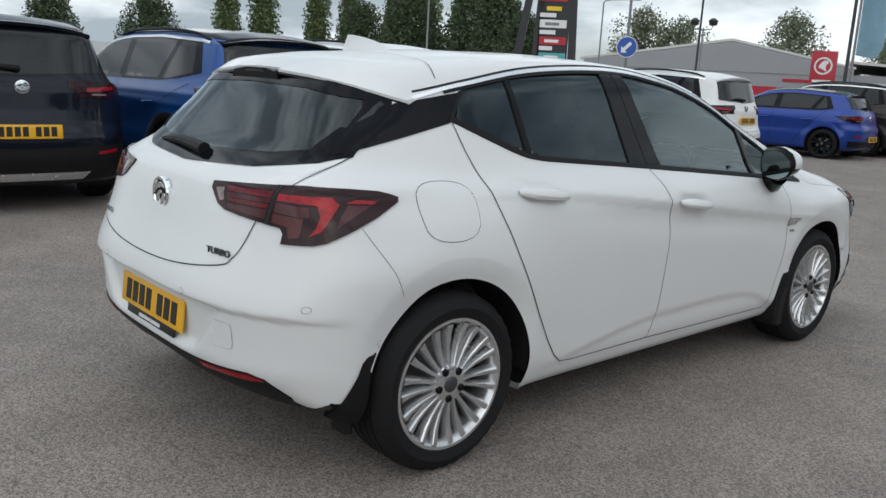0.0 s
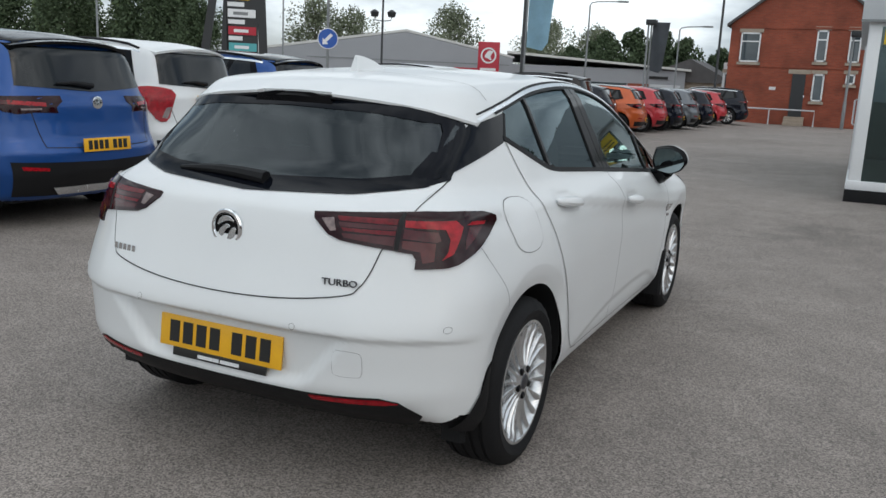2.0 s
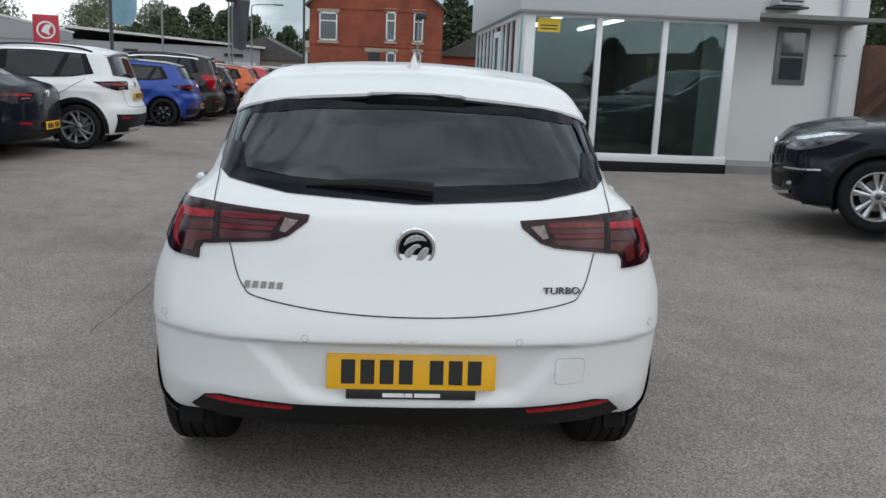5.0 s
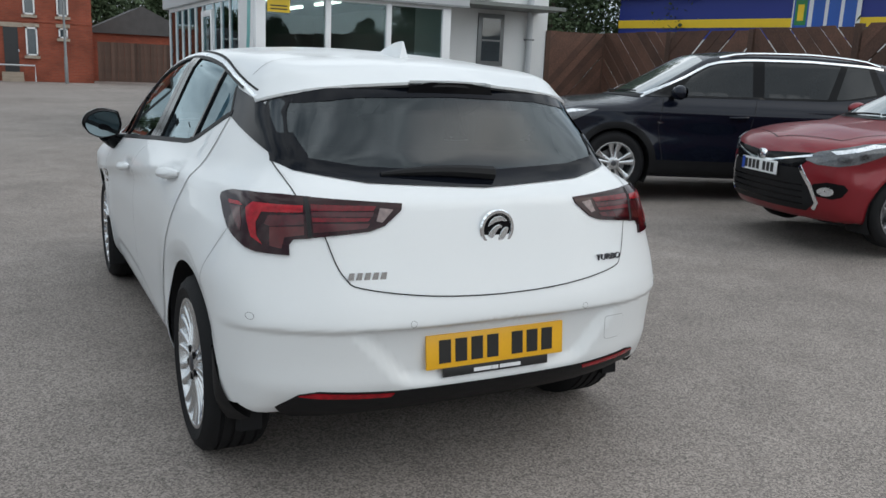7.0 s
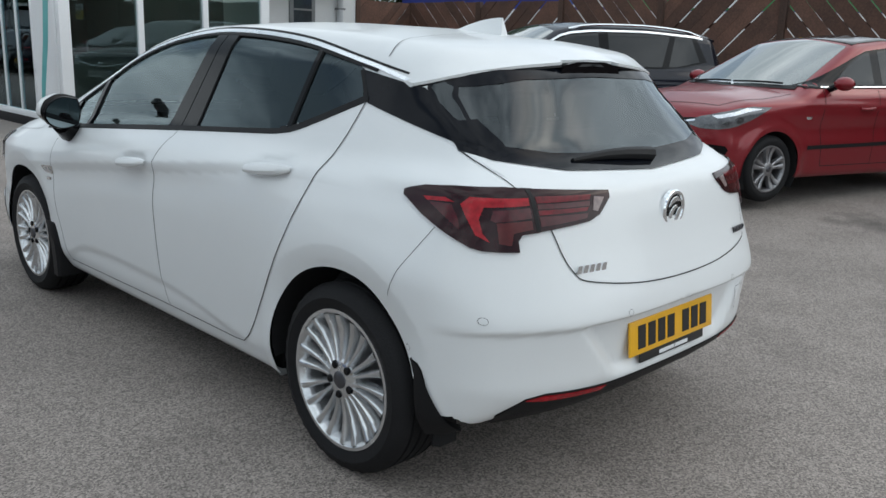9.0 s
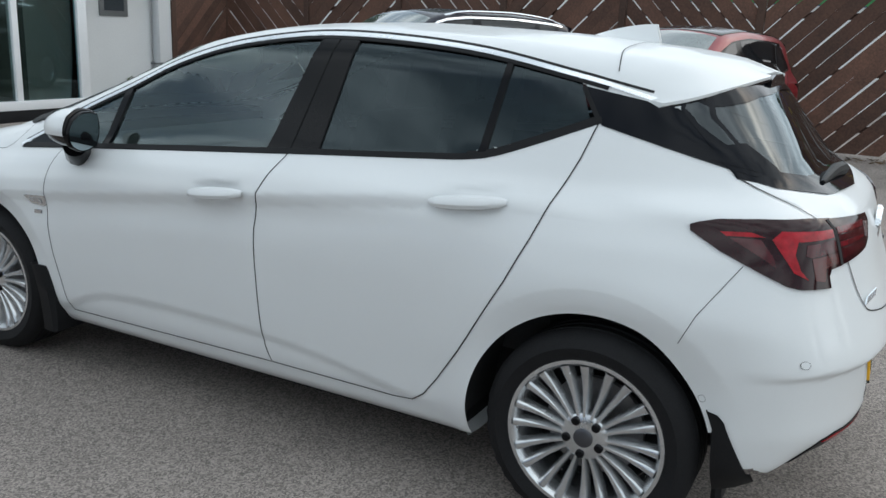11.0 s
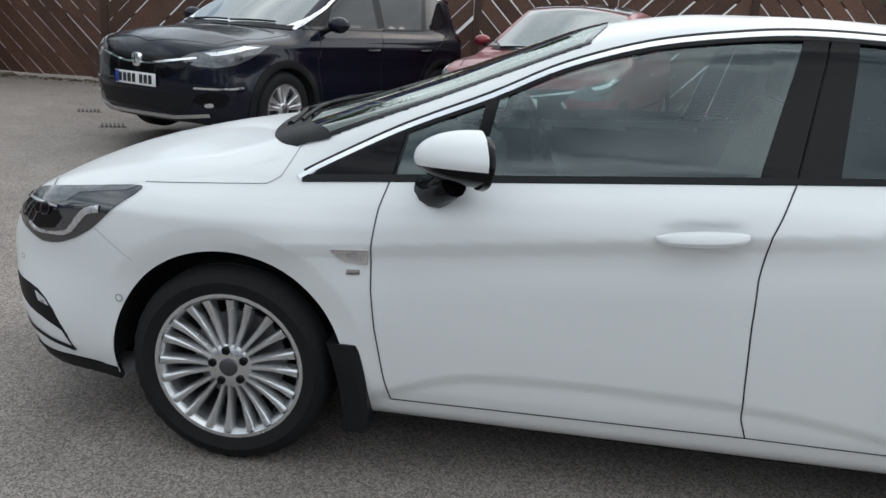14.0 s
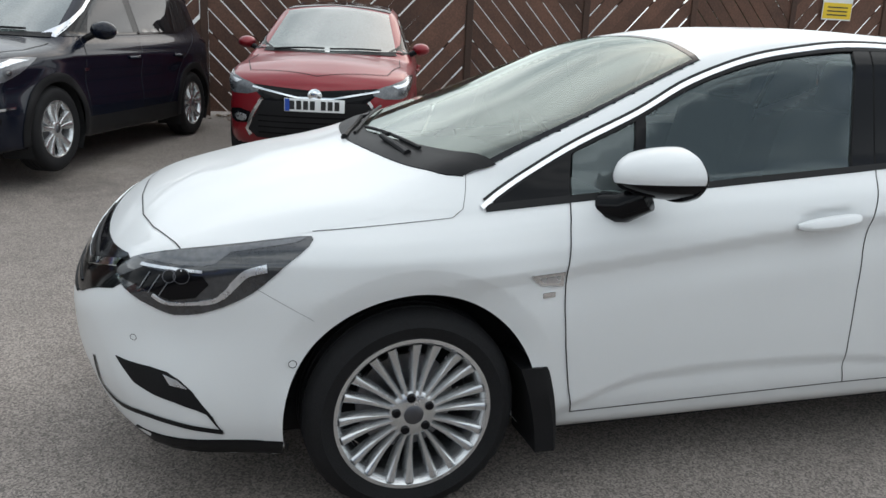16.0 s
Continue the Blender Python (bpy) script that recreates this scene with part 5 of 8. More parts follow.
# wheels and their housings, underside
for hy, hz in HUBS:
    for s in (1, -1):
        arc = []
        for a in np.linspace(math.radians(-14 if hy == 0 else -11), math.radians(162), 56):
            r = ARCH + 0.026 - (0.020 * rise(-0.3, -0.8, math.cos(a)) if hy == 0 else 0.0)
            arc.append((hy + r * math.cos(a), hz + r * math.sin(a)))
        ribbon(hull, arc, "x", 0.052, white_paint, car, "arch_lip", s, 0.0014, step=0.02, thick=0.01, label="white wheel-arch edge")
HATCH_WHEEL = wheel_meshes(0.316, 0.224, 0.222, 20, alloy, twin=0.018, spoke_w=0.0155, hub=0.062)
for hy, hz in HUBS:
    for s in (1, -1):
        put_wheel(HATCH_WHEEL, car, s * 0.748, hy, hz + 0.001, 9 if hy else 30)
        bm = bmesh.new()
        rows = []
        for a in np.linspace(math.radians(-5), math.radians(185), 26):
            c, z = math.cos(a), math.sin(a)
            skin_x = hull.project([(hy + (ARCH + 0.02) * c, hz + (ARCH + 0.02) * z)], "x")[0][0]
            rim_x = min(0.862, skin_x - 0.014)
            rows.append([bm.verts.new((s * x, hy + r * c, hz + r * z)) for x, r in ((rim_x, ARCH + 0.006), (min(0.80, rim_x - 0.01), ARCH + 0.02), (0.60, ARCH + 0.02), (0.60, 0.1))])
        for r0, r1 in zip(rows, rows[1:]):
            for j in range(3):
                bm.faces.new((r0[j], r0[j + 1], r1[j + 1], r1[j]))
        bmesh.ops.recalc_face_normals(bm, faces=bm.faces[:])
        part("wheel_housing", bm, liner_black, car, "black wheel housing")
part("underside", box_bm(-0.58, 0.58, -0.05, 3.25, 0.16, 0.28, 0.02), liner_black, car, "black underside")
# floor box set wide and low to block light and deepen shade under the sills
part("floor_pan", box_bm(-0.78, 0.78, 0.42, 2.24, 0.182, 0.27, 0.02), liner_black, car, "black floor pan between the wheels")

# cabin: seats, dashboard, wheel
for sx in (0.37, -0.37):
    seat = part("front_seat", box_bm(sx - 0.25, sx + 0.25, 1.05, 1.6, 0.42, 0.58, 0.05), seat_cloth, car, "dark cloth front seat")
    part("backrest", box_bm(-0.24, 0.24, -0.06, 0.06, 0, 0.62, 0.05, pose(sx, 1.06, 0.55, 14, 0, 0)), seat_cloth, seat)
    part("head_restraint", box_bm(-0.13, 0.13, -0.05, 0.05, 0, 0.19, 0.04, pose(sx, 0.89, 1.155, 10, 0, 0)), seat_cloth, seat)
rear_seat = part("rear_seat", box_bm(-0.62, 0.62, 0.2, 0.65, 0.42, 0.60, 0.05), seat_cloth, car, "dark cloth rear bench")
part("backrest", box_bm(-0.60, 0.60, -0.06, 0.06, 0, 0.58, 0.05, pose(0, 0.2, 0.55, 18, 0, 0)), seat_cloth, rear_seat)
for sx in (0.36, 0, -0.36):
    part("head_restraint", box_bm(-0.12, 0.12, -0.04, 0.04, 0, 0.14, 0.035, pose(sx, 0.01, 1.09, 12, 0, 0)), seat_cloth, rear_seat)
part("parcel_shelf", box_bm(-0.56, 0.56, -0.38, 0.05, 0.99, 1.0, 0.003), cabin_trim, car, "dark parcel shelf")
bm = box_bm(-0.68, 0.68, 1.95, 2.5, 0.70, 0.93, 0.08)
part("dashboard", bm, cabin_trim, car, "dark dashboard")
ring = [Vector((0.37, 1.80, 0.93)) + Matrix.Rotation(radians(62), 3, "X") @ Vector((0.18 * math.cos(a), 0.18 * math.sin(a), 0)) for a in np.linspace(0, 2 * math.pi, 33)]
st = part("steering_wheel", tube_bm(ring, 0.015, 8, cap=False), cabin_trim, car, "black steering wheel")
part("wheel_centre", box_bm(0.37 - 0.10, 0.37 + 0.10, 1.80, 1.84, 0.87, 0.96, 0.02), cabin_trim, st)
part("inside_mirror", box_bm(-0.11, 0.11, 1.78, 1.80, 1.26, 1.325, 0.008), cabin_trim, car, "black inside mirror")


# ---- other parked cars ----
def vehicle(name, label, body, m, length=4.48, base=2.675, nose_over=0.93, width=1.84, height=1.61, waist=1.05, hood=1.08, rake=0.35, suv=True,
            screen_run=0.85, wheel=None, radius=0.345, clad=None, lamp="wide", floor=0.22, roof=None, group="cars parked side by side", face="tail", detail=1.0, rails=True, back="hatch", seen=(1, -1), wide_grille=False, tag_z=None):
    """A parked car with its panes, lamps, wheels, plates and trim. The rear axle stands at y 0."""
    tail_over = length - base - nose_over
    y0, y1 = -tail_over, base + nose_over
    hw = width / 2
    roof_end = y0 + rake
    cowl = base + nose_over - 1.12
    head_y = cowl - screen_run
    if back == "saloon":
        top_pts = [(y0 - 0.3, waist - 0.1), (y0 + 0.1, waist + 0.04), (y0 + 0.35, waist + 0.10), (y0 + 1.25, height - 0.05), (y0 + 1.9, height), (head_y - 0.25, height - 0.01), (head_y, height - 0.05), (cowl, hood), (y1 - 0.5, hood - 0.07), (y1 - 0.12, hood - 0.20), (y1 + 0.05, hood - 0.38)]
        tail_pts = [(0.1, y0 + 0.3), (0.3, y0 + 0.06), (0.5, y0), (0.75, y0 + 0.01), (waist, y0 + 0.06), (waist + 0.1, y0 + 0.1), (height, y0 + 0.2)]
    else:
        top_pts = [(y0 - 0.4, height - 0.32), (roof_end - 0.05, height - 0.10), (roof_end + 0.3, height - 0.035), (y0 + 1.4, height), (head_y - 0.4, height - 0.01), (head_y, height - 0.055), (cowl, hood), (y1 - 0.5, hood - 0.06), (y1 - 0.12, hood - 0.17), (y1 + 0.05, hood - 0.36)]
        tail_pts = [(0.1, y0 + 0.26), (0.28, y0 + 0.08), (0.45, y0), (0.62, y0 - 0.005), (0.72, y0 + 0.05), (0.85, y0 + 0.075), (waist - 0.05, y0 + 0.09), (waist + 0.03, y0 + 0.14), (height - 0.08, roof_end - 0.03), (height + 0.1, roof_end + 0.1)]

    def flank(y, z):
        v = -0.016 * np.exp(-(((z - waist + 0.36) / 0.10) ** 2)) + 0.010 * np.exp(-(((z - waist + 0.16 - 0.03 * y / base) / 0.03) ** 2))
        for hy in (0.0, base):
            v = v + 0.022 * np.exp(-(((np.hypot(y - hy, z - radius) - radius - 0.06) / 0.07) ** 2))
        return v

    def taper(y, z):
        up = rise(waist - 0.05, waist + 0.1, z)
        return (0.05 + 0.09 * up) * (np.maximum(0, 0.35 - y) / (tail_over + 0.35)) ** 2 + 0.05 * (np.maximum(0, y - cowl) / 0.9) ** 2

    hl = Hull(curve(top_pts, 0.06), curve([(0.1, hw - 0.09), (0.25, hw - 0.035), (0.5, hw - 0.012), (waist - 0.2, hw - 0.005), (waist - 0.06, hw - 0.025), (waist + 0.02, hw - 0.085), (height - 0.1, hw - 0.245), (height + 0.1, hw - 0.34)], 0.02),
              curve(tail_pts, 0.02), curve([(0.1, y1 - 0.16), (0.3, y1 - 0.03), (0.55, y1), (0.75, y1 - 0.01), (hood, y1 - 0.16)], 0.03), floor, lambda y: 0.06 + 0 * y, 0.30, 0.26, taper, 0.09, 0.09, flank, hw)
    ob = thing(name, label, "car", group, m)
    hubs = [(0.0, radius), (base, radius)]
    ar = radius + 0.05
    n = detail
    me, nn = hl.skin(int(180 * n), int(96 * n), int(64 * n), 0.3, base + 0.2, 0.7, 0.0, [], hubs, ar + 0.012, floor + 0.01)
    mesh_part("body", me, body, ob, "", True, nn)

    def roofline(y):
        return float(hl.top(np.array(y))) - 0.115

    def waistline(y):
        return waist + 0.015 + 0.03 * (1 - y / base) + (0.10 * max(0, (0.15 - y) / 0.6))

    tip = cowl + 0.02
    end = roof_end + 0.18 if back != "saloon" else y0 + 0.75

    def win(a, at, b, bt):
        k = 8
        low = [(a + (b - a) * i / k) for i in range(k + 1)]
        top = [(bt + (at - bt) * i / k) for i in range(k + 1)]
        return [(y, waistline(y)) for y in low] + [(y, max(roofline(y), waistline(y) + 0.01)) for y in top]

    front_b, rear_b = base * 0.44, base * 0.405
    whole = win(end + 0.05, end + 0.24, tip - 0.12, head_y + 0.32) if back == "saloon" else win(end + 0.0, end + 0.13, tip - 0.12, head_y + 0.32)
    for s in seen:
        patch(hl, whole, "x", gloss_black, ob, "window_frame", s, 0.005, 0.045 if detail > 0.9 else 0.08, 0.01, "black window surround")
        for nm, q in (("front_side_window", win(front_b, front_b - 0.02, tip - 0.42, head_y + 0.24)), ("rear_side_window", win(0.34, 0.16, rear_b, rear_b - 0.02)), ("quarter_window", win(end + 0.10, end + 0.19, 0.28, 0.12) if back != "saloon" else win(end + 0.2, end + 0.3, 0.28, 0.12))):
            patch(hl, shrink(q, 0.018), "x", car_glass, ob, nm, s, 0.007, 0.05 if detail > 0.9 else 0.09, 0.004, "dark side window")
        if suv:
            ribbon(hl, [(y, roofline(y) + 0.012) for y in np.linspace(end + 0.02, head_y + 0.3, 18)] + [(tip - 0.1, waistline(tip))], "x", 0.02, chrome, ob, "bright_strip", s, 0.006, thick=0.01, step=0.06)
        else:
            ribbon(hl, [(y, waistline(y) - 0.008) for y in np.linspace(end, tip - 0.15, 12)], "x", 0.015, satin_black, ob, "waist_strip", s, 0.005, step=0.08)
        lo = 0.36 if suv else 0.30
        for line in ([(front_b - 0.02, waist), (front_b + 0.03, waist - 0.25), (front_b + 0.01, lo)], [(tip - 0.32, waist), (tip - 0.28, waist - 0.3), (tip - 0.36, lo)], [(end + 0.12, waist + 0.03), (0.25, waist - 0.2), (0.42, 0.62), (0.62, lo)], [(tip - 0.36, lo), (0.62, lo)]):
            ribbon(hl, line, "x", 0.007, seam_black, ob, "shut_line", s, 0.002, step=0.06)
        for hy in (front_b + 0.10, 0.30):
            zc = waist - 0.17
            p = Vector(hl.project([(hy + 0.08, zc)], "x")[0])
            part("door_handle", tube_bm([(s * (p.x + 0.004), hy - 0.02, zc + 0.008), (s * (p.x + 0.03), hy + 0.03, zc + 0.006), (s * (p.x + 0.03), hy + 0.13, zc), (s * (p.x + 0.004), hy + 0.18, zc)], 0.013, 8), body, ob, "body-coloured door handle")
        p = Vector(hl.project([(tip - 0.4, waist + 0.01)], "x")[0])
        small = 1.0 if suv else 0.8
        bm = bmesh.new()
        bmesh.ops.create_uvsphere(bm, u_segments=18, v_segments=12, radius=1.0)
        for v in bm.verts:
            y = v.co.y * (0.10 if v.co.y > 0 else 0.045)
            v.co = Vector((s * (p.x + 0.15 * small + 0.115 * small * v.co.x), tip - 0.46 + y, waist + 0.075 * small + 0.078 * small * v.co.z))
        mi = part("door_mirror", bm, body, ob, "door mirror")
        bm = bmesh.new()
        bmesh.ops.create_circle(bm, cap_ends=True, segments=20, radius=1.0)
        bmesh.ops.transform(bm, matrix=pose(s * (p.x + 0.15 * small), tip - 0.506, waist + 0.075 * small, 90, 0, 0) @ Matrix.Diagonal((0.09 * small, 0.058 * small, 1, 1)), verts=bm.verts[:])
        part("mirror_glass", bm, mirror_glass, mi)
        part("mirror_stem", tube_bm([(s * (p.x - 0.02), tip - 0.40, waist - 0.01), (s * (p.x + 0.08), tip - 0.42, waist + 0.04)], 0.028, 8), gloss_black, mi)
        if not clad:
            for hy in (0.0, base):
                arc = [(hy + (ar + 0.02) * math.cos(a), radius + (ar + 0.02) * math.sin(a)) for a in np.linspace(math.radians(-14), math.radians(194), 30)]
                ribbon(hl, arc, "x", 0.05, body, ob, "arch_lip", s, 0.002, step=0.05, thick=0.01)
        if clad:
            for hy in (0.0, base):
                arc = [(hy + (ar + 0.022) * math.cos(a), radius + (ar + 0.022) * math.sin(a)) for a in np.linspace(math.radians(-12), math.radians(192), 30)]
                ribbon(hl, arc, "x", 0.065, clad, ob, "arch_cladding", s, 0.012, step=0.05, thick=0.01, label="black plastic wheel-arch cladding")
            patch(hl, [(ar + 0.04, 0.245), (base - ar - 0.04, 0.245), (base - ar - 0.06, 0.40), (ar + 0.06, 0.40)], "x", clad, ob, "sill_cladding", s, 0.008, 0.1, 0.015, "black plastic sill cladding")
        rp = patch(hl, [(base - ar - 0.11, waist - 0.24), (base - ar - 0.03, waist - 0.235), (base - ar - 0.05, waist - 0.26), (base - ar - 0.10, waist - 0.26)], "x", chrome, ob, "side_repeater", s, 0.004, 0.05, 0.004)
        if wide_grille:
            ribbon(hl, [(ar + 0.10, 0.50), (base * 0.5, 0.485), (base - ar - 0.10, 0.475)], "x", 0.034, satin_black, ob, "door_moulding", s, 0.006, step=0.05, thick=0.012, label="black rubbing strip")
            ribbon(hl, [(y, waistline(y) - 0.002) for y in np.linspace(end + 0.1, tip - 0.3, 14)], "x", 0.012, chrome, ob, "bright_strip", s, 0.007, step=0.06)
        if rails and suv:
            pts = [Vector(hl.project([(hw - 0.29, y)], "t")[0]) for y in np.linspace(end + 0.05, head_y - 0.1, 12)]
            part("roof_rail", tube_bm([(s * p.x, p.y, p.z + 0.035 * math.sin(math.pi * min(1, max(0, i / 11))) ** 0.4) for i, p in enumerate(pts)], 0.014, 8), chrome if rails == "bright" else satin_black, ob, "roof rail")
    if roof is not None:
        rp = [(-(hw - 0.30), head_y + 0.02), (0, head_y - 0.05), (hw - 0.30, head_y + 0.02), (hw - 0.31, end), (hw - 0.36, roof_end + 0.03), (-(hw - 0.36), roof_end + 0.03), (-(hw - 0.31), end)]
        patch(hl, rp, "t", roof, ob, "roof_panel", 1, 0.006, 0.05 if detail > 0.9 else 0.08, 0.006, "black roof")
    sc = [(-(hw - 0.2), cowl - 0.14), (0, cowl + 0.08), (hw - 0.2, cowl - 0.14), (hw - 0.32, head_y + 0.07), (0, head_y + 0.0), (-(hw - 0.32), head_y + 0.07)]
    patch(hl, sc, "t", car_screen, ob, "windscreen", 1, 0.003, 0.1, 0.006, "windscreen with sky in it")
    ribbon(hl, [(-(hw - 0.2), cowl - 0.10), (0, cowl + 0.12), (hw - 0.2, cowl - 0.10)], "t", 0.07, satin_black, ob, "cowl", 1, 0.006, step=0.06)
    for a, b in (((0.55, cowl - 0.02), (0.05, cowl + 0.02)), ((0.0, cowl + 0.03), (-0.5, cowl - 0.06))):
        pts = [Vector(hl.project([(a[0] + (b[0] - a[0]) * t, a[1] + (b[1] - a[1]) * t - 0.03)], "t")[0]) + Vector((0, 0, 0.02)) for t in (0, 0.33, 0.66, 1)]
        part("wiper", tube_bm(pts, 0.010, 6), satin_black, ob, "black wiper")
    hz = hood - 0.215
    bl = [(-(hw - 0.16), cowl + 0.02), (-(hw - 0.14), cowl + 0.4), (-(hw - 0.24), y1 - 0.30), (0, y1 - 0.13)]
    ribbon(hl, bl + [(-x, y) for x, y in reversed(bl[:-1])], "t", 0.008, seam_black, ob, "shut_line", 1, 0.002, step=0.06)

    # tail
    zg = waist + 0.03
    if back == "saloon":
        rgp = [(-(hw - 0.30), y0 + 0.52), (0, y0 + 0.46), (hw - 0.30, y0 + 0.52), (hw - 0.36, y0 + 1.15), (0, y0 + 1.22), (-(hw - 0.36), y0 + 1.15)]
        patch(hl, rgp, "t", car_glass, ob, "rear_window", 1, 0.004, 0.1, 0.004, "dark rear window")
    else:
        rgp = [(-(hw - 0.25), zg + 0.06), (0, zg + 0.02), (hw - 0.25, zg + 0.06), (hw - 0.31, height - 0.16), (-(hw - 0.31), height - 0.16)]
        patch(hl, rgp, "r", car_glass, ob, "rear_window", 1, 0.006, 0.035 if detail > 0.9 else 0.06, 0.004, "dark rear window")
        zt = float(hl.top(np.array(roof_end + 0.05)))
        bm = bmesh.new()
        rows = []
        for x in np.linspace(-(hw - 0.30), hw - 0.30, 15):
            k = (abs(x) / (hw - 0.3)) ** 2.4
            zz = zt - 0.015 - 0.06 * k
            rows.append([bm.verts.new(c) for c in ((x, roof_end + 0.14, zz + 0.02), (x, roof_end - 0.1 + 0.1 * k, zz - 0.005), (x, roof_end - 0.095 + 0.1 * k, zz - 0.03), (x, roof_end + 0.14, zz - 0.07))])
        for r0, r1 in zip(rows, rows[1:]):
            for j in range(3):
                bm.faces.new((r0[j], r1[j], r1[j + 1], r0[j + 1]))
        bm.faces.new(rows[0]), bm.faces.new(list(reversed(rows[-1])))
        bmesh.ops.recalc_face_normals(bm, faces=bm.faces[:])
        part("roof_spoiler", bm, roof or body, ob, "roof spoiler")
        pw = Vector(hl.project([(0.0, zg + 0.08)], "r")[0])
        part("rear_wiper", tube_bm([(0.0, pw.y - 0.03, zg + 0.07), (-0.2, pw.y - 0.03, zg + 0.09), (-0.36, pw.y - 0.015, zg + 0.085)], [0.024, 0.016, 0.008], 8), satin_black, ob, "black rear wiper")
    zl = waist - (0.07 if suv and lamp == "wide" else 0.13)
    for s in (1, -1):
        if lamp == "wide":
            q = [(hw - 0.48, zl + 0.05), (hw - 0.15, zl + 0.075), (hw - 0.13, zl - 0.04), (hw - 0.22, zl - 0.06), (hw - 0.40, zl - 0.035)]
            sw = [(y0 + 0.52, zl + 0.06), (y0 + 0.12, zl + 0.085), (y0 + 0.10, zl - 0.05), (y0 + 0.30, zl - 0.03)]
        if lamp == "wide":
            tl = patch(hl, [(s * x, z) for x, z in q], "r", lamp_dark, ob, "tail_lamp", 1, 0.008, 0.05, 0.012, "dark red tail lamp")
            patch(hl, sw, "x", lamp_dark, tl, "tail_lamp_side", s, 0.008, 0.05, 0.012)
            ribbon(hl, [(s * (hw - 0.42), zl + 0.015), (s * (hw - 0.17), zl + 0.03)], "r", 0.028, lamp_bright, tl, "light_guide", 1, 0.0105, step=0.05, label="bright red light guide")
            ribbon(hl, [(s * (hw - 0.38), zl - 0.018), (s * (hw - 0.24), zl - 0.022)], "r", 0.014, lamp_clear, tl, "clear_lens", 1, 0.0105, step=0.05, label="clear lens")
            ribbon(hl, [(y0 + 0.14, zl + 0.02), (y0 + 0.40, zl + 0.035)], "x", 0.03, lamp_red, tl, "light_guide", s, 0.0105, step=0.05)
        else:
            bend = diagonal([(hw - 0.05, y0 + 0.46, zl + 0.17), (hw - 0.12, y0 + 0.22, zl + 0.20), (hw - 0.30, y0 + 0.05, zl + 0.15), (hw - 0.22, y0 + 0.05, zl - 0.02), (hw - 0.18, y0 + 0.07, zl - 0.18), (hw - 0.10, y0 + 0.14, zl - 0.19), (hw - 0.05, y0 + 0.26, zl - 0.04)], "c")
            tl = patch(hl, rounded(bend, 1), "c", lamp_bright, ob, "tail_lamp", s, 0.010, 0.03, 0.014, "tall bright red tail lamp")
            drop = diagonal([(hw - 0.23, y0 + 0.06, zl - 0.02), (hw - 0.17, y0 + 0.09, zl - 0.03), (hw - 0.13, y0 + 0.12, zl - 0.14), (hw - 0.17, y0 + 0.08, zl - 0.15)], "c")
            patch(hl, drop, "c", lamp_clear, tl, "clear_lens", s, 0.013, 0.03, 0.004, "clear lens")
        rf = [(hw - 0.36, 0.50), (hw - 0.18, 0.515), (hw - 0.19, 0.485), (hw - 0.36, 0.475)]
        patch(hl, [(s * x, z) for x, z in rf], "r", lamp_bright, ob, "rear_reflector", 1, 0.012, 0.06, 0.004, "red reflector")
    lowz = 0.55 if suv else 0.40
    lb = [(-(hw - 0.12), lowz), (0, lowz - 0.02), (hw - 0.12, lowz), (hw - 0.16, 0.27), (-(hw - 0.16), 0.27)]
    patch(hl, lb, "r", clad or satin_black, ob, "lower_bumper", 1, 0.008, 0.08, 0.015, "black lower bumper")
    if suv:
        patch(hl, [(-0.5, 0.335), (0.5, 0.335), (0.44, 0.275), (-0.44, 0.275)], "r", alloy, ob, "skid_plate", 1, 0.014, 0.08, 0.01, "silver skid plate")
    gl = [(-(hw - 0.30), zl - 0.02), (-(hw - 0.36), 0.66), (0, 0.64), (hw - 0.36, 0.66), (hw - 0.30, zl - 0.02)]
    ribbon(hl, gl, "r", 0.007, seam_black, ob, "shut_line", 1, 0.002, step=0.06)
    pb = Vector(hl.project([(0, zl + 0.03)], "r")[0])
    part("tail_badge", lathe_bm([(0.0005, -0.01), (0.055, -0.01), (0.055, 0.010), (0.045, 0.014), (0.0005, 0.010)], 24, pose(0, pb.y, zl + 0.03, 0, 0, -90)), chrome, ob, "round chrome badge")
    pz = tag_z or (0.98 if lamp == "tall" else 0.67 if suv else 0.44)
    pp = Vector(hl.project([(0, pz)], "r")[0])
    plate(ob, pose(0, pp.y - 0.034, pz, -4, 0, 0), 0.52, 0.111, plate_yellow)

    # nose
    for s in (1, -1):
        hd = [(y1 - 0.72, hz + 0.05), (y1 - 0.45, hz + 0.055), (y1 - 0.16, hz - 0.02), (y1 - 0.06, hz - 0.10), (y1 - 0.14, hz - 0.155), (y1 - 0.40, hz - 0.10)]
        hb = patch(hl, rounded(hd, 1, (0,)), "x", head_grey, ob, "headlamp", s, 0.006, 0.05, 0.01, "headlamp with grey and silver reflectors")
        rf = [(y1 - 0.62, hz + 0.035), (y1 - 0.45, hz + 0.040), (y1 - 0.18, hz - 0.032), (y1 - 0.20, hz - 0.052), (y1 - 0.45, hz + 0.010)]
        patch(hl, rf, "x", head_silver, hb, "reflector", s, 0.009, 0.05, 0.004, "bright silver reflector")
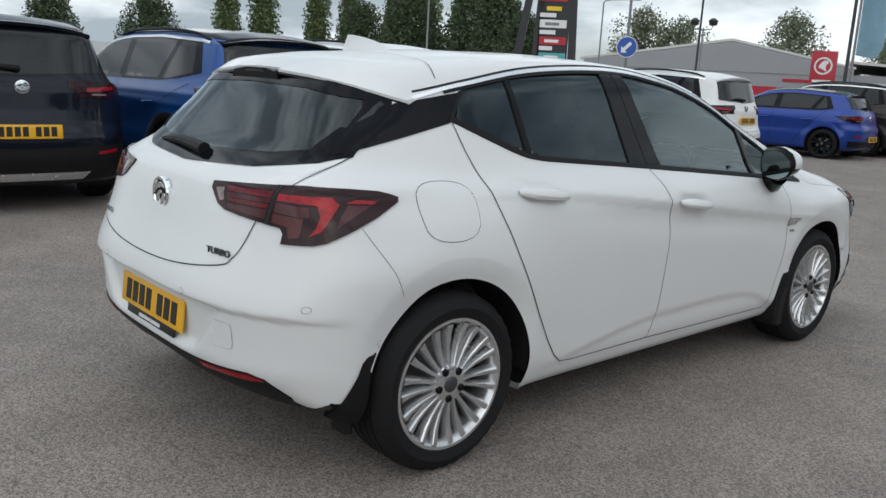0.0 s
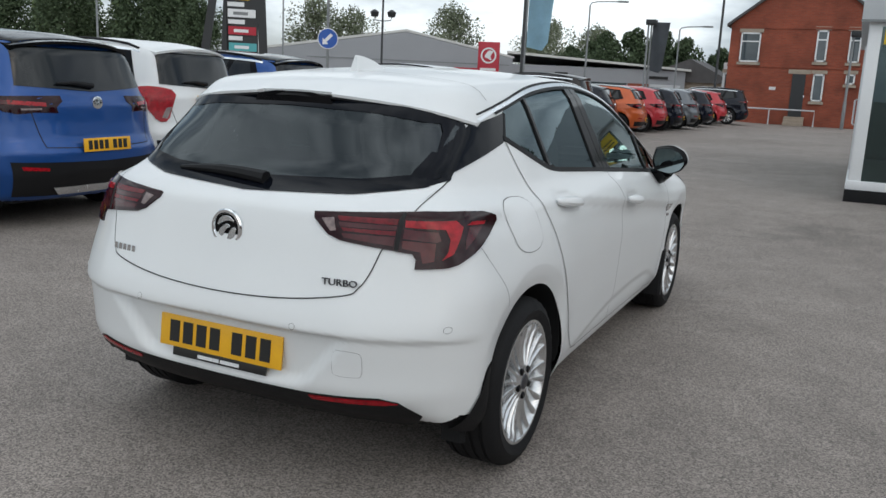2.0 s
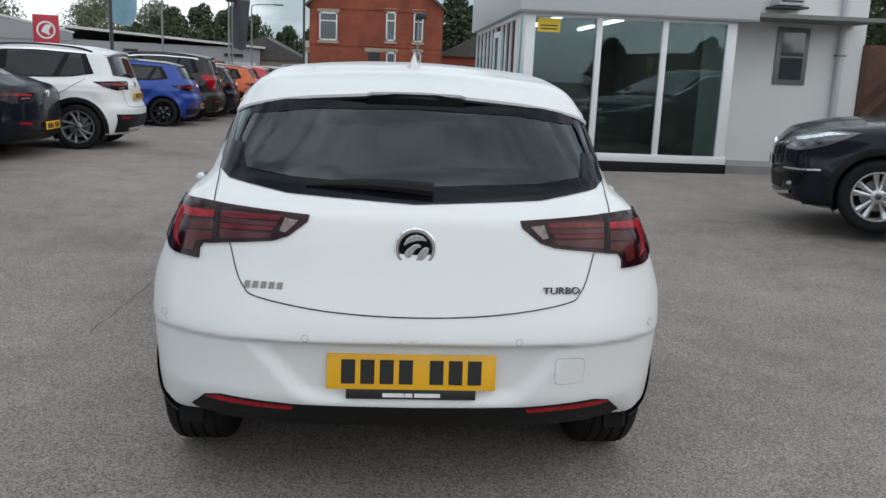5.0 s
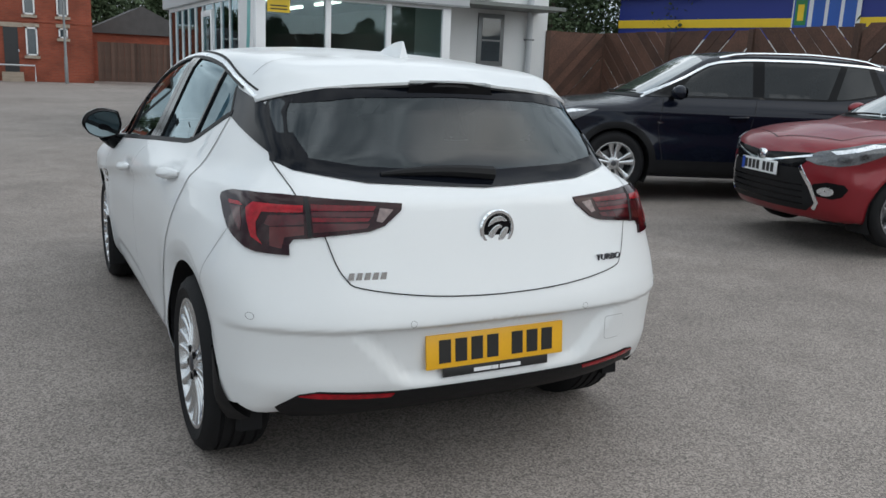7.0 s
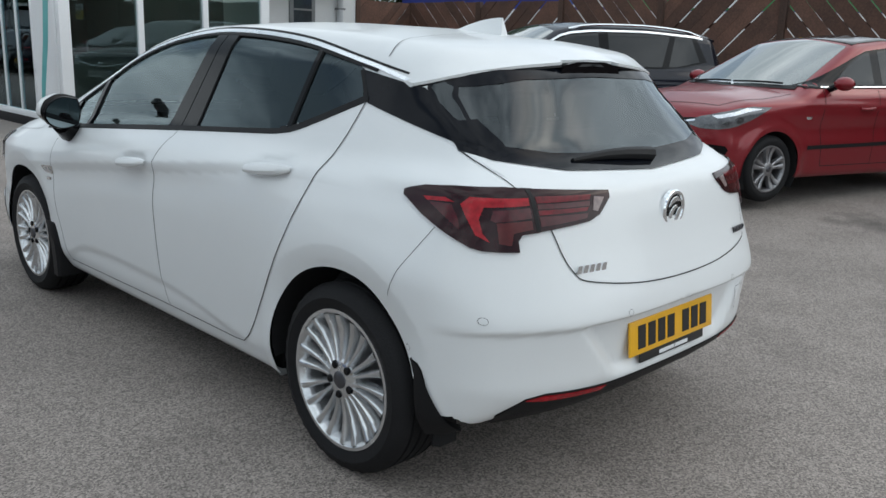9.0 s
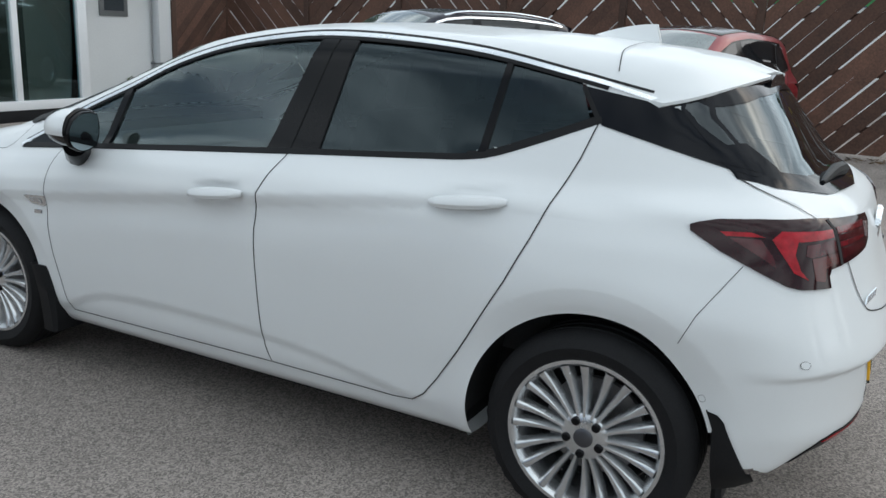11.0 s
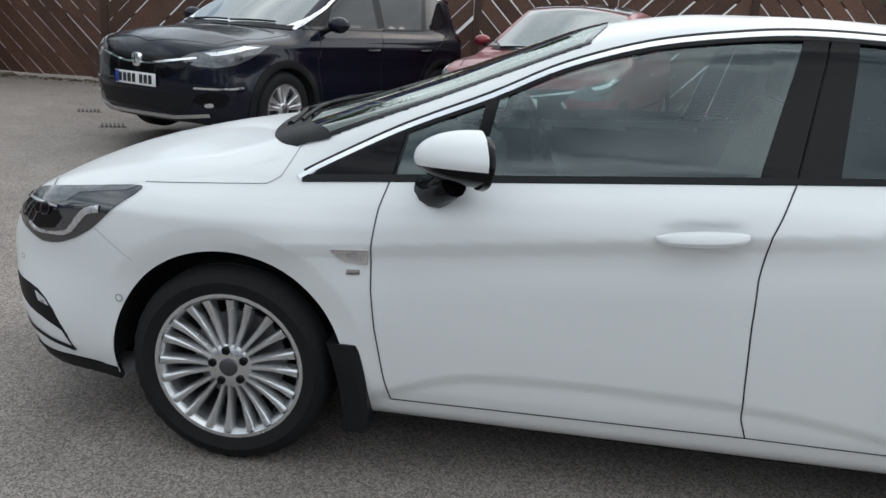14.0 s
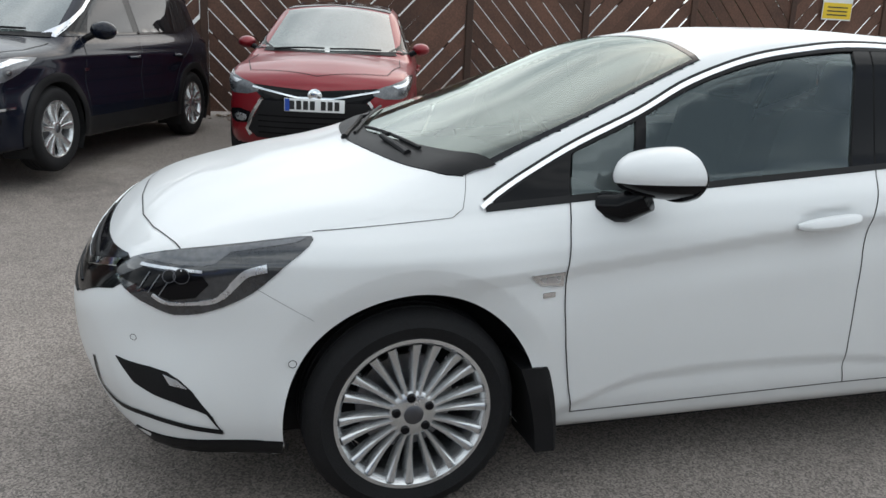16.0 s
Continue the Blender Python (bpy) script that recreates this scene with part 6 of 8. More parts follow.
        for c, z in ((y1 - 0.24, hz - 0.085), (y1 - 0.37, hz - 0.055)):
            ring = [(c + 0.042 * math.cos(a), z + 0.028 * math.sin(a)) for a in np.linspace(0, 2 * math.pi, 14, endpoint=False)]
            un = patch(hl, ring, "x", dark_alloy, hb, "lamp_unit", s, 0.009, 0.04, 0.004, "dark metal lamp unit")
            ring = [(c + 0.026 * math.cos(a), z + 0.018 * math.sin(a)) for a in np.linspace(0, 2 * math.pi, 12, endpoint=False)]
            patch(hl, ring, "x", head_dark, un, "projector", s, 0.011, 0.04, 0.004, "dark projector")
        if suv:
            ribbon(hl, [(y1 - 0.42, 0.555), (y1 - 0.22, 0.545), (y1 - 0.10, 0.54)], "x", 0.016, chrome, ob, "bumper_strip", s, 0.008, step=0.05, thick=0.01, label="bright bumper strip")
        fg = [(y1 - 0.30, 0.50), (y1 - 0.12, 0.52), (y1 - 0.10, 0.40), (y1 - 0.24, 0.38)]
        fb = patch(hl, rounded(fg, 1), "x", gloss_black, ob, "fog_lamp_bay", s, 0.005, 0.05, 0.008, "black fog lamp bay")
        ring = [(y1 - 0.17 + (0.02 if suv else 0.035) * math.cos(a), (0.40 if suv else 0.44) + (0.02 if suv else 0.035) * math.sin(a)) for a in np.linspace(0, 2 * math.pi, 14, endpoint=False)]
        patch(hl, ring, "x", head_silver, fb, "fog_lamp", s, 0.010, 0.04, 0.005, "round silver fog lamp")
    gp = [(-(hw - 0.26), hz - 0.05), (0, hz - 0.09), (hw - 0.26, hz - 0.05), (hw - 0.42, hz - 0.20), (0.35, hz - 0.26), (-0.35, hz - 0.26), (-(hw - 0.42), hz - 0.20)]
    gr = patch(hl, gp, "n", gloss_black, ob, "grille", 1, 0.004, 0.08, 0.01, "black grille")
    ribbon(hl, [(-(hw - 0.30), hz - 0.075), (-0.15, hz - 0.15), (0.15, hz - 0.15), (hw - 0.30, hz - 0.075)], "n", 0.014, chrome, gr, "grille_bar", 1, 0.012, step=0.05, thick=0.01)
    pn = Vector(hl.project([(0, hz - 0.13)], "n")[0])
    part("nose_badge", lathe_bm([(0.0005, -0.01), (0.062, -0.01), (0.062, 0.012), (0.05, 0.018), (0.0005, 0.014)], 28, pose(0, pn.y, hz - 0.13, 0, 0, 90)), chrome, gr, "round chrome badge")
    lg = [(-(hw - 0.30), 0.47), (hw - 0.30, 0.47), (hw - 0.38, 0.33), (-(hw - 0.38), 0.33)]
    patch(hl, lg, "n", satin_black, ob, "lower_grille", 1, 0.005, 0.08, 0.01, "black lower grille")
    if wide_grille:
        wg = patch(hl, [(-0.46, 0.60), (0.46, 0.60), (0.60, 0.34), (0.52, 0.27), (-0.52, 0.27), (-0.60, 0.34)], "n", satin_black, ob, "wide_grille", 1, 0.008, 0.07, 0.01, "wide black lower grille")
        for s in (1, -1):
            ribbon(hl, [(s * 0.46, 0.62), (s * 0.56, 0.47), (s * 0.61, 0.34), (s * 0.58, 0.29)], "n", 0.024, chrome, wg, "chrome_bracket", 1, 0.014, step=0.04, thick=0.01, label="chrome edge bracket")
        for z in (0.32, 0.37, 0.42, 0.47):
            ribbon(hl, [(-0.5, z), (0.5, z)], "n", 0.012, gloss_black, wg, "grille_slat", 1, 0.011, step=0.08)
    if suv:
        ribbon(hl, [(-(hw - 0.2), 0.315), (-0.4, 0.275), (0.4, 0.275), (hw - 0.2, 0.315)], "n", 0.026, alloy, ob, "skid_plate", 1, 0.014, step=0.06, thick=0.01, label="silver skid plate")
    pz = 0.575
    pp = Vector(hl.project([(0, pz)], "n")[0])
    plate(ob, pose(0, pp.y + 0.012, pz, 0, 0, 180), 0.52, 0.111, plate_white, euro=True)
    for hy, _ in hubs:
        for s in (1, -1):
            put_wheel(wheel, ob, s * (hw - 0.125), hy, radius, 17)
            bm = bmesh.new()
            rows = []
            for a in np.linspace(math.radians(-30), math.radians(210), 18):
                rows.append([bm.verts.new((s * x, hy + r * math.cos(a), radius + r * math.sin(a))) for x, r in ((hw - 0.02, ar + 0.002), (hw - 0.28, ar + 0.01), (hw - 0.28, 0.08))])
            for r0, r1 in zip(rows, rows[1:]):
                for j in range(2):
                    bm.faces.new((r0[j], r0[j + 1], r1[j + 1], r1[j]))
            bmesh.ops.recalc_face_normals(bm, faces=bm.faces[:])
            part("wheel_housing", bm, liner_black, ob)
    part("underside", box_bm(-(hw - 0.2), hw - 0.2, y0 + 0.3, y1 - 0.3, floor - 0.02, floor + 0.04, 0.01), liner_black, ob)
    return ob


SILVER_WHEEL = wheel_meshes(0.345, 0.222, 0.215, 10, alloy, twin=0.10, spoke_w=0.034, hub=0.06, bolts=False)
DARK_WHEEL = wheel_meshes(0.350, 0.240, 0.22, 10, steel, twin=0.08, spoke_w=0.026, hub=0.06, fan=0.25, bolts=False)
SMALL_WHEEL = wheel_meshes(0.298, 0.200, 0.19, 10, steel, twin=0.12, spoke_w=0.028, hub=0.055, bolts=False)
BLACK_WHEEL = wheel_meshes(0.310, 0.212, 0.20, 10, gloss_black, twin=0.10, spoke_w=0.03, hub=0.055, bolts=False)


def ease(a, b, x):
    t = min(1.0, max(0.0, (x - a) / (b - a)))
    return t * t * (3 - 2 * t)


def lie(x, y=0.0):
    """The ground's height: it rises a little towards the row of cars, the fence and the showroom."""
    return 0.06 * ease(-2.0, -4.5, x) + 0.13 * ease(2.4, 8.0, x) * ease(16.0, 11.0, y) + 0.10 * ease(5.0, 8.8, y) * ease(24.0, 15.0, y) * ease(-3.2, -0.5, x) * ease(8.0, 3.0, x)


def facing(x, y, deg):
    """Stands a car with its rear axle's middle at x, y; 0 degrees looks along +y, 90 along -x."""
    return pose(x, y, lie(x, y), 0, 0, deg)


SUV = dict(wheel=SILVER_WHEEL, clad=satin_black)
MINI_SUV = dict(length=4.275, base=2.555, nose_over=0.91, width=1.78, height=1.65, waist=1.06, hood=1.09, rake=0.34, clad=satin_black, wheel=DARK_WHEEL, lamp="tall")
SMALL = dict(length=4.06, base=2.538, nose_over=0.82, width=1.765, height=1.435, waist=0.96, hood=0.97, rake=0.42, suv=False, radius=0.310, floor=0.19)
# the two cars beside the fence
vehicle("suv_car", "black SUV with silver alloy wheels and a white number plate", black_paint, facing(7.23, 3.95, 66), group="cars beside the fence", rails="bright", **SUV)
vehicle("hatchback_car", "dark red metallic small hatchback with a black roof", red_paint, facing(7.50, 1.25, 74), length=3.95, base=2.51, nose_over=0.79, width=1.695, height=1.51, waist=0.99, hood=1.0, rake=0.30, suv=False, radius=0.293, floor=0.19, wheel=SMALL_WHEEL, roof=gloss_black, group="cars beside the fence", screen_run=0.95, wide_grille=True)
# the long row, tails towards the lane
ROW = "row of cars parked tail outwards"
vehicle("suv_car", "black SUV with a yellow rear number plate", navy_paint, facing(-5.15, 0.10, 90), group=ROW, **SUV)
vehicle("suv_car", "bright blue SUV with a black roof and dark alloy wheels", blue_paint, facing(-4.77, 2.34, 93), group=ROW, roof=gloss_black, wheel=DARK_WHEEL, radius=0.35, clad=satin_black)
vehicle("suv_car", "white compact SUV with tall red tail lamps", white_paint, facing(-5.63, 4.78, 93), group=ROW, **MINI_SUV)
vehicle("suv_car", "blue SUV with a black roof and black cladding", blue_paint, facing(-5.85, 7.13, 94), group=ROW, roof=gloss_black, wheel=DARK_WHEEL, radius=0.35, clad=satin_black)
vehicle("saloon_car", "dark grey-blue saloon with bright window trim", navy_paint, facing(-5.95, 9.05, 92), length=4.9, base=2.83, nose_over=0.95, width=1.86, height=1.45, waist=0.97, hood=0.98, suv=False, radius=0.335, wheel=SILVER_WHEEL, back="saloon", group=ROW, detail=0.8)
vehicle("suv_car", "white small SUV with slim red tail lamps", white_paint, facing(-4.89, 10.95, 93), group=ROW, tag_z=0.82, length=4.21, base=2.60, nose_over=0.85, width=1.765, height=1.60, waist=1.04, hood=1.05, rake=0.34, wheel=DARK_WHEEL, clad=satin_black, detail=0.7)
far = dict(group=ROW, detail=0.6, seen=(-1, 1))
vehicle("hatchback_car", "royal blue small hatchback with black wheels", deepblue_paint, facing(-5.08, 16.5, 95), roof=gloss_black, wheel=BLACK_WHEEL, **SMALL, **far)
vehicle("suv_car", "dark brown compact SUV with tall red lamps", brown_paint, facing(-5.05, 18.5, 95), **MINI_SUV, **far)
vehicle("hatchback_car", "black small hatchback with a yellow plate", black_paint, facing(-4.91, 20.55, 96), wheel=BLACK_WHEEL, **SMALL, **far)
vehicle("hatchback_car", "orange small hatchback with a black roof", orange_paint, facing(-4.52, 22.4, 96), roof=gloss_black, wheel=BLACK_WHEEL, **SMALL, **far)
vehicle("hatchback_car", "bright red hatchback with silver wheels", brightred_paint, facing(-4.35, 24.6, 96), wheel=SMALL_WHEEL, **SMALL, **far)
vehicle("hatchback_car", "black hatchback with dark windows", black_paint, facing(-4.18, 26.6, 96), wheel=BLACK_WHEEL, **SMALL, **far)
vehicle("hatchback_car", "grey metallic hatchback with dark windows", grey_paint, facing(-3.98, 28.5, 96), wheel=SMALL_WHEEL, **SMALL, **far)
vehicle("hatchback_car", "black hatchback with a yellow rear plate", black_paint, facing(-3.92, 31.4, 96), wheel=BLACK_WHEEL, **SMALL, **far)
vehicle("hatchback_car", "red small hatchback near the brick house", brightred_paint, facing(-3.82, 34.4, 96), wheel=SMALL_WHEEL, **SMALL, **far)
vehicle("suv_car", "black SUV near the brick house", black_paint, facing(-3.42, 37.0, 96), wheel=SILVER_WHEEL, **far)
# two cars behind the showroom
vehicle("suv_car", "white small SUV parked behind the showroom", white_paint, facing(8.75, 37.2, 90), group="cars behind the showroom", length=4.21, base=2.60, nose_over=0.85, width=1.765, height=1.60, waist=1.04, hood=1.05, rake=0.34, wheel=DARK_WHEEL, clad=satin_black, detail=0.6)
vehicle("hatchback_car", "dark hatchback parked behind the showroom", navy_paint, facing(9.1, 34.6, 90), wheel=SMALL_WHEEL, **SMALL, group="cars behind the showroom", detail=0.6)


# ---- ground ----
def asphalt():
    m, nt, p = nodes_of("asphalt")
    co = nt.nodes.new("ShaderNodeTexCoord")
    def tex(kind, **v):
        n = add(nt, kind, **v)
        nt.links.new(co.outputs["Object"], n.inputs["Vector"])
        return n
    big = tex("ShaderNodeTexNoise", Scale=0.35, Detail=4.0, Roughness=0.6)
    mid = tex("ShaderNodeTexNoise", Scale=2.2, Detail=6.0, Roughness=0.65)
    grit = tex("ShaderNodeTexNoise", Scale=70.0, Detail=5.0, Roughness=0.8)
    stones = tex("ShaderNodeTexVoronoi", Scale=170.0)
    fine = tex("ShaderNodeTexNoise", Scale=260.0, Detail=2.0)
    r1 = nt.nodes.new("ShaderNodeValToRGB")
    e = r1.color_ramp.elements
    e[0].position, e[0].color = 0.3, (0.158, 0.138, 0.126, 1)
    e[1].position, e[1].color = 0.72, (0.308, 0.270, 0.247, 1)
    mx = nt.nodes.new("ShaderNodeMix")
    mx.data_type, mx.inputs["Factor"].default_value = "FLOAT", 0.5
    nt.links.new(big.outputs["Fac"], mx.inputs[2])
    nt.links.new(mid.outputs["Fac"], mx.inputs[3])
    nt.links.new(mx.outputs[0], r1.inputs["Fac"])
    r2 = nt.nodes.new("ShaderNodeValToRGB")
    e = r2.color_ramp.elements
    e[0].position, e[0].color = 0.22, (0.48, 0.48, 0.48, 1)
    e[1].position, e[1].color = 0.80, (1.58, 1.57, 1.54, 1)
    sep = nt.nodes.new("ShaderNodeSeparateColor")
    nt.links.new(stones.outputs["Color"], sep.inputs["Color"])
    blend = nt.nodes.new("ShaderNodeMix")
    blend.data_type, blend.inputs["Factor"].default_value = "FLOAT", 0.6
    nt.links.new(grit.outputs["Fac"], blend.inputs[2])
    nt.links.new(sep.outputs[0], blend.inputs[3])
    nt.links.new(blend.outputs[0], r2.inputs["Fac"])
    mul = nt.nodes.new("ShaderNodeMix")
    mul.data_type, mul.blend_type = "RGBA", "MULTIPLY"
    mul.inputs["Factor"].default_value = 1.0
    nt.links.new(r1.outputs["Color"], mul.inputs[6])
    nt.links.new(r2.outputs["Color"], mul.inputs[7])
    last = mul.outputs[2]
    wob = tex("ShaderNodeTexNoise", Scale=5.0, Detail=4.0)
    for x, y, r, dark in ((5.0, 0.3, 0.42, 0.45), (2.9, -1.6, 0.30, 0.72), (-2.2, 3.6, 0.5, 0.75), (1.7, 6.3, 0.8, 0.75), (-3.4, 10.2, 0.9, 0.78), (0.4, 13.5, 1.3, 0.82), (4.2, 4.1, 0.5, 0.7), (-1.0, -3.2, 0.6, 0.8)):
        dist = nt.nodes.new("ShaderNodeVectorMath")
        dist.operation, dist.inputs[1].default_value = "DISTANCE", (x, y, 0)
        nt.links.new(co.outputs["Object"], dist.inputs[0])
        edge = nt.nodes.new("ShaderNodeMath")
        edge.operation, edge.inputs[1].default_value = "MULTIPLY_ADD", r * 2.2
        nt.links.new(wob.outputs["Fac"], edge.inputs[0])
        nt.links.new(dist.outputs["Value"], edge.inputs[2])
        rng_ = nt.nodes.new("ShaderNodeMapRange")
        for k, v in (("From Min", r * 1.2), ("From Max", r * 2.2), ("To Min", dark), ("To Max", 1.0)):
            rng_.inputs[k].default_value = v
        nt.links.new(edge.outputs[0], rng_.inputs["Value"])
        m2 = nt.nodes.new("ShaderNodeMix")
        m2.data_type, m2.blend_type, m2.inputs["Factor"].default_value = "RGBA", "MULTIPLY", 1.0
        nt.links.new(last, m2.inputs[6])
        nt.links.new(rng_.outputs["Result"], m2.inputs[7])
        last = m2.outputs[2]
    nt.links.new(last, p.inputs["Base Color"])
    p.inputs["Roughness"].default_value = 0.85
    bp = add(nt, "ShaderNodeBump", Strength=0.5, Distance=0.004)
    nt.links.new(fine.outputs["Fac"], bp.inputs["Height"])
    nt.links.new(bp.outputs["Normal"], p.inputs["Normal"])
    return m


asphalt_mat = asphalt()
xs = [-600, -200, -80, -30] + [-12 + 0.25 * i for i in range(97)] + [30, 80, 200, 600]
ys = [-600, -200, -60, -20, 0] + [4 + 0.5 * i for i in range(45)] + [60, 200, 600]
verts = [(x, y, lie(x, y)) for y in ys for x in xs]
nx = len(xs)
faces = [(j * nx + i, j * nx + i + 1, (j + 1) * nx + i + 1, (j + 1) * nx + i) for j in range(len(ys) - 1) for i in range(nx - 1)]
me = bpy.data.meshes.new("ground")
me.from_pydata(verts, [], faces)
tagged(mesh_part("ground", me, asphalt_mat, None, "worn grey asphalt of a car park", smooth=False), category="ground", kind="structure")


# a thin tar joint that runs along the lane
rj = random.Random(9)
bm = bmesh.new()
prev = None
for i in range(46):
    t = i / 45
    x, y = -1.63 + 0.10 * t + rj.uniform(-0.010, 0.010), 1.2 + 4.2 * t
    w = rj.uniform(0.003, 0.007)
    row = [bm.verts.new((x - w, y, 0.0012)), bm.verts.new((x + w, y, 0.0012))]
    if prev:
        bm.faces.new((prev[0], prev[1], row[1], row[0]))
    prev = row
tagged(part("asphalt_crack", bm, mat("tar", (0.115, 0.10, 0.085), rough=0.8, vary=0.3), None, "thin dark crack in the asphalt", smooth=False), category="crack", kind="structure")


# ---- surfaces of the place ----
def brick_mat(name, a, b, mortar, scale=1.0, wide=0.225, tall=0.075):
    m, nt, p = nodes_of(name)
    co = nt.nodes.new("ShaderNodeTexCoord")
    mp = nt.nodes.new("ShaderNodeMapping")
    mp.inputs["Rotation"].default_value = (radians(90), 0, 0)
    br = add(nt, "ShaderNodeTexBrick", Color1=(*a, 1), Color2=(*b, 1), Mortar=(*mortar, 1), Scale=1.0)
    br.inputs["Brick Width"].default_value, br.inputs["Row Height"].default_value, br.inputs["Mortar Size"].default_value = wide, tall, 0.008
    nz = add(nt, "ShaderNodeTexNoise", Scale=0.9, Detail=6.0)
    nt.links.new(co.outputs["Object"], nz.inputs["Vector"])
    nt.links.new(co.outputs["Object"], mp.inputs["Vector"])
    nt.links.new(mp.outputs["Vector"], br.inputs["Vector"])
    hs = nt.nodes.new("ShaderNodeHueSaturation")
    mr = nt.nodes.new("ShaderNodeMapRange")
    mr.inputs["From Min"].default_value, mr.inputs["From Max"].default_value = 0.3, 0.7
    mr.inputs["To Min"].default_value, mr.inputs["To Max"].default_value = 0.7, 1.25
    nt.links.new(nz.outputs["Fac"], mr.inputs["Value"])
    nt.links.new(mr.outputs["Result"], hs.inputs["Value"])
    nt.links.new(br.outputs["Color"], hs.inputs["Color"])
    nt.links.new(hs.outputs["Color"], p.inputs["Base Color"])
    p.inputs["Roughness"].default_value = 0.85
    bp = add(nt, "ShaderNodeBump", Strength=0.5, Distance=0.01)
    nt.links.new(br.outputs["Fac"], bp.inputs["Height"])
    bp.invert = True
    nt.links.new(bp.outputs["Normal"], p.inputs["Normal"])
    return m


def timber(name, colour, island=True):
    m = mat(name, colour, rough=0.8, vary=0.45, scale=3.0, fine=40.0, bump=0.5, island=island)
    return m


red_brick = brick_mat("red_brick", (0.30, 0.070, 0.035), (0.24, 0.052, 0.028), (0.22, 0.09, 0.06))
render_white = mat("render_white", (0.72, 0.73, 0.73), rough=0.8, vary=0.07, scale=1.2, fine=50, bump=0.15)
frame_white = mat("frame_white", (0.74, 0.75, 0.76), rough=0.35, vary=0.04, scale=2.0)
fascia_grey = mat("fascia_grey", (0.52, 0.54, 0.56), rough=0.5, vary=0.06, scale=1.0)
clad_grey = mat("clad_grey", (0.30, 0.31, 0.33), rough=0.55, vary=0.08, scale=0.4)
roof_pale = mat("roof_pale", (0.58, 0.58, 0.56), rough=0.6, vary=0.1, scale=0.6)
slate = mat("slate", (0.075, 0.07, 0.07), rough=0.7, vary=0.3, scale=3.0, bump=0.3)
kerb_stone = mat("kerb_stone", (0.19, 0.16, 0.13), rough=0.9, vary=0.35, scale=3.0, bump=0.3)
stone_buff = mat("stone_buff", (0.36, 0.30, 0.24), rough=0.8, vary=0.2, scale=4.0)
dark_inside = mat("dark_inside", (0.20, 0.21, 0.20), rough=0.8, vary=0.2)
floor_inside = mat("floor_inside", (0.24, 0.24, 0.23), rough=0.4, vary=0.15)
pole_grey = mat("pole_grey", (0.22, 0.23, 0.235), rough=0.5, metal=0.5, vary=0.15)
pole_black = mat("pole_black", (0.02, 0.022, 0.024), rough=0.5, vary=0.15)
fence_wood = timber("fence_wood", (0.10, 0.050, 0.034))
post_wood = timber("post_wood", (0.06, 0.032, 0.022))
far_wood = timber("far_wood", (0.09, 0.052, 0.038))
window_far = mat("window_far", (0.05, 0.065, 0.075), rough=0.05, vary=0.4, scale=2.0, coat=1.0)
door_dark = mat("door_dark", (0.025, 0.027, 0.03), rough=0.45, vary=0.1)
ats_blue = mat("ats_blue", (0.012, 0.028, 0.22), rough=0.45, vary=0.08, scale=0.8)
sign_green = mat("sign_green", (0.03, 0.20, 0.06), rough=0.45, vary=0.08)
flag_blue = mat("flag_blue", (0.34, 0.52, 0.62), rough=0.7, vary=0.25, scale=1.5)
flag_grey = mat("flag_grey", (0.10, 0.11, 0.125), rough=0.7, vary=0.3, scale=1.5)
decal_teal = mat("decal_teal", (0.10, 0.40, 0.40), rough=0.3, vary=0.1)
paper_white = mat("paper_white", (0.7, 0.7, 0.68), rough=0.7, vary=0.06)
bark = mat("bark", (0.07, 0.055, 0.04), rough=0.9, vary=0.3, scale=8, bump=0.5)
iron = mat("iron", (0.045, 0.042, 0.04), rough=0.6, metal=0.5, vary=0.3, scale=20)
tube_glow = mat("tube_glow", (0.8, 0.8, 0.8), rough=0.5)
tube_glow.node_tree.nodes["Principled BSDF"].inputs["Emission Color"].default_value = (0.9, 1.0, 0.95, 1)
tube_glow.node_tree.nodes["Principled BSDF"].inputs["Emission Strength"].default_value = 4.0


def leaf_mat(name, colour):
    m, nt, p = nodes_of(name)
    g = nt.nodes.new("ShaderNodeNewGeometry")
    rp = nt.nodes.new("ShaderNodeValToRGB")
    e = rp.color_ramp.elements
    e[0].color, e[1].color = (*[c * 0.7 for c in colour], 1), (*[c * 1.35 for c in colour], 1)
    nt.links.new(g.outputs["Random Per Island"], rp.inputs["Fac"])
    nt.links.new(rp.outputs["Color"], p.inputs["Base Color"])
    p.inputs["Roughness"].default_value = 0.7
    p.inputs["Specular IOR Level"].default_value = 0.2
    return m


# green and grey leaves are paled: the far trees' haze is put into their colour
leaf_green = leaf_mat("leaf_green", (0.105, 0.14, 0.06))
leaf_dark = leaf_mat("leaf_dark", (0.062, 0.088, 0.046))
leaf_grey = leaf_mat("leaf_grey", (0.15, 0.17, 0.11))


def block(name, parent, material, x0, x1, y0, y1, z0, z1, bevel=0.0, label="", m=None):
    return part(name, box_bm(x0, x1, y0, y1, z0, z1, bevel, m), material, parent, label, smooth=bool(bevel))


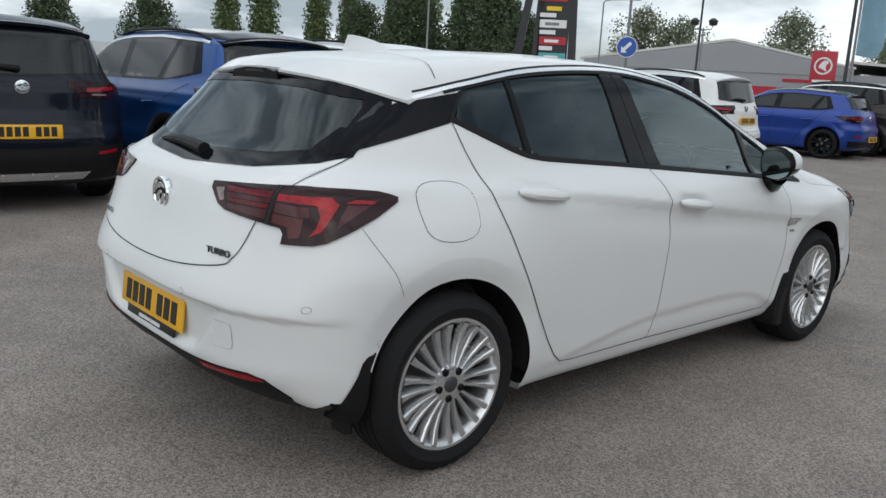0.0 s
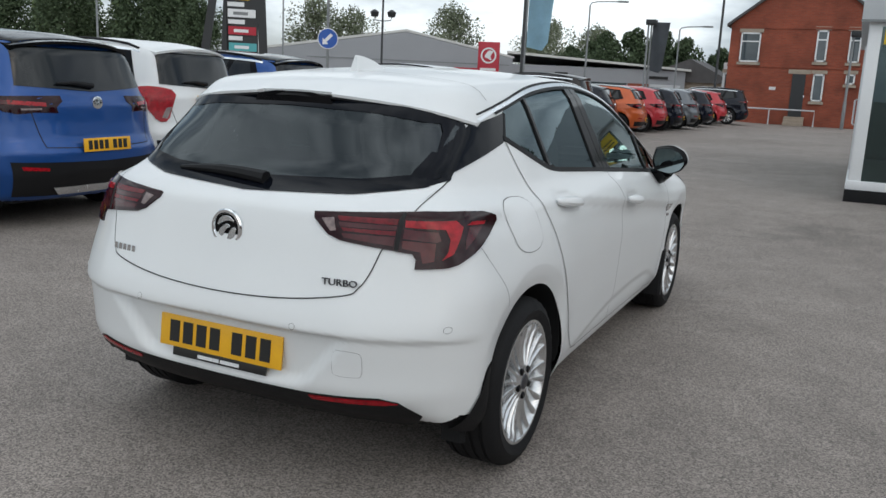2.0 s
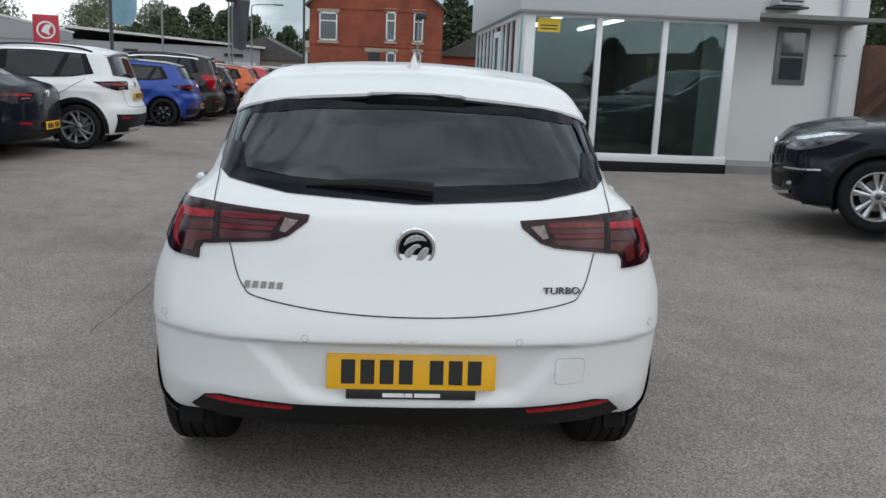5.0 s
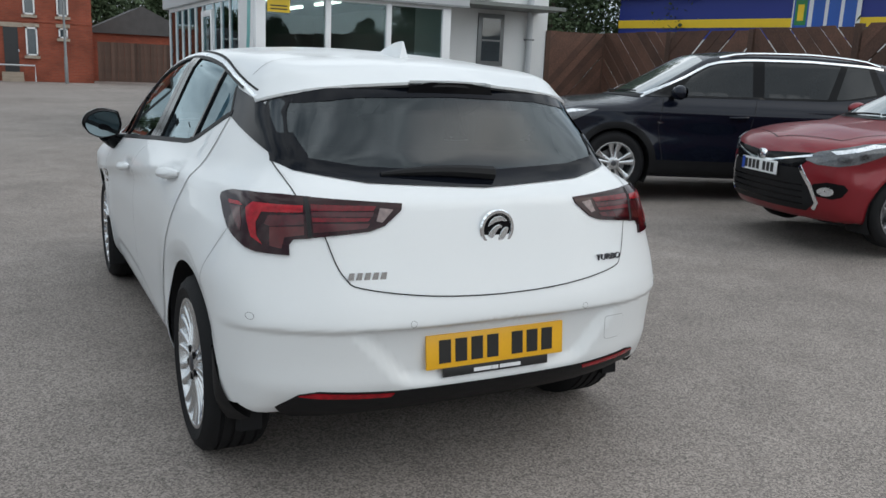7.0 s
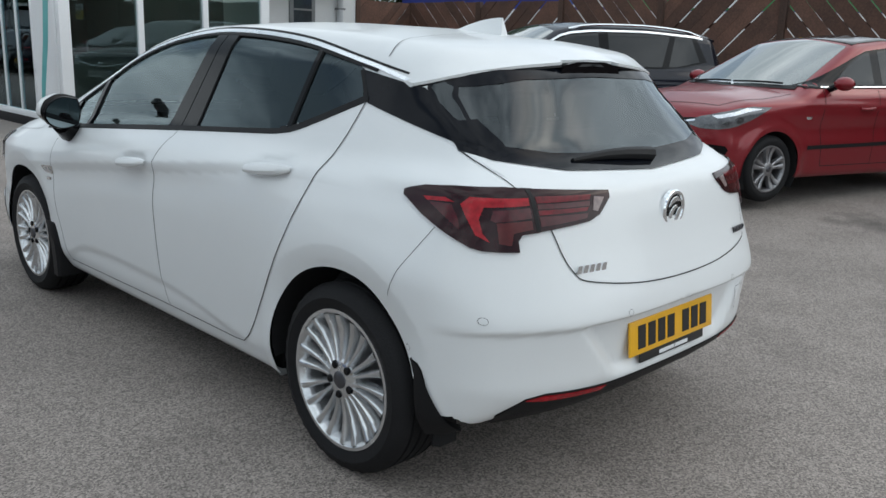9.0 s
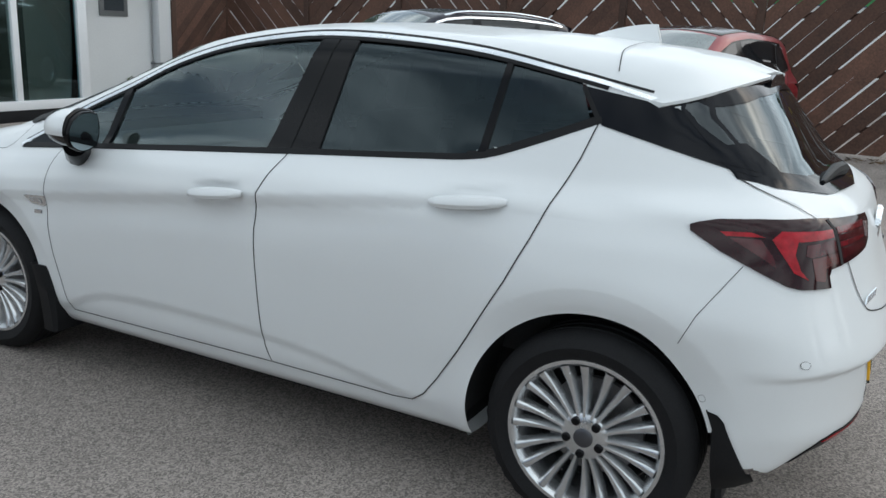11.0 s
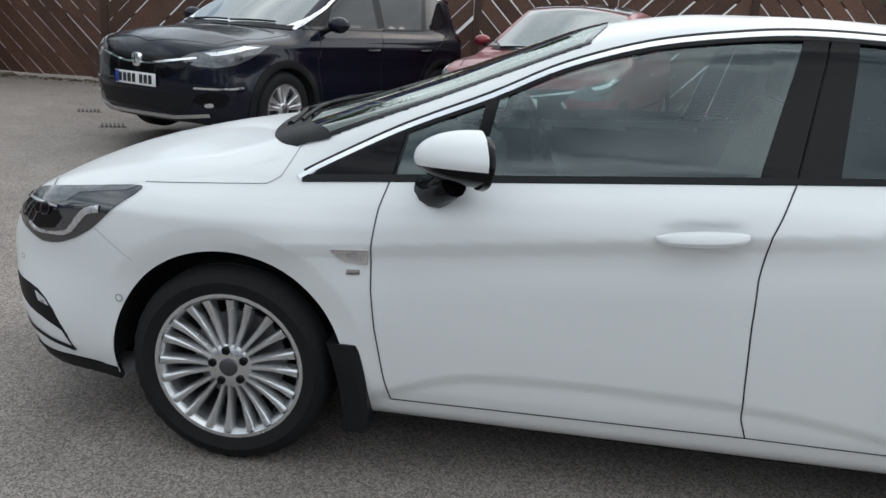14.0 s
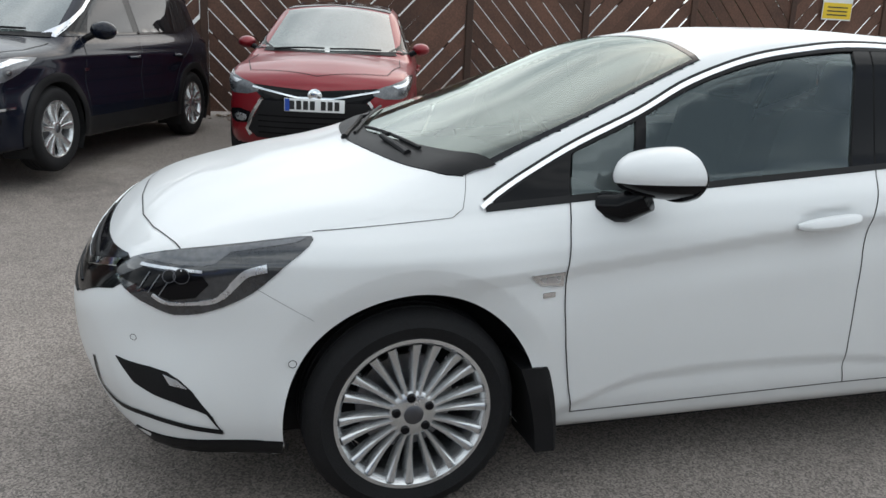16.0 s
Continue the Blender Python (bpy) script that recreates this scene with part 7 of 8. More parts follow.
# ---- the white showroom: a glazed bay that stands proud of a rendered wall ----
shop = thing("showroom_building", "white rendered showroom with tall windows and a grey roof fascia", "building")
FY, WY, BX, GZ = 9.13, 10.20, 1.83, 0.09
block("floor_slab", shop, floor_inside, BX + 0.06, 7.4, FY + 0.1, 16.0, GZ, 0.24)
block("plinth", shop, satin_black, BX - 0.03, 4.98, FY - 0.03, FY + 0.12, 0.0, 0.258, 0.004, "black base plinth")
block("plinth", shop, satin_black, BX - 0.03, BX + 0.09, FY + 0.13, 16.1, 0.0, 0.23, 0.004, "black base plinth")
block("wall_front", shop, render_white, 4.95, 7.50, WY, WY + 0.25, 0.0, 3.8, 0.0, "white rendered wall")
block("wall_side", shop, render_white, 7.28, 7.50, WY + 0.25, 16.1, 0.0, 3.8)
block("bay_return", shop, render_white, 4.85, 4.94, FY + 0.12, WY, 0.0, 2.42, 0.0, "white return of the bay")
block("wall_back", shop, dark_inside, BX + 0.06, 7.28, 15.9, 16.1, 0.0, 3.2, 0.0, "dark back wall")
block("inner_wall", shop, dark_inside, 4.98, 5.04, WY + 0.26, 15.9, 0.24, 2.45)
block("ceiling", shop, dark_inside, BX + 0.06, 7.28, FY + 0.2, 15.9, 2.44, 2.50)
for x in (2.6, 3.6):
    for y in (10.6, 12.6):
        block("strip_light", shop, tube_glow, x, x + 0.06, y, y + 1.2, 2.38, 2.43, 0.0, "ceiling strip light")
block("upper_storey", shop, render_white, 5.25, 7.50, WY + 0.26, 16.1, 2.62, 3.78)
cols = [BX, 2.87, 3.84, 4.80]
for i, x in enumerate(cols):
    w = 0.145 if i in (0, 3) else 0.085
    block("window_post", shop, frame_white, x, x + w, FY - 0.01, FY + 0.09, 0.36, 2.31, 0.006, "white window post")
block("window_sill", shop, frame_white, BX - 0.02, 4.96, FY - 0.035, FY + 0.10, 0.26, 0.372, 0.006, "white window sill")
block("window_head", shop, frame_white, BX, 4.95, FY - 0.005, FY + 0.09, 2.295, 2.36, 0.004, "white window head")
for a, b in zip(cols, cols[1:]):
    w = block("window_pane", shop, shop_glass, a + 0.05, b + 0.03, FY + 0.035, FY + 0.041, 0.36, 2.31)
    w.visible_shadow = False
# side wall of glass with its door
ysides = [FY + 0.10, 10.05, 10.63, 11.21, 11.79, 12.66, 13.29, 13.92, 14.55, 15.23, 15.95]
for i, y in enumerate(ysides):
    block("window_post", shop, frame_white, BX - 0.005, BX + 0.035, y, y + (0.13 if i == 0 else 0.045), 0.23, 2.36, 0.003, "white window post")
block("window_sill", shop, frame_white, BX - 0.03, BX + 0.07, FY + 0.12, 16.0, 0.232, 0.31, 0.004)
block("transom", shop, frame_white, BX - 0.01, BX + 0.036, FY + 0.24, 15.95, 2.30, 2.36)
for a, b in zip(ysides, ysides[1:]):
    if a == ysides[0]:
        dp = block("decal_panel", shop, frame_white, BX + 0.005, BX + 0.011, a + 0.13, b, 0.31, 2.30, 0.0, "white window panel with a teal swoosh")
        swoosh = [(0.05, 1.98), (0.30, 1.98), (0.34, 1.5), (0.48, 0.95), (0.68, 0.42), (0.78, 0.0), (0.66, 0.0), (0.48, 0.42), (0.24, 0.95), (0.10, 1.5)]
        part("swoosh", prism_bm([(a + 0.135 + u * 0.72, 0.312 + v) for u, v in swoosh], 0.003, Matrix(((0, 0, -1, BX + 0.0045), (1, 0, 0, 0), (0, 1, 0, 0), (0, 0, 0, 1)))), decal_teal, dp, "teal swoosh", smooth=False)
    else:
        w = block("window_pane", shop, shop_glass, BX + 0.015, BX + 0.021, a + 0.045, b, 0.31, 2.31)
        w.visible_shadow = False
block("door_stile", shop, frame_white, BX - 0.025, BX - 0.002, 11.84, 11.94, 0.3, 2.2, 0.004, "white door frame")
block("door_stile", shop, frame_white, BX - 0.025, BX - 0.002, 12.56, 12.66, 0.3, 2.2, 0.004, "white door frame")
block("door_rail", shop, frame_white, BX - 0.025, BX - 0.002, 11.94, 12.56, 2.1, 2.2, 0.004)
block("door_rail", shop, frame_white, BX - 0.025, BX - 0.002, 11.94, 12.56, 0.3, 0.44, 0.004)
part("door_handle", tube_bm([(BX - 0.03, 11.98, 1.0), (BX - 0.06, 11.98, 1.02), (BX - 0.06, 11.98, 1.38), (BX - 0.03, 11.98, 1.4)], 0.014, 8), frame_white, shop, "white pull handle")
# fascia overhang
block("fascia", shop, fascia_grey, BX - 0.10, 5.22, FY - 0.10, FY + 0.26, 2.365, 3.14, 0.01, "pale grey roof fascia")
block("fascia", shop, fascia_grey, BX - 0.10, BX + 0.25, FY + 0.264, 16.2, 2.365, 3.14, 0.01, "pale grey roof fascia")
block("bay_roof", shop, fascia_grey, BX + 0.26, 5.22, FY + 0.264, 16.1, 2.52, 2.60)
block("fascia_edge", shop, pole_grey, BX - 0.105, 5.225, FY - 0.11, FY - 0.08, 2.34, 2.37, 0.0, "dark lower edge of the fascia")
# small window, downpipe, cooling unit, notice
wn = block("small_window_frame", shop, pole_grey, 6.04, 6.57, WY - 0.03, WY + 0.02, 1.48, 2.37, 0.008, "grey window frame")
block("small_pane", wn, window_far, 6.12, 6.49, WY - 0.036, WY - 0.028, 1.56, 2.29)
block("glazing_bar", wn, pole_grey, 6.12, 6.49, WY - 0.042, WY - 0.037, 1.90, 1.93)
part("downpipe", tube_bm([(7.08, WY - 0.07, 3.8), (7.08, WY - 0.07, 0.62), (7.08, WY - 0.07, 0.50), (7.04, WY - 0.16, 0.41)], 0.055, 14), fascia_grey, shop, "grey downpipe")
for z in (0.75, 1.95, 2.9):
    block("pipe_clip", shop, pole_grey, 7.01, 7.15, WY - 0.13, WY, z, z + 0.03)
ac = block("cooling_unit", shop, fascia_grey, 5.86, 6.28, WY - 0.32, WY, 2.68, 3.05, 0.015, "grey cooling unit on a bracket")
block("bracket", ac, pole_black, 5.80, 6.34, WY - 0.34, WY, 2.635, 2.665)
for i in range(5):
    block("grille_bar", ac, pole_black, 5.90, 6.24, WY - 0.328, WY - 0.319, 2.73 + i * 0.06, 2.755 + i * 0.06)
block("yellow_notice", shop, sign_yellow, 2.01, 2.34, FY + 0.024, FY + 0.031, 2.08, 2.27, 0.0, "yellow notice behind the glass")
for i in range(2):
    block("notice_bar", shop, ink_black, 2.05, 2.30, FY + 0.019, FY + 0.0235, 2.115 + i * 0.045, 2.132 + i * 0.045)
tagged(part("white_box", box_bm(2.40, 2.80, FY + 0.2, FY + 0.5, 0.24, 0.56, 0.01), paper_white, None, "small white box behind the showroom window"), category="box")
dk = thing("reception_desk", "dark reception desk inside the showroom", "desk")
block("desk_top", dk, clad_grey, 3.0, 4.6, 12.2, 12.9, 1.02, 1.07, 0.005)
block("desk_front", dk, dark_inside, 3.05, 4.55, 12.25, 12.85, 0.24, 1.02)
tagged(part("kerb", box_bm(4.99, 8.8, WY - 0.30, WY - 0.05, 0.0, 0.17, 0.01), kerb_stone, None, "low concrete kerb along the wall"), category="kerb", kind="structure")

# ---- slanted-board fence: one panel beside the showroom, then a long run along the yard ----
P0, P1, P2 = Vector((7.53, WY + 0.02, 0.10)), Vector((8.85, WY + 0.05, 0.12)), Vector((8.72, -14.0, 0.12))
run_way = (P2 - P1).normalized()
PANEL, TALL = 1.83, 2.10
fence = tagged(new("fence"), "brown timber fence of slanted boards with gaps", "fence", kind="structure")


def clip_board(c, slope, wide, w, h):
    """The outline of a 45-degree board, centred at c along the foot line, within a panel w by h."""
    half = wide * 0.7071
    out = [(c - half, 0.0), (c + half, 0.0), (c + half + slope * h, h), (c - half + slope * h, h)]
    for limit, keep_less in ((0.0, False), (w, True)):
        res = []
        for i in range(len(out)):
            a, b = out[i - 1], out[i]
            ia, ib = (a[0] <= limit) if keep_less else (a[0] >= limit), (b[0] <= limit) if keep_less else (b[0] >= limit)
            if ia != ib:
                t = (limit - a[0]) / (b[0] - a[0])
                res.append((limit, a[1] + (b[1] - a[1]) * t))
            if ib:
                res.append(b)
        out = res
        if not out:
            break
    return out


def panel_boards(slope, wide, pitch, width):
    """The board meshes of one panel."""
    outs = []
    c = -TALL - 0.2
    while c < width + TALL + 0.2:
        poly = clip_board(c, slope, wide, width - 0.1, TALL - 0.1)
        if len(poly) >= 3:
            area = abs(sum(poly[i - 1][0] * poly[i][1] - poly[i][0] * poly[i - 1][1] for i in range(len(poly)))) / 2
            if area > 0.01:
                bm = prism_bm(poly, 0.018)
                me = bpy.data.meshes.new("board")
                bm.to_mesh(me)
                bm.free()
                me.materials.append(fence_wood)
                outs.append(me)
        c += pitch
    return outs


def shared(name, bm, material):
    me = bpy.data.meshes.new(name)
    bm.to_mesh(me)
    bm.free()
    me.materials.append(material)
    return me


fence_boards = {1: panel_boards(1, 0.174, 0.268, PANEL), -1: panel_boards(-1, 0.174, 0.266, PANEL)}
post_me = shared("fence_post", box_bm(-0.05, 0.05, -0.05, 0.05, 0, TALL - 0.045, 0.006), post_wood)
rail_me = shared("fence_rail", box_bm(0, PANEL, 0.0, 0.04, -0.04, 0.04), post_wood)
rng = random.Random(5)


def fence_panel(m, boards, rail, last=False):
    ob = new("fence_post", post_me)
    ob.parent, ob.matrix_basis = fence, m
    if last:
        return
    for z in (0.35, 1.0, 1.65):
        ob = new("fence_rail", rail)
        ob.parent, ob.matrix_basis = fence, m @ pose(0, 0.03, z)
    for me in boards:
        ob = new("board", me)
        ob.parent = fence
        ob.matrix_basis = m @ pose(0.05, rng.uniform(-0.004, 0.004), 0.06, 90, rng.uniform(-0.5, 0.5), 0)


short = (P1 - P0).length
fence_panel(Matrix.Translation(P0), panel_boards(1, 0.128, 0.183, short), shared("fence_rail", box_bm(0, short, 0.0, 0.04, -0.04, 0.04), post_wood))
run_turn = math.degrees(math.atan2(run_way.y, run_way.x))
count = int((P2 - P1).length / PANEL)
for i in range(count + 1):
    tall = 1 + 0.0085 * max(0, i * PANEL - 3)
    fence_panel(Matrix.Translation(P1 + run_way * (i * PANEL)) @ pose(0, 0, 0, 0, 0, run_turn) @ Matrix.Diagonal((1, 1, tall, 1)), fence_boards[1 if i % 2 else -1], rail_me, i == count)
# a yellow notice hangs on the fence
no = thing("warning_notice", "yellow and white warning notice on the fence", "sign", m=pose(8.74, -7.05, 0, 0, 0, 90))
block("notice_sheet", no, sign_white, -0.29, 0.29, 0.03, 0.04, 1.83, 2.30)
block("notice_panel", no, sign_yellow, -0.28, 0.28, 0.041, 0.044, 1.85, 2.10)
block("warning_mark", no, ink_black, -0.05, 0.05, 0.041, 0.043, 2.17, 2.25)
for i in range(3):
    block("notice_bar", no, ink_black, -0.2, 0.2, 0.045, 0.047, 1.90 + i * 0.06, 1.92 + i * 0.06)

# ---- blue workshop behind the fence ----
ws_ = thing("workshop_building", "blue-fronted workshop with a yellow stripe behind the fence", "building", m=pose(13.4, 15.5, 0, 0, 0, -74.3))
block("wall", ws_, render_white, 0, 26, 0.02, 0.4, 0.0, 2.38, 0, "pale lower wall")
block("wall_band", ws_, ats_blue, 0, 26, 0.0, 0.4, 2.385, 3.40, 0, "blue wall band")
block("yellow_stripe", ws_, sign_yellow, 0, 26, -0.02, -0.001, 2.66, 2.86, 0, "yellow stripe")
block("green_stripe", ws_, sign_green, 6.27, 26, -0.02, -0.001, 2.40, 2.64, 0, "green stripe")
block("roof_edge", ws_, fascia_grey, -0.3, 26.2, -0.25, 8, 3.41, 3.55, 0.01, "pale roof edge")
for o in (0.0, 2.55):
    sg = block("sign_panel", ws_, sign_white, o + 4.75, o + 6.25, -0.05, -0.022, 2.45, 3.40, 0.0, "white sign panel with plain blue shapes")
    block("emblem", sg, sign_blue, o + 4.78, o + 5.12, -0.056, -0.051, 2.50, 3.36, 0.0, "plain blue emblem field")
    block("emblem_patch", sg, sign_green, o + 4.82, o + 5.08, -0.060, -0.0565, 2.70, 3.25)
    block("emblem_patch", sg, sign_yellow, o + 4.88, o + 5.02, -0.064, -0.0605, 2.80, 3.15)
    for i in range(3):
        block("sign_shape", sg, sign_blue, o + 5.22 + i * 0.34, o + 5.48 + i * 0.34, -0.06, -0.051, 2.62, 3.25)
block("side_wall", ws_, ats_blue, -0.05, 0.0, 0.4, 8, 0, 3.5)

# ---- brick house ----
house = thing("brick_house", "two-storey red brick house with a gable and white windows", "house", m=pose(-0.17, 41.5, 0.0))
HX0, HX1, EAVE, APEX = -4.1, 2.75, 4.75, 7.4
mid = (HX0 + HX1) / 2
bm = prism_bm([(HX0, 0), (HX1, 0), (HX1, EAVE), (mid, APEX), (HX0, EAVE)], 9.0, pose(0, 9.0, 0, 90, 0, 0))
part("wall", bm, red_brick, house, "red brick gable wall", smooth=False)
for s, a, b in ((1, HX0 - 0.2, mid), (-1, HX1 + 0.2, mid)):
    za = EAVE - 0.14
    bm = prism_bm([(a, za), (b, APEX + 0.02), (b, APEX + 0.16), (a, za + 0.14)], 9.3, pose(0, 9.1, 0, 90, 0, 0))
    part("roof", bm, slate, house, "dark slate roof slope", smooth=False)
block("string_course", house, red_brick, HX0 - 0.02, HX1 + 0.02, -0.04, 0.0, 2.72, 2.84)
block("string_course", house, red_brick, HX0 - 0.02, HX1 + 0.02, -0.04, 0.0, 4.55, 4.65)


def far_window(parent, x0, x1, z0, z1, split=True, y=0.0):
    fr = block("window", parent, window_far, x0 + 0.04, x1 - 0.04, y - 0.03, y - 0.004, z0 + 0.04, z1 - 0.04, 0, "white-framed window")
    for a, b, c, d in ((x0, x0 + 0.07, z0, z1), (x1 - 0.07, x1, z0, z1), (x0, x1, z0, z0 + 0.07), (x0, x1, z1 - 0.07, z1)):
        block("frame", fr, frame_white, a, b, y - 0.06, y - 0.031, c, d)
    if split:
        h = z1 - (z1 - z0) * 0.30
        block("glazing_bar", fr, frame_white, x0, x1, y - 0.058, y - 0.031, h - 0.03, h + 0.03)
    block("sill", fr, stone_buff, x0 - 0.08, x1 + 0.08, y - 0.12, y - 0.001, z0 - 0.14, z0 - 0.01)
    block("lintel", fr, stone_buff, x0 - 0.1, x1 + 0.1, y - 0.02, y - 0.001, z1 + 0.01, z1 + 0.18)
    return fr


far_window(house, -3.6, -2.68, 2.95, 4.35)
far_window(house, -0.18, 0.32, 3.05, 4.5)
far_window(house, 1.24, 1.74, 3.05, 4.5)
far_window(house, -0.13, 0.37, 1.20, 2.48, False)
far_window(house, 1.28, 1.68, 2.05, 2.52, False)
dr = block("door", house, door_dark, -1.05, -0.45, -0.05, -0.004, 0.42, 2.45, 0.0, "dark door")
block("door_frame", dr, stone_buff, -1.25, -0.25, -0.03, -0.002, 2.46, 2.66)
block("door_handle", dr, chrome, -0.46, -0.42, -0.09, -0.051, 1.35, 1.45)
for i in range(3):
    block("door_step", house, stone_buff, -1.2, -0.3, -0.3 - 0.28 * (2 - i), -0.05, 0.14 * i, 0.14 * (i + 1))
bm = tube_bm([(-4.1, -1.0, 0.75), (0.0, -1.0, 0.75), (0.0, -1.0, 0.0)], 0.035, 8)
rl = thing("hand_rail", "pale metal barrier rail before the brick house", "railing", m=pose(0, 41.5, 0))
part("rail", bm, fascia_grey, rl)
part("rail_post", tube_bm([(-2.0, -1.0, 0.0), (-2.0, -1.0, 0.74)], 0.03, 8), fascia_grey, rl)
block("wall_plaque", house, sign_white, -2.05, -1.75, -0.02, -0.001, 1.65, 1.80)
bay = thing("house_annex", "white bay window at the brick house's corner", "house", m=pose(-4.55, 42.2, 0))
block("bay", bay, frame_white, 0, 0.42, 0, 1.6, 0, 2.9)
far_window(bay, 0.06, 0.38, 1.0, 2.4, False)
low = thing("low_house", "low brick outbuilding with a tiled roof", "house", m=pose(2.8, 46.0, 0))
block("wall", low, red_brick, 0, 5.5, 0, 5, 0, 2.6)
part("roof", prism_bm([(-0.3, 2.5), (2.7, 4.0), (5.8, 2.5)], 5.4, pose(0, 5.2, 0, 90, 0, 0)), slate, low, "dark tiled roof", smooth=False)

# boarded fence beside the house
ff = tagged(new("far_fence"), "weathered brown board fence beside the brick house", "fence", kind="structure")
fb_me = bpy.data.meshes.new("board")
bm = box_bm(0, 0.148, 0, 0.02, 0, 1.86)
bm.to_mesh(fb_me)
bm.free()
fb_me.materials.append(far_wood)
for i in range(58):
    ob = new("board", fb_me)
    ob.parent, ob.matrix_basis = ff, pose(2.76 + i * 0.152, 41.2 + 0.03 * (i % 2), 0.12)

# ---- the dealer's hall across the road ----
hall = thing("dealer_hall", "low grey metal-clad hall with a pale gabled roof", "building", m=pose(-27.15, 49.9, 0, 0, 0, 22))
prof = [(-10.0, 0), (7.5, 0), (7.5, 3.05), (0, 4.55), (-10.0, 3.0)]
part("gable_wall", prism_bm(prof, 0.3, pose(0, 0.3, 0, 90, 0, 0)), clad_grey, hall, "grey clad gable wall", smooth=False)
block("side_wall", hall, clad_grey, 7.2, 19.5, 0.31, 24, 0, 2.72)
part("roof", prism_bm([(-10.3, 2.98), (0, 4.58), (7.6, 3.06), (7.6, 3.2), (0, 4.74), (-10.3, 3.14)], 26, pose(0, 26.0, 0, 90, 0, 0)), roof_pale, hall, "pale metal roof", smooth=False)
part("roof", prism_bm([(7.1, 3.42), (19.8, 2.72), (19.8, 2.86), (7.1, 3.58)], 24, pose(0, 24.0, 0, 90, 0, 0)), roof_pale, hall, "pale metal roof", smooth=False)
block("wall_band", hall, pole_grey, -7, 7.3, -0.03, -0.001, 2.56, 2.62)
block("window_band", hall, window_far, 3.2, 6.4, -0.03, -0.001, 0.4, 1.7)
block("red_panel", hall, sign_red, 0.4, 3.1, -0.04, -0.001, 0.6, 1.75, 0.0, "red panel")
block("window_band", hall, window_far, 7.6, 15.5, 0.25, 0.305, 0.3, 1.75)
block("brick_pier", hall, red_brick, 15.6, 17.0, 0.2, 0.305, 0, 1.75)
block("shutter", hall, fascia_grey, 17.1, 19.2, 0.25, 0.305, 0, 1.75)
for x, w in ((-2.8, 1.8), (3.4, 2.3), (10.5, 0.9), (17.0, 1.3)):
    block("name_bar", hall, ink_black if x != 3.4 else sign_red, x, x + w, -0.05 if x < 7.4 else 0.22, -0.032 if x < 7.4 else 0.249, 2.12, 2.3, 0, "plain name bar")

totem2 = thing("sign_pylon", "red sign pylon with a plain pale ring", "sign", m=pose(-19.9, 47.8, 0, 0, 0, 18))
block("panel", totem2, sign_red, -0.68, 0.68, -0.2, 0.2, 0, 3.9, 0.02)
part("ring", lathe_bm([(0.40, 0), (0.50, 0), (0.50, 0.03), (0.40, 0.03)], 32, pose(0, -0.2, 3.05, 0, 0, -90), close=True), sign_white, totem2, "plain pale ring", smooth=False)
part("crest", prism_bm(rounded([(-0.3, -0.1), (0.0, 0.35), (0.35, 0.25), (0.1, 0.0), (0.25, -0.35), (-0.1, -0.15)], 1), 0.03, pose(0, -0.2, 3.05, 90, 0, 0)), sign_white, totem2, "plain pale crest shape", smooth=False)
block("name_bar", totem2, sign_white, -0.5, 0.5, -0.215, -0.201, 2.1, 2.25)

# striped pylon of shop names
py = thing("retail_pylon", "tall black pylon with rows of coloured name panels", "sign", m=pose(-23.9, 28.4, 0, 0, 0, 40) @ Matrix.Diagonal((0.76, 0.76, 0.85, 1)))
for a, b in ((-2.6, -1.2), (1.35, 1.05), (-1.05, -0.75)):
    part("leg", prism_bm([(a - 0.28, 0), (a + 0.28, 0), (b + 0.2, 8), (b - 0.2, 8)], 0.5, pose(0, 0.25, 0, 90, 0, 0)), pole_black, py, "black leaning leg", smooth=False)
names = [(1.2, sign_teal, 1.0), (1.75, sign_red, 1.0), (2.3, sign_white, 0.5), (2.65, sign_teal, 1.0), (3.2, sign_white, 0.5), (3.5, sign_red, 1.0), (4.05, sign_white, 0.6), (4.4, sign_white, 1.0), (4.95, sign_white, 0.6), (5.3, sign_yellow, 0.7), (5.8, sign_red, 1.0)]
for i, (z, mt, w) in enumerate(names):
    sh = -0.05 * i * 0.3
    h = 0.42 if w > 0.9 else 0.22
    pn = block("name_panel", py, mt, -0.72 + sh + (1.3 * (1 - w) if i % 2 else 0), -0.72 + sh + 1.62 * w + (1.3 * (1 - w) * 0.4 if i % 2 else 0), -0.32, -0.26, z, z + h, 0.0, "coloured name panel")
    if w > 0.9:
        block("name_bar", pn, sign_white if mt != sign_white else pole_grey, -0.4 + sh, 0.45 + sh, -0.33, -0.321, z + 0.12, z + 0.28)
block("backing", py, pole_black, -0.9, 0.95, -0.25, 0.2, 0.9, 7.5)

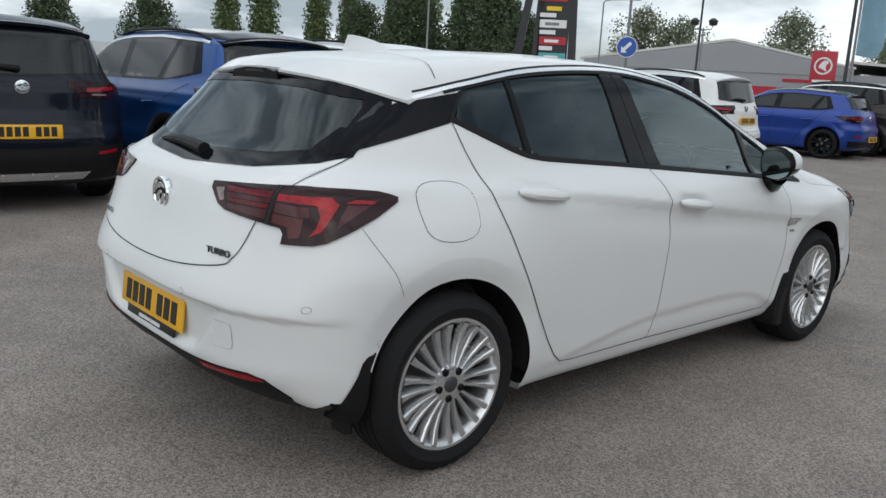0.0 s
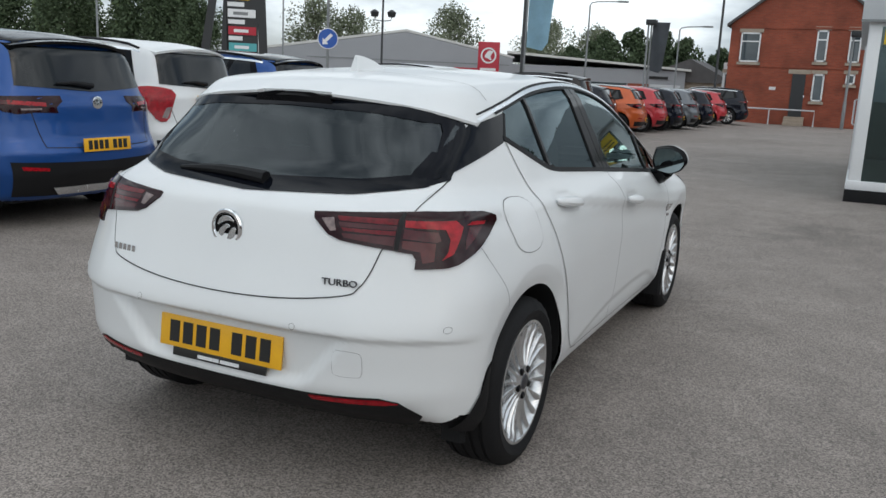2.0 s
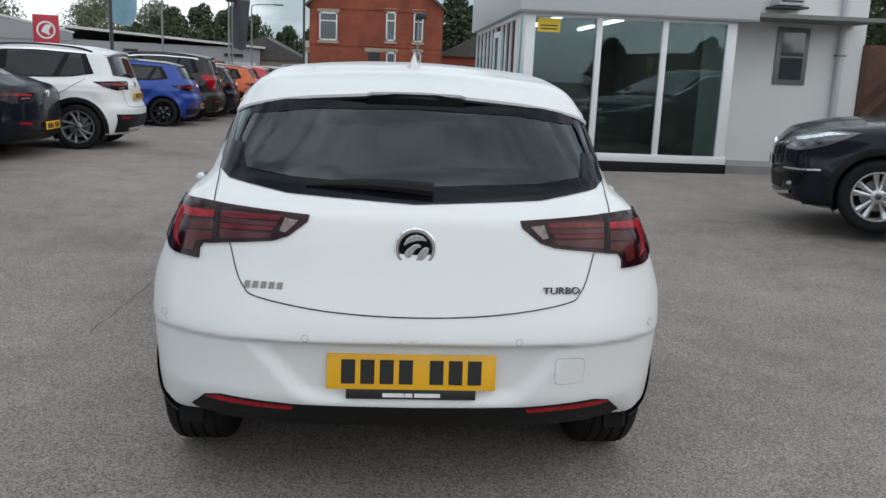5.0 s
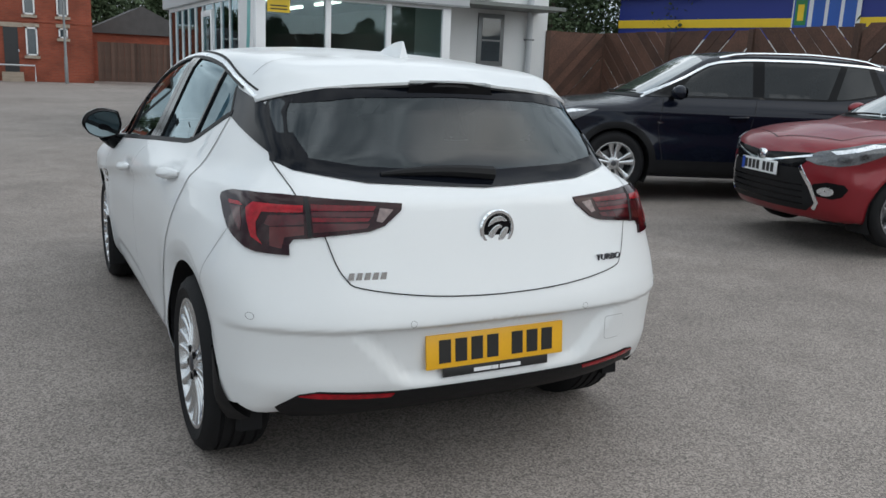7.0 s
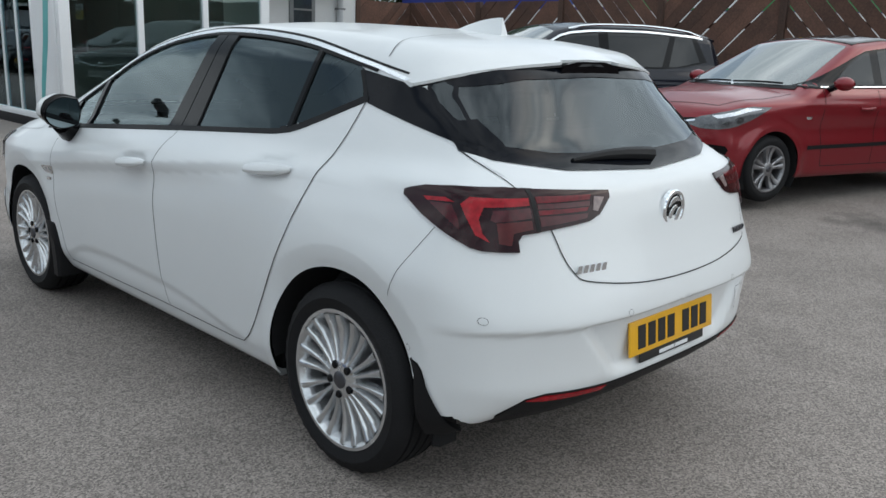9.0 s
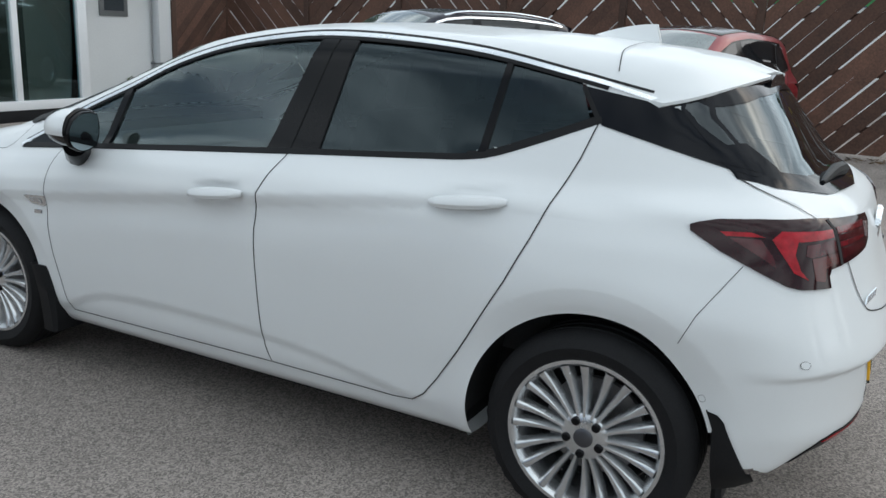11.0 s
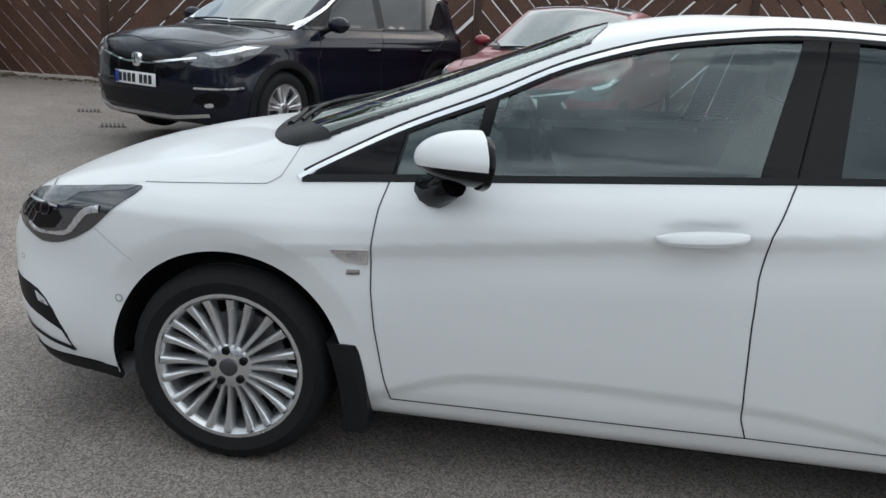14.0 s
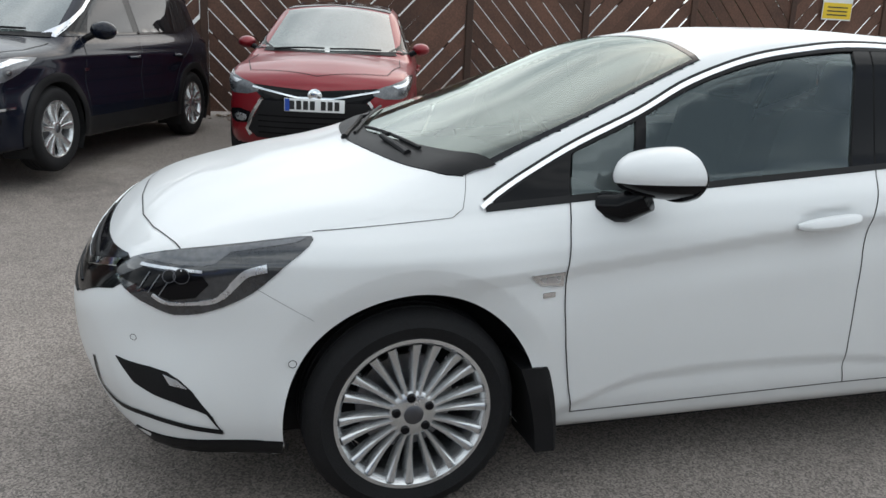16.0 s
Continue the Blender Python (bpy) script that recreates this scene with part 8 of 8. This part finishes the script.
# blue arrow sign on a post
ks = thing("road_sign", "round blue road sign with a slanting white arrow", "sign", m=pose(-14.87, 21.98, 0, 0, 0, 36))
part("post", tube_bm([(0, 0.05, 0), (0, 0.05, 6.5)], 0.05, 10), pole_grey, ks)
part("disc", lathe_bm([(0.0005, 0), (0.35, 0), (0.35, 0.03), (0.0005, 0.03)], 32, pose(0, 0, 2.6, 0, 0, -90)), sign_white, ks, smooth=False)
part("face", lathe_bm([(0.0005, 0), (0.325, 0), (0.325, 0.036), (0.0005, 0.036)], 32, pose(0, 0, 2.6, 0, 0, -90)), sign_blue, ks, "blue sign face", smooth=False)
part("arrow", prism_bm([(-0.24, -0.26), (0.02, -0.24), (-0.06, -0.15), (0.22, 0.13), (0.12, 0.24), (-0.16, -0.05), (-0.24, 0.03)], 0.042, pose(0, 0, 2.6, 90, 0, 0) @ Matrix.Diagonal((0.76, 0.76, 1, 1))), sign_white, ks, "white arrow", smooth=False)


# ---- lamp posts and flags ----
def lamp_post(x, y, tall, arm, label, colour=pole_grey, turn=0.0, double=False):
    ob = thing("street_lamp", label, "street lamp", "street lamps", m=pose(x, y, lie(x), 0, 0, turn))
    part("pole", tube_bm([(0, 0, 0), (0, 0, 1.2), (0, 0, 1.25), (0, 0, tall)], [0.085, 0.08, 0.06, 0.045], 10), colour, ob)
    if arm:
        part("arm", tube_bm([(0, 0, tall), (0.08, 0, tall + 0.12), (0.4, 0, tall + 0.2), (arm, 0, tall + 0.25)], 0.035, 8), colour, ob)
        part("lantern", box_bm(arm - 0.1, arm + 0.55, -0.12, 0.12, tall + 0.2, tall + 0.3, 0.04), colour, ob, "flat lantern")
    elif double:
        for s in (-1, 1):
            part("arm", tube_bm([(0, 0, tall - 0.1), (s * 0.45, 0, tall - 0.05), (s * 0.5, 0, tall + 0.1)], 0.03, 8), colour, ob)
            part("lantern", lathe_bm([(0.0005, 0), (0.2, 0.05), (0.26, 0.3), (0.1, 0.42), (0.0005, 0.45)], 14, pose(s * 0.5, 0, tall + 0.1, 0, -90, 0)), pole_black, ob, "dark lantern")
    else:
        part("lantern", box_bm(-0.12, 0.42, -0.2, 0.2, tall - 0.05, tall + 0.22, 0.04, pose(0, 0, 0, 0, 0, 0)), pole_black, ob, "dark flood lamp")
    return ob


lamp_post(-21.0, 36.1, 9.5, 0, "slim dark lamp post by the road", pole_black)
lamp_post(-9.7, 27.2, 8.5, 0, "dark lamp post beside the row of cars", pole_black)
lamp_post(-12.66, 45.2, 5.9, 1.6, "grey street lamp with a bent arm", pole_grey, 20)
lamp_post(-31.2, 41.2, 6.2, 1.7, "grey street lamp with a bent arm", pole_grey, 30)
lamp_post(-8.3, 41.2, 4.6, 0, "grey post with a dark flood lamp", pole_grey)
lamp_post(-4.1, 37.0, 8.5, 0, "slim dark lamp post near the house", pole_black)
lamp_post(-23.5, 40.4, 4.6, 0, "post with twin round lanterns", pole_grey, 20, True)
lamp_post(1.25, 39.6, 4.15, 0, "grey lamp post before the brick house", pole_grey)
lamp_post(-36.0, 31.0, 7.5, 0, "grey post before the tall trees", pole_grey)
lamp_post(-9.2, 54.0, 5.2, 1.5, "far grey street lamp", pole_grey, 10)


def flag(x, y, base_z, h, w, material, label, turn):
    ob = thing("feather_flag", label, "flag", m=pose(x, y, lie(x), 0, 0, turn))
    part("flag_pole", tube_bm([(0, 0, 0), (0, 0, base_z + h)], 0.045, 10), pole_grey, ob)
    bm = bmesh.new()
    rows = []
    for i in range(15):
        t = i / 14
        ww = w * (0.72 + 0.28 * t) if t > 0.06 else w * 0.55
        rows.append([bm.verts.new((0.06 + ww * u, 0.09 * math.sin(u * 5 + t * 4) * u + 0.0, base_z + h * t - (0.12 * u if t < 0.1 else 0))) for u in np.linspace(0, 1, 9)])
    for r0, r1 in zip(rows, rows[1:]):
        for j in range(8):
            bm.faces.new((r0[j], r0[j + 1], r1[j + 1], r1[j]))
    bmesh.ops.solidify(bm, geom=bm.faces[:], thickness=0.006)
    part("cloth", bm, material, ob)
    return ob


flag(-10.3, 29.0, 2.75, 4.5, 1.15, flag_blue, "pale blue feather flag on a grey pole", 12)
flag(-8.15, 41.25, 2.3, 2.4, 0.85, flag_grey, "dark grey feather flag beside a lamp", 10)

# low house with a grey roof beyond the cars
lh = thing("cottage", "low house with a dark roof and a white window", "house", m=pose(-9.6, 58, 0))
block("wall", lh, stone_buff, -3, 3.4, 0, 6, 0, 2.2)
part("roof", prism_bm([(-3.4, 2.0), (0.6, 3.6), (3.8, 2.0)], 6.6, pose(0, 6.3, 0, 90, 0, 0)), slate, lh, "dark roof", smooth=False)
far_window(lh, -0.9, 0.2, 1.25, 1.8, False)
wl = thing("site_wall", "long pale wall beyond the parked cars", "wall", m=pose(-38, 4, 0, 0, 0, 68))
block("wall", wl, fascia_grey, -9, 16, 0, 0.4, 0, 1.95)

# drain cover and crack in the asphalt
dc = thing("drain_cover", "dark cast-iron drain cover let into the asphalt", "drain", m=pose(-1.75, 13.0, lie(-1.75, 13.0), 0, 0, 8))
block("rim", dc, iron, -0.32, 0.32, -0.3, 0.3, 0.0, 0.006)
for i in range(6):
    block("bar", dc, iron, -0.26, 0.26, -0.25 + i * 0.09, -0.20 + i * 0.09, 0.0062, 0.013)
for x, y in ((5.82, 6.98), (5.1, 6.3)):
    copy_thing(dc, pose(x, y, lie(x, y) - 0.009, 0, 0, 30) @ Matrix.Diagonal((0.45, 0.45, 1, 1)))


# ---- trees ----
def tree(label, x, y, tall, wide, leaf, seed, trunk=0.25, columnar=False, leaves=2200, size=0.30, base=None):
    rr = random.Random(seed)
    ob = thing("tree", label, "tree", "distant trees", m=pose(x, y, lie(x), 0, 0, rr.uniform(0, 360)))
    bm = tube_bm([(0, 0, 0), (0.05, 0.02, tall * 0.3), (-0.04, 0.05, tall * 0.6), (0, 0, tall * 0.9)], [trunk, trunk * 0.75, trunk * 0.45, trunk * 0.12], 8)
    blobs = []
    n = 16 if not columnar else 18
    b0 = base if base is not None else (0.30 if not columnar else 0.10)
    for i in range(n):
        t = (i + 0.5) / n
        z = tall * (b0 + (0.95 - b0) * t)
        prof = math.sin(math.pi * min(1, 0.12 + 0.88 * t) ** (0.8 if not columnar else 0.6)) ** 0.7
        r = wide * 0.5 * prof * (0.55 if not columnar else 0.35) * rr.uniform(0.6, 1.2)
        a = i * 2.4 + rr.uniform(-0.5, 0.5)
        c = Vector((r * math.cos(a), r * math.sin(a), z))
        blobs.append((c, wide * rr.uniform(0.16, 0.27) * (0.6 + 0.5 * prof)))
        tube_bm([(0, 0, z - tall * 0.13), tuple(c * 0.5 + Vector((0, 0, z * 0.5 - tall * 0.03))), tuple(c)], [trunk * 0.3, trunk * 0.18, 0.02], 5, bm)
    part("trunk", bm, bark, ob)
    verts, faces = [], []
    for k in range(leaves):
        c, r = blobs[rr.randrange(len(blobs))]
        d = Vector((rr.gauss(0, 1), rr.gauss(0, 1), rr.gauss(0, 1))).normalized() * r * rr.uniform(0.55, 1.12)
        if columnar:
            d.z *= 1.9
        p = c + d
        s = size * rr.uniform(0.5, 1.2)
        u = Vector((rr.gauss(0, 1), rr.gauss(0, 1), rr.gauss(0, 1))).normalized()
        v = u.cross(Vector((rr.gauss(0, 1), rr.gauss(0, 1), rr.gauss(0, 1)))).normalized()
        i = len(verts)
        verts += [tuple(p + u * s), tuple(p + v * s * 0.6), tuple(p - u * s), tuple(p - v * s * 0.6)]
        faces.append((i, i + 1, i + 2, i + 3))
    me = bpy.data.meshes.new("crown")
    me.from_pydata(verts, [], faces)
    mesh_part("crown", me, leaf, ob, "uneven crown of small leaves", smooth=False)
    return ob


def again(ob, x, y, turn, k):
    return copy_thing(ob, pose(x, y, 0, 0, 0, turn) @ Matrix.Diagonal((k, k, k, 1)))


poplar = tree("tall slim poplar with dense leaves", -72.5, 47.0, 10.5, 4.2, leaf_green, 3, 0.3, True, 9000, 0.16)
for x, y, k in ((-75.5, 42.5, 1.1), (-71.0, 50.0, 0.95), (-68.0, 53.5, 1.0), (-66.0, 56.5, 1.05), (-76.5, 39.0, 1.0), (-63.5, 58.5, 0.9)):
    again(poplar, x, y, x * 37 % 360, k)
broad = tree("broad round-crowned tree with dense leaves", -50.0, 49.0, 9.5, 9.0, leaf_dark, 7, 0.35, False, 12000, 0.18, 0.12)
for x, y, k in ((-56.0, 46.0, 0.85), (-45.0, 46.0, 0.8), (-62.0, 45.0, 0.75), (-40.0, 43.5, 0.6)):
    again(broad, x, y, x * 53 % 360, k)
airy = tree("tall loose-crowned tree behind the hall", -49.5, 71.0, 8.6, 8.0, leaf_grey, 11, 0.25, False, 6500, 0.16, 0.25)
for x, y, k in ((-46.0, 73.0, 0.9), (-39.5, 82.5, 1.05), (-26.0, 77.0, 0.85), (-22.0, 79.0, 0.8), (-29.0, 80.0, 0.75), (-34.5, 70.0, 0.62)):
    again(airy, x, y, x * 71 % 360, k)
hedge = tree("dark bushy conifer in a belt of trees", -15.0, 66.0, 6.0, 4.5, leaf_dark, 13, 0.2, False, 7500, 0.15, 0.02)
for i, (x, y, k) in enumerate(((-19, 68, 0.85), (-17, 65, 0.95), (-13, 67, 1.0), (-11, 66, 0.9), (-8.5, 68, 0.8), (-6.0, 66, 0.85), (-21.5, 70, 0.8), (-4.8, 60, 0.8), (4.5, 57, 1.15), (7.5, 56, 1.2), (10.5, 55, 1.25), (13.5, 54, 1.2), (2.5, 60, 1.0))):
    again(hedge, x, y, i * 47 % 360, k)
near = tree("dark leafy tree behind the fence", 12.5, 17.5, 6.8, 5.0, leaf_dark, 17, 0.22, False, 20000, 0.075, 0.1)
for x, y, k in ((9.8, 20.5, 1.0), (15.5, 15.0, 1.05), (18.5, 17.5, 1.1), (11.0, 24.0, 1.1), (21.0, 12.0, 1.1), (7.5, 24.5, 0.95), (14.5, 21.5, 1.15), (17.5, 10.0, 1.0)):
    again(near, x, y, x * 61 % 360, k)
wd = tree("low scrubby bush at the fence foot", 7.72, 9.98, 0.62, 0.5, leaf_green, 23, 0.02, False, 260, 0.035, 0.05)
again(wd, 6.42, 10.02, 80, 0.9)

# a belt of unseen trees closes the yard's far side, added to darken reflections
for i in range(9):
    again(hedge, -26 + i * 6.3, -24.0 - 2.5 * (i % 3), i * 67 % 360, 0.62 + 0.06 * (i % 2))
# trees out of view beyond the workshop, placed for their reflection in the car's glass
for x, y, k in ((24.0, 11.0, 0.55), (26.5, 4.0, 0.6), (25.0, -3.5, 0.5), (27.0, -10.0, 0.6), (24.5, -16.5, 0.55), (30.0, 14.5, 0.6), (20.0, -23.0, 0.6)):
    again(broad, x, y, x * 43 % 360, k)
for x, y, k in ((-40.0, 6.0, 0.42), (-43.0, 12.0, 0.45), (-39.0, -2.0, 0.40), (-45.0, 18.0, 0.5)):
    again(broad, x, y, y * 43 % 360, k)

# fallen leaves and grit along the fence's foot
rl_ = random.Random(31)
verts, faces = [], []
for k in range(2600):
    along, out = rl_.uniform(0.1, 24.0), abs(rl_.gauss(0, 0.28)) + 0.03
    c = P1 + run_way * along + Vector((run_way.y, -run_way.x, 0)) * out
    c.z = lie(c.x, c.y)
    a, size = rl_.uniform(0, 6.28), rl_.uniform(0.012, 0.04)
    u, v = Vector((math.cos(a), math.sin(a), 0)) * size, Vector((-math.sin(a), math.cos(a), 0)) * size * 0.55
    i = len(verts)
    z = rl_.uniform(0.004, 0.014)
    verts += [tuple(c + u + Vector((0, 0, z))), tuple(c + v + Vector((0, 0, z + 0.008))), tuple(c - u + Vector((0, 0, z))), tuple(c - v + Vector((0, 0, 0.004)))]
    faces.append((i, i + 1, i + 2, i + 3))
me = bpy.data.meshes.new("leaf_litter")
me.from_pydata(verts, [], faces)
tagged(mesh_part("leaf_litter", me, leaf_mat("leaf_brown", (0.10, 0.065, 0.035)), None, "brown fallen leaves along the foot of the fence", smooth=False), category="leaf litter", kind="stuff")
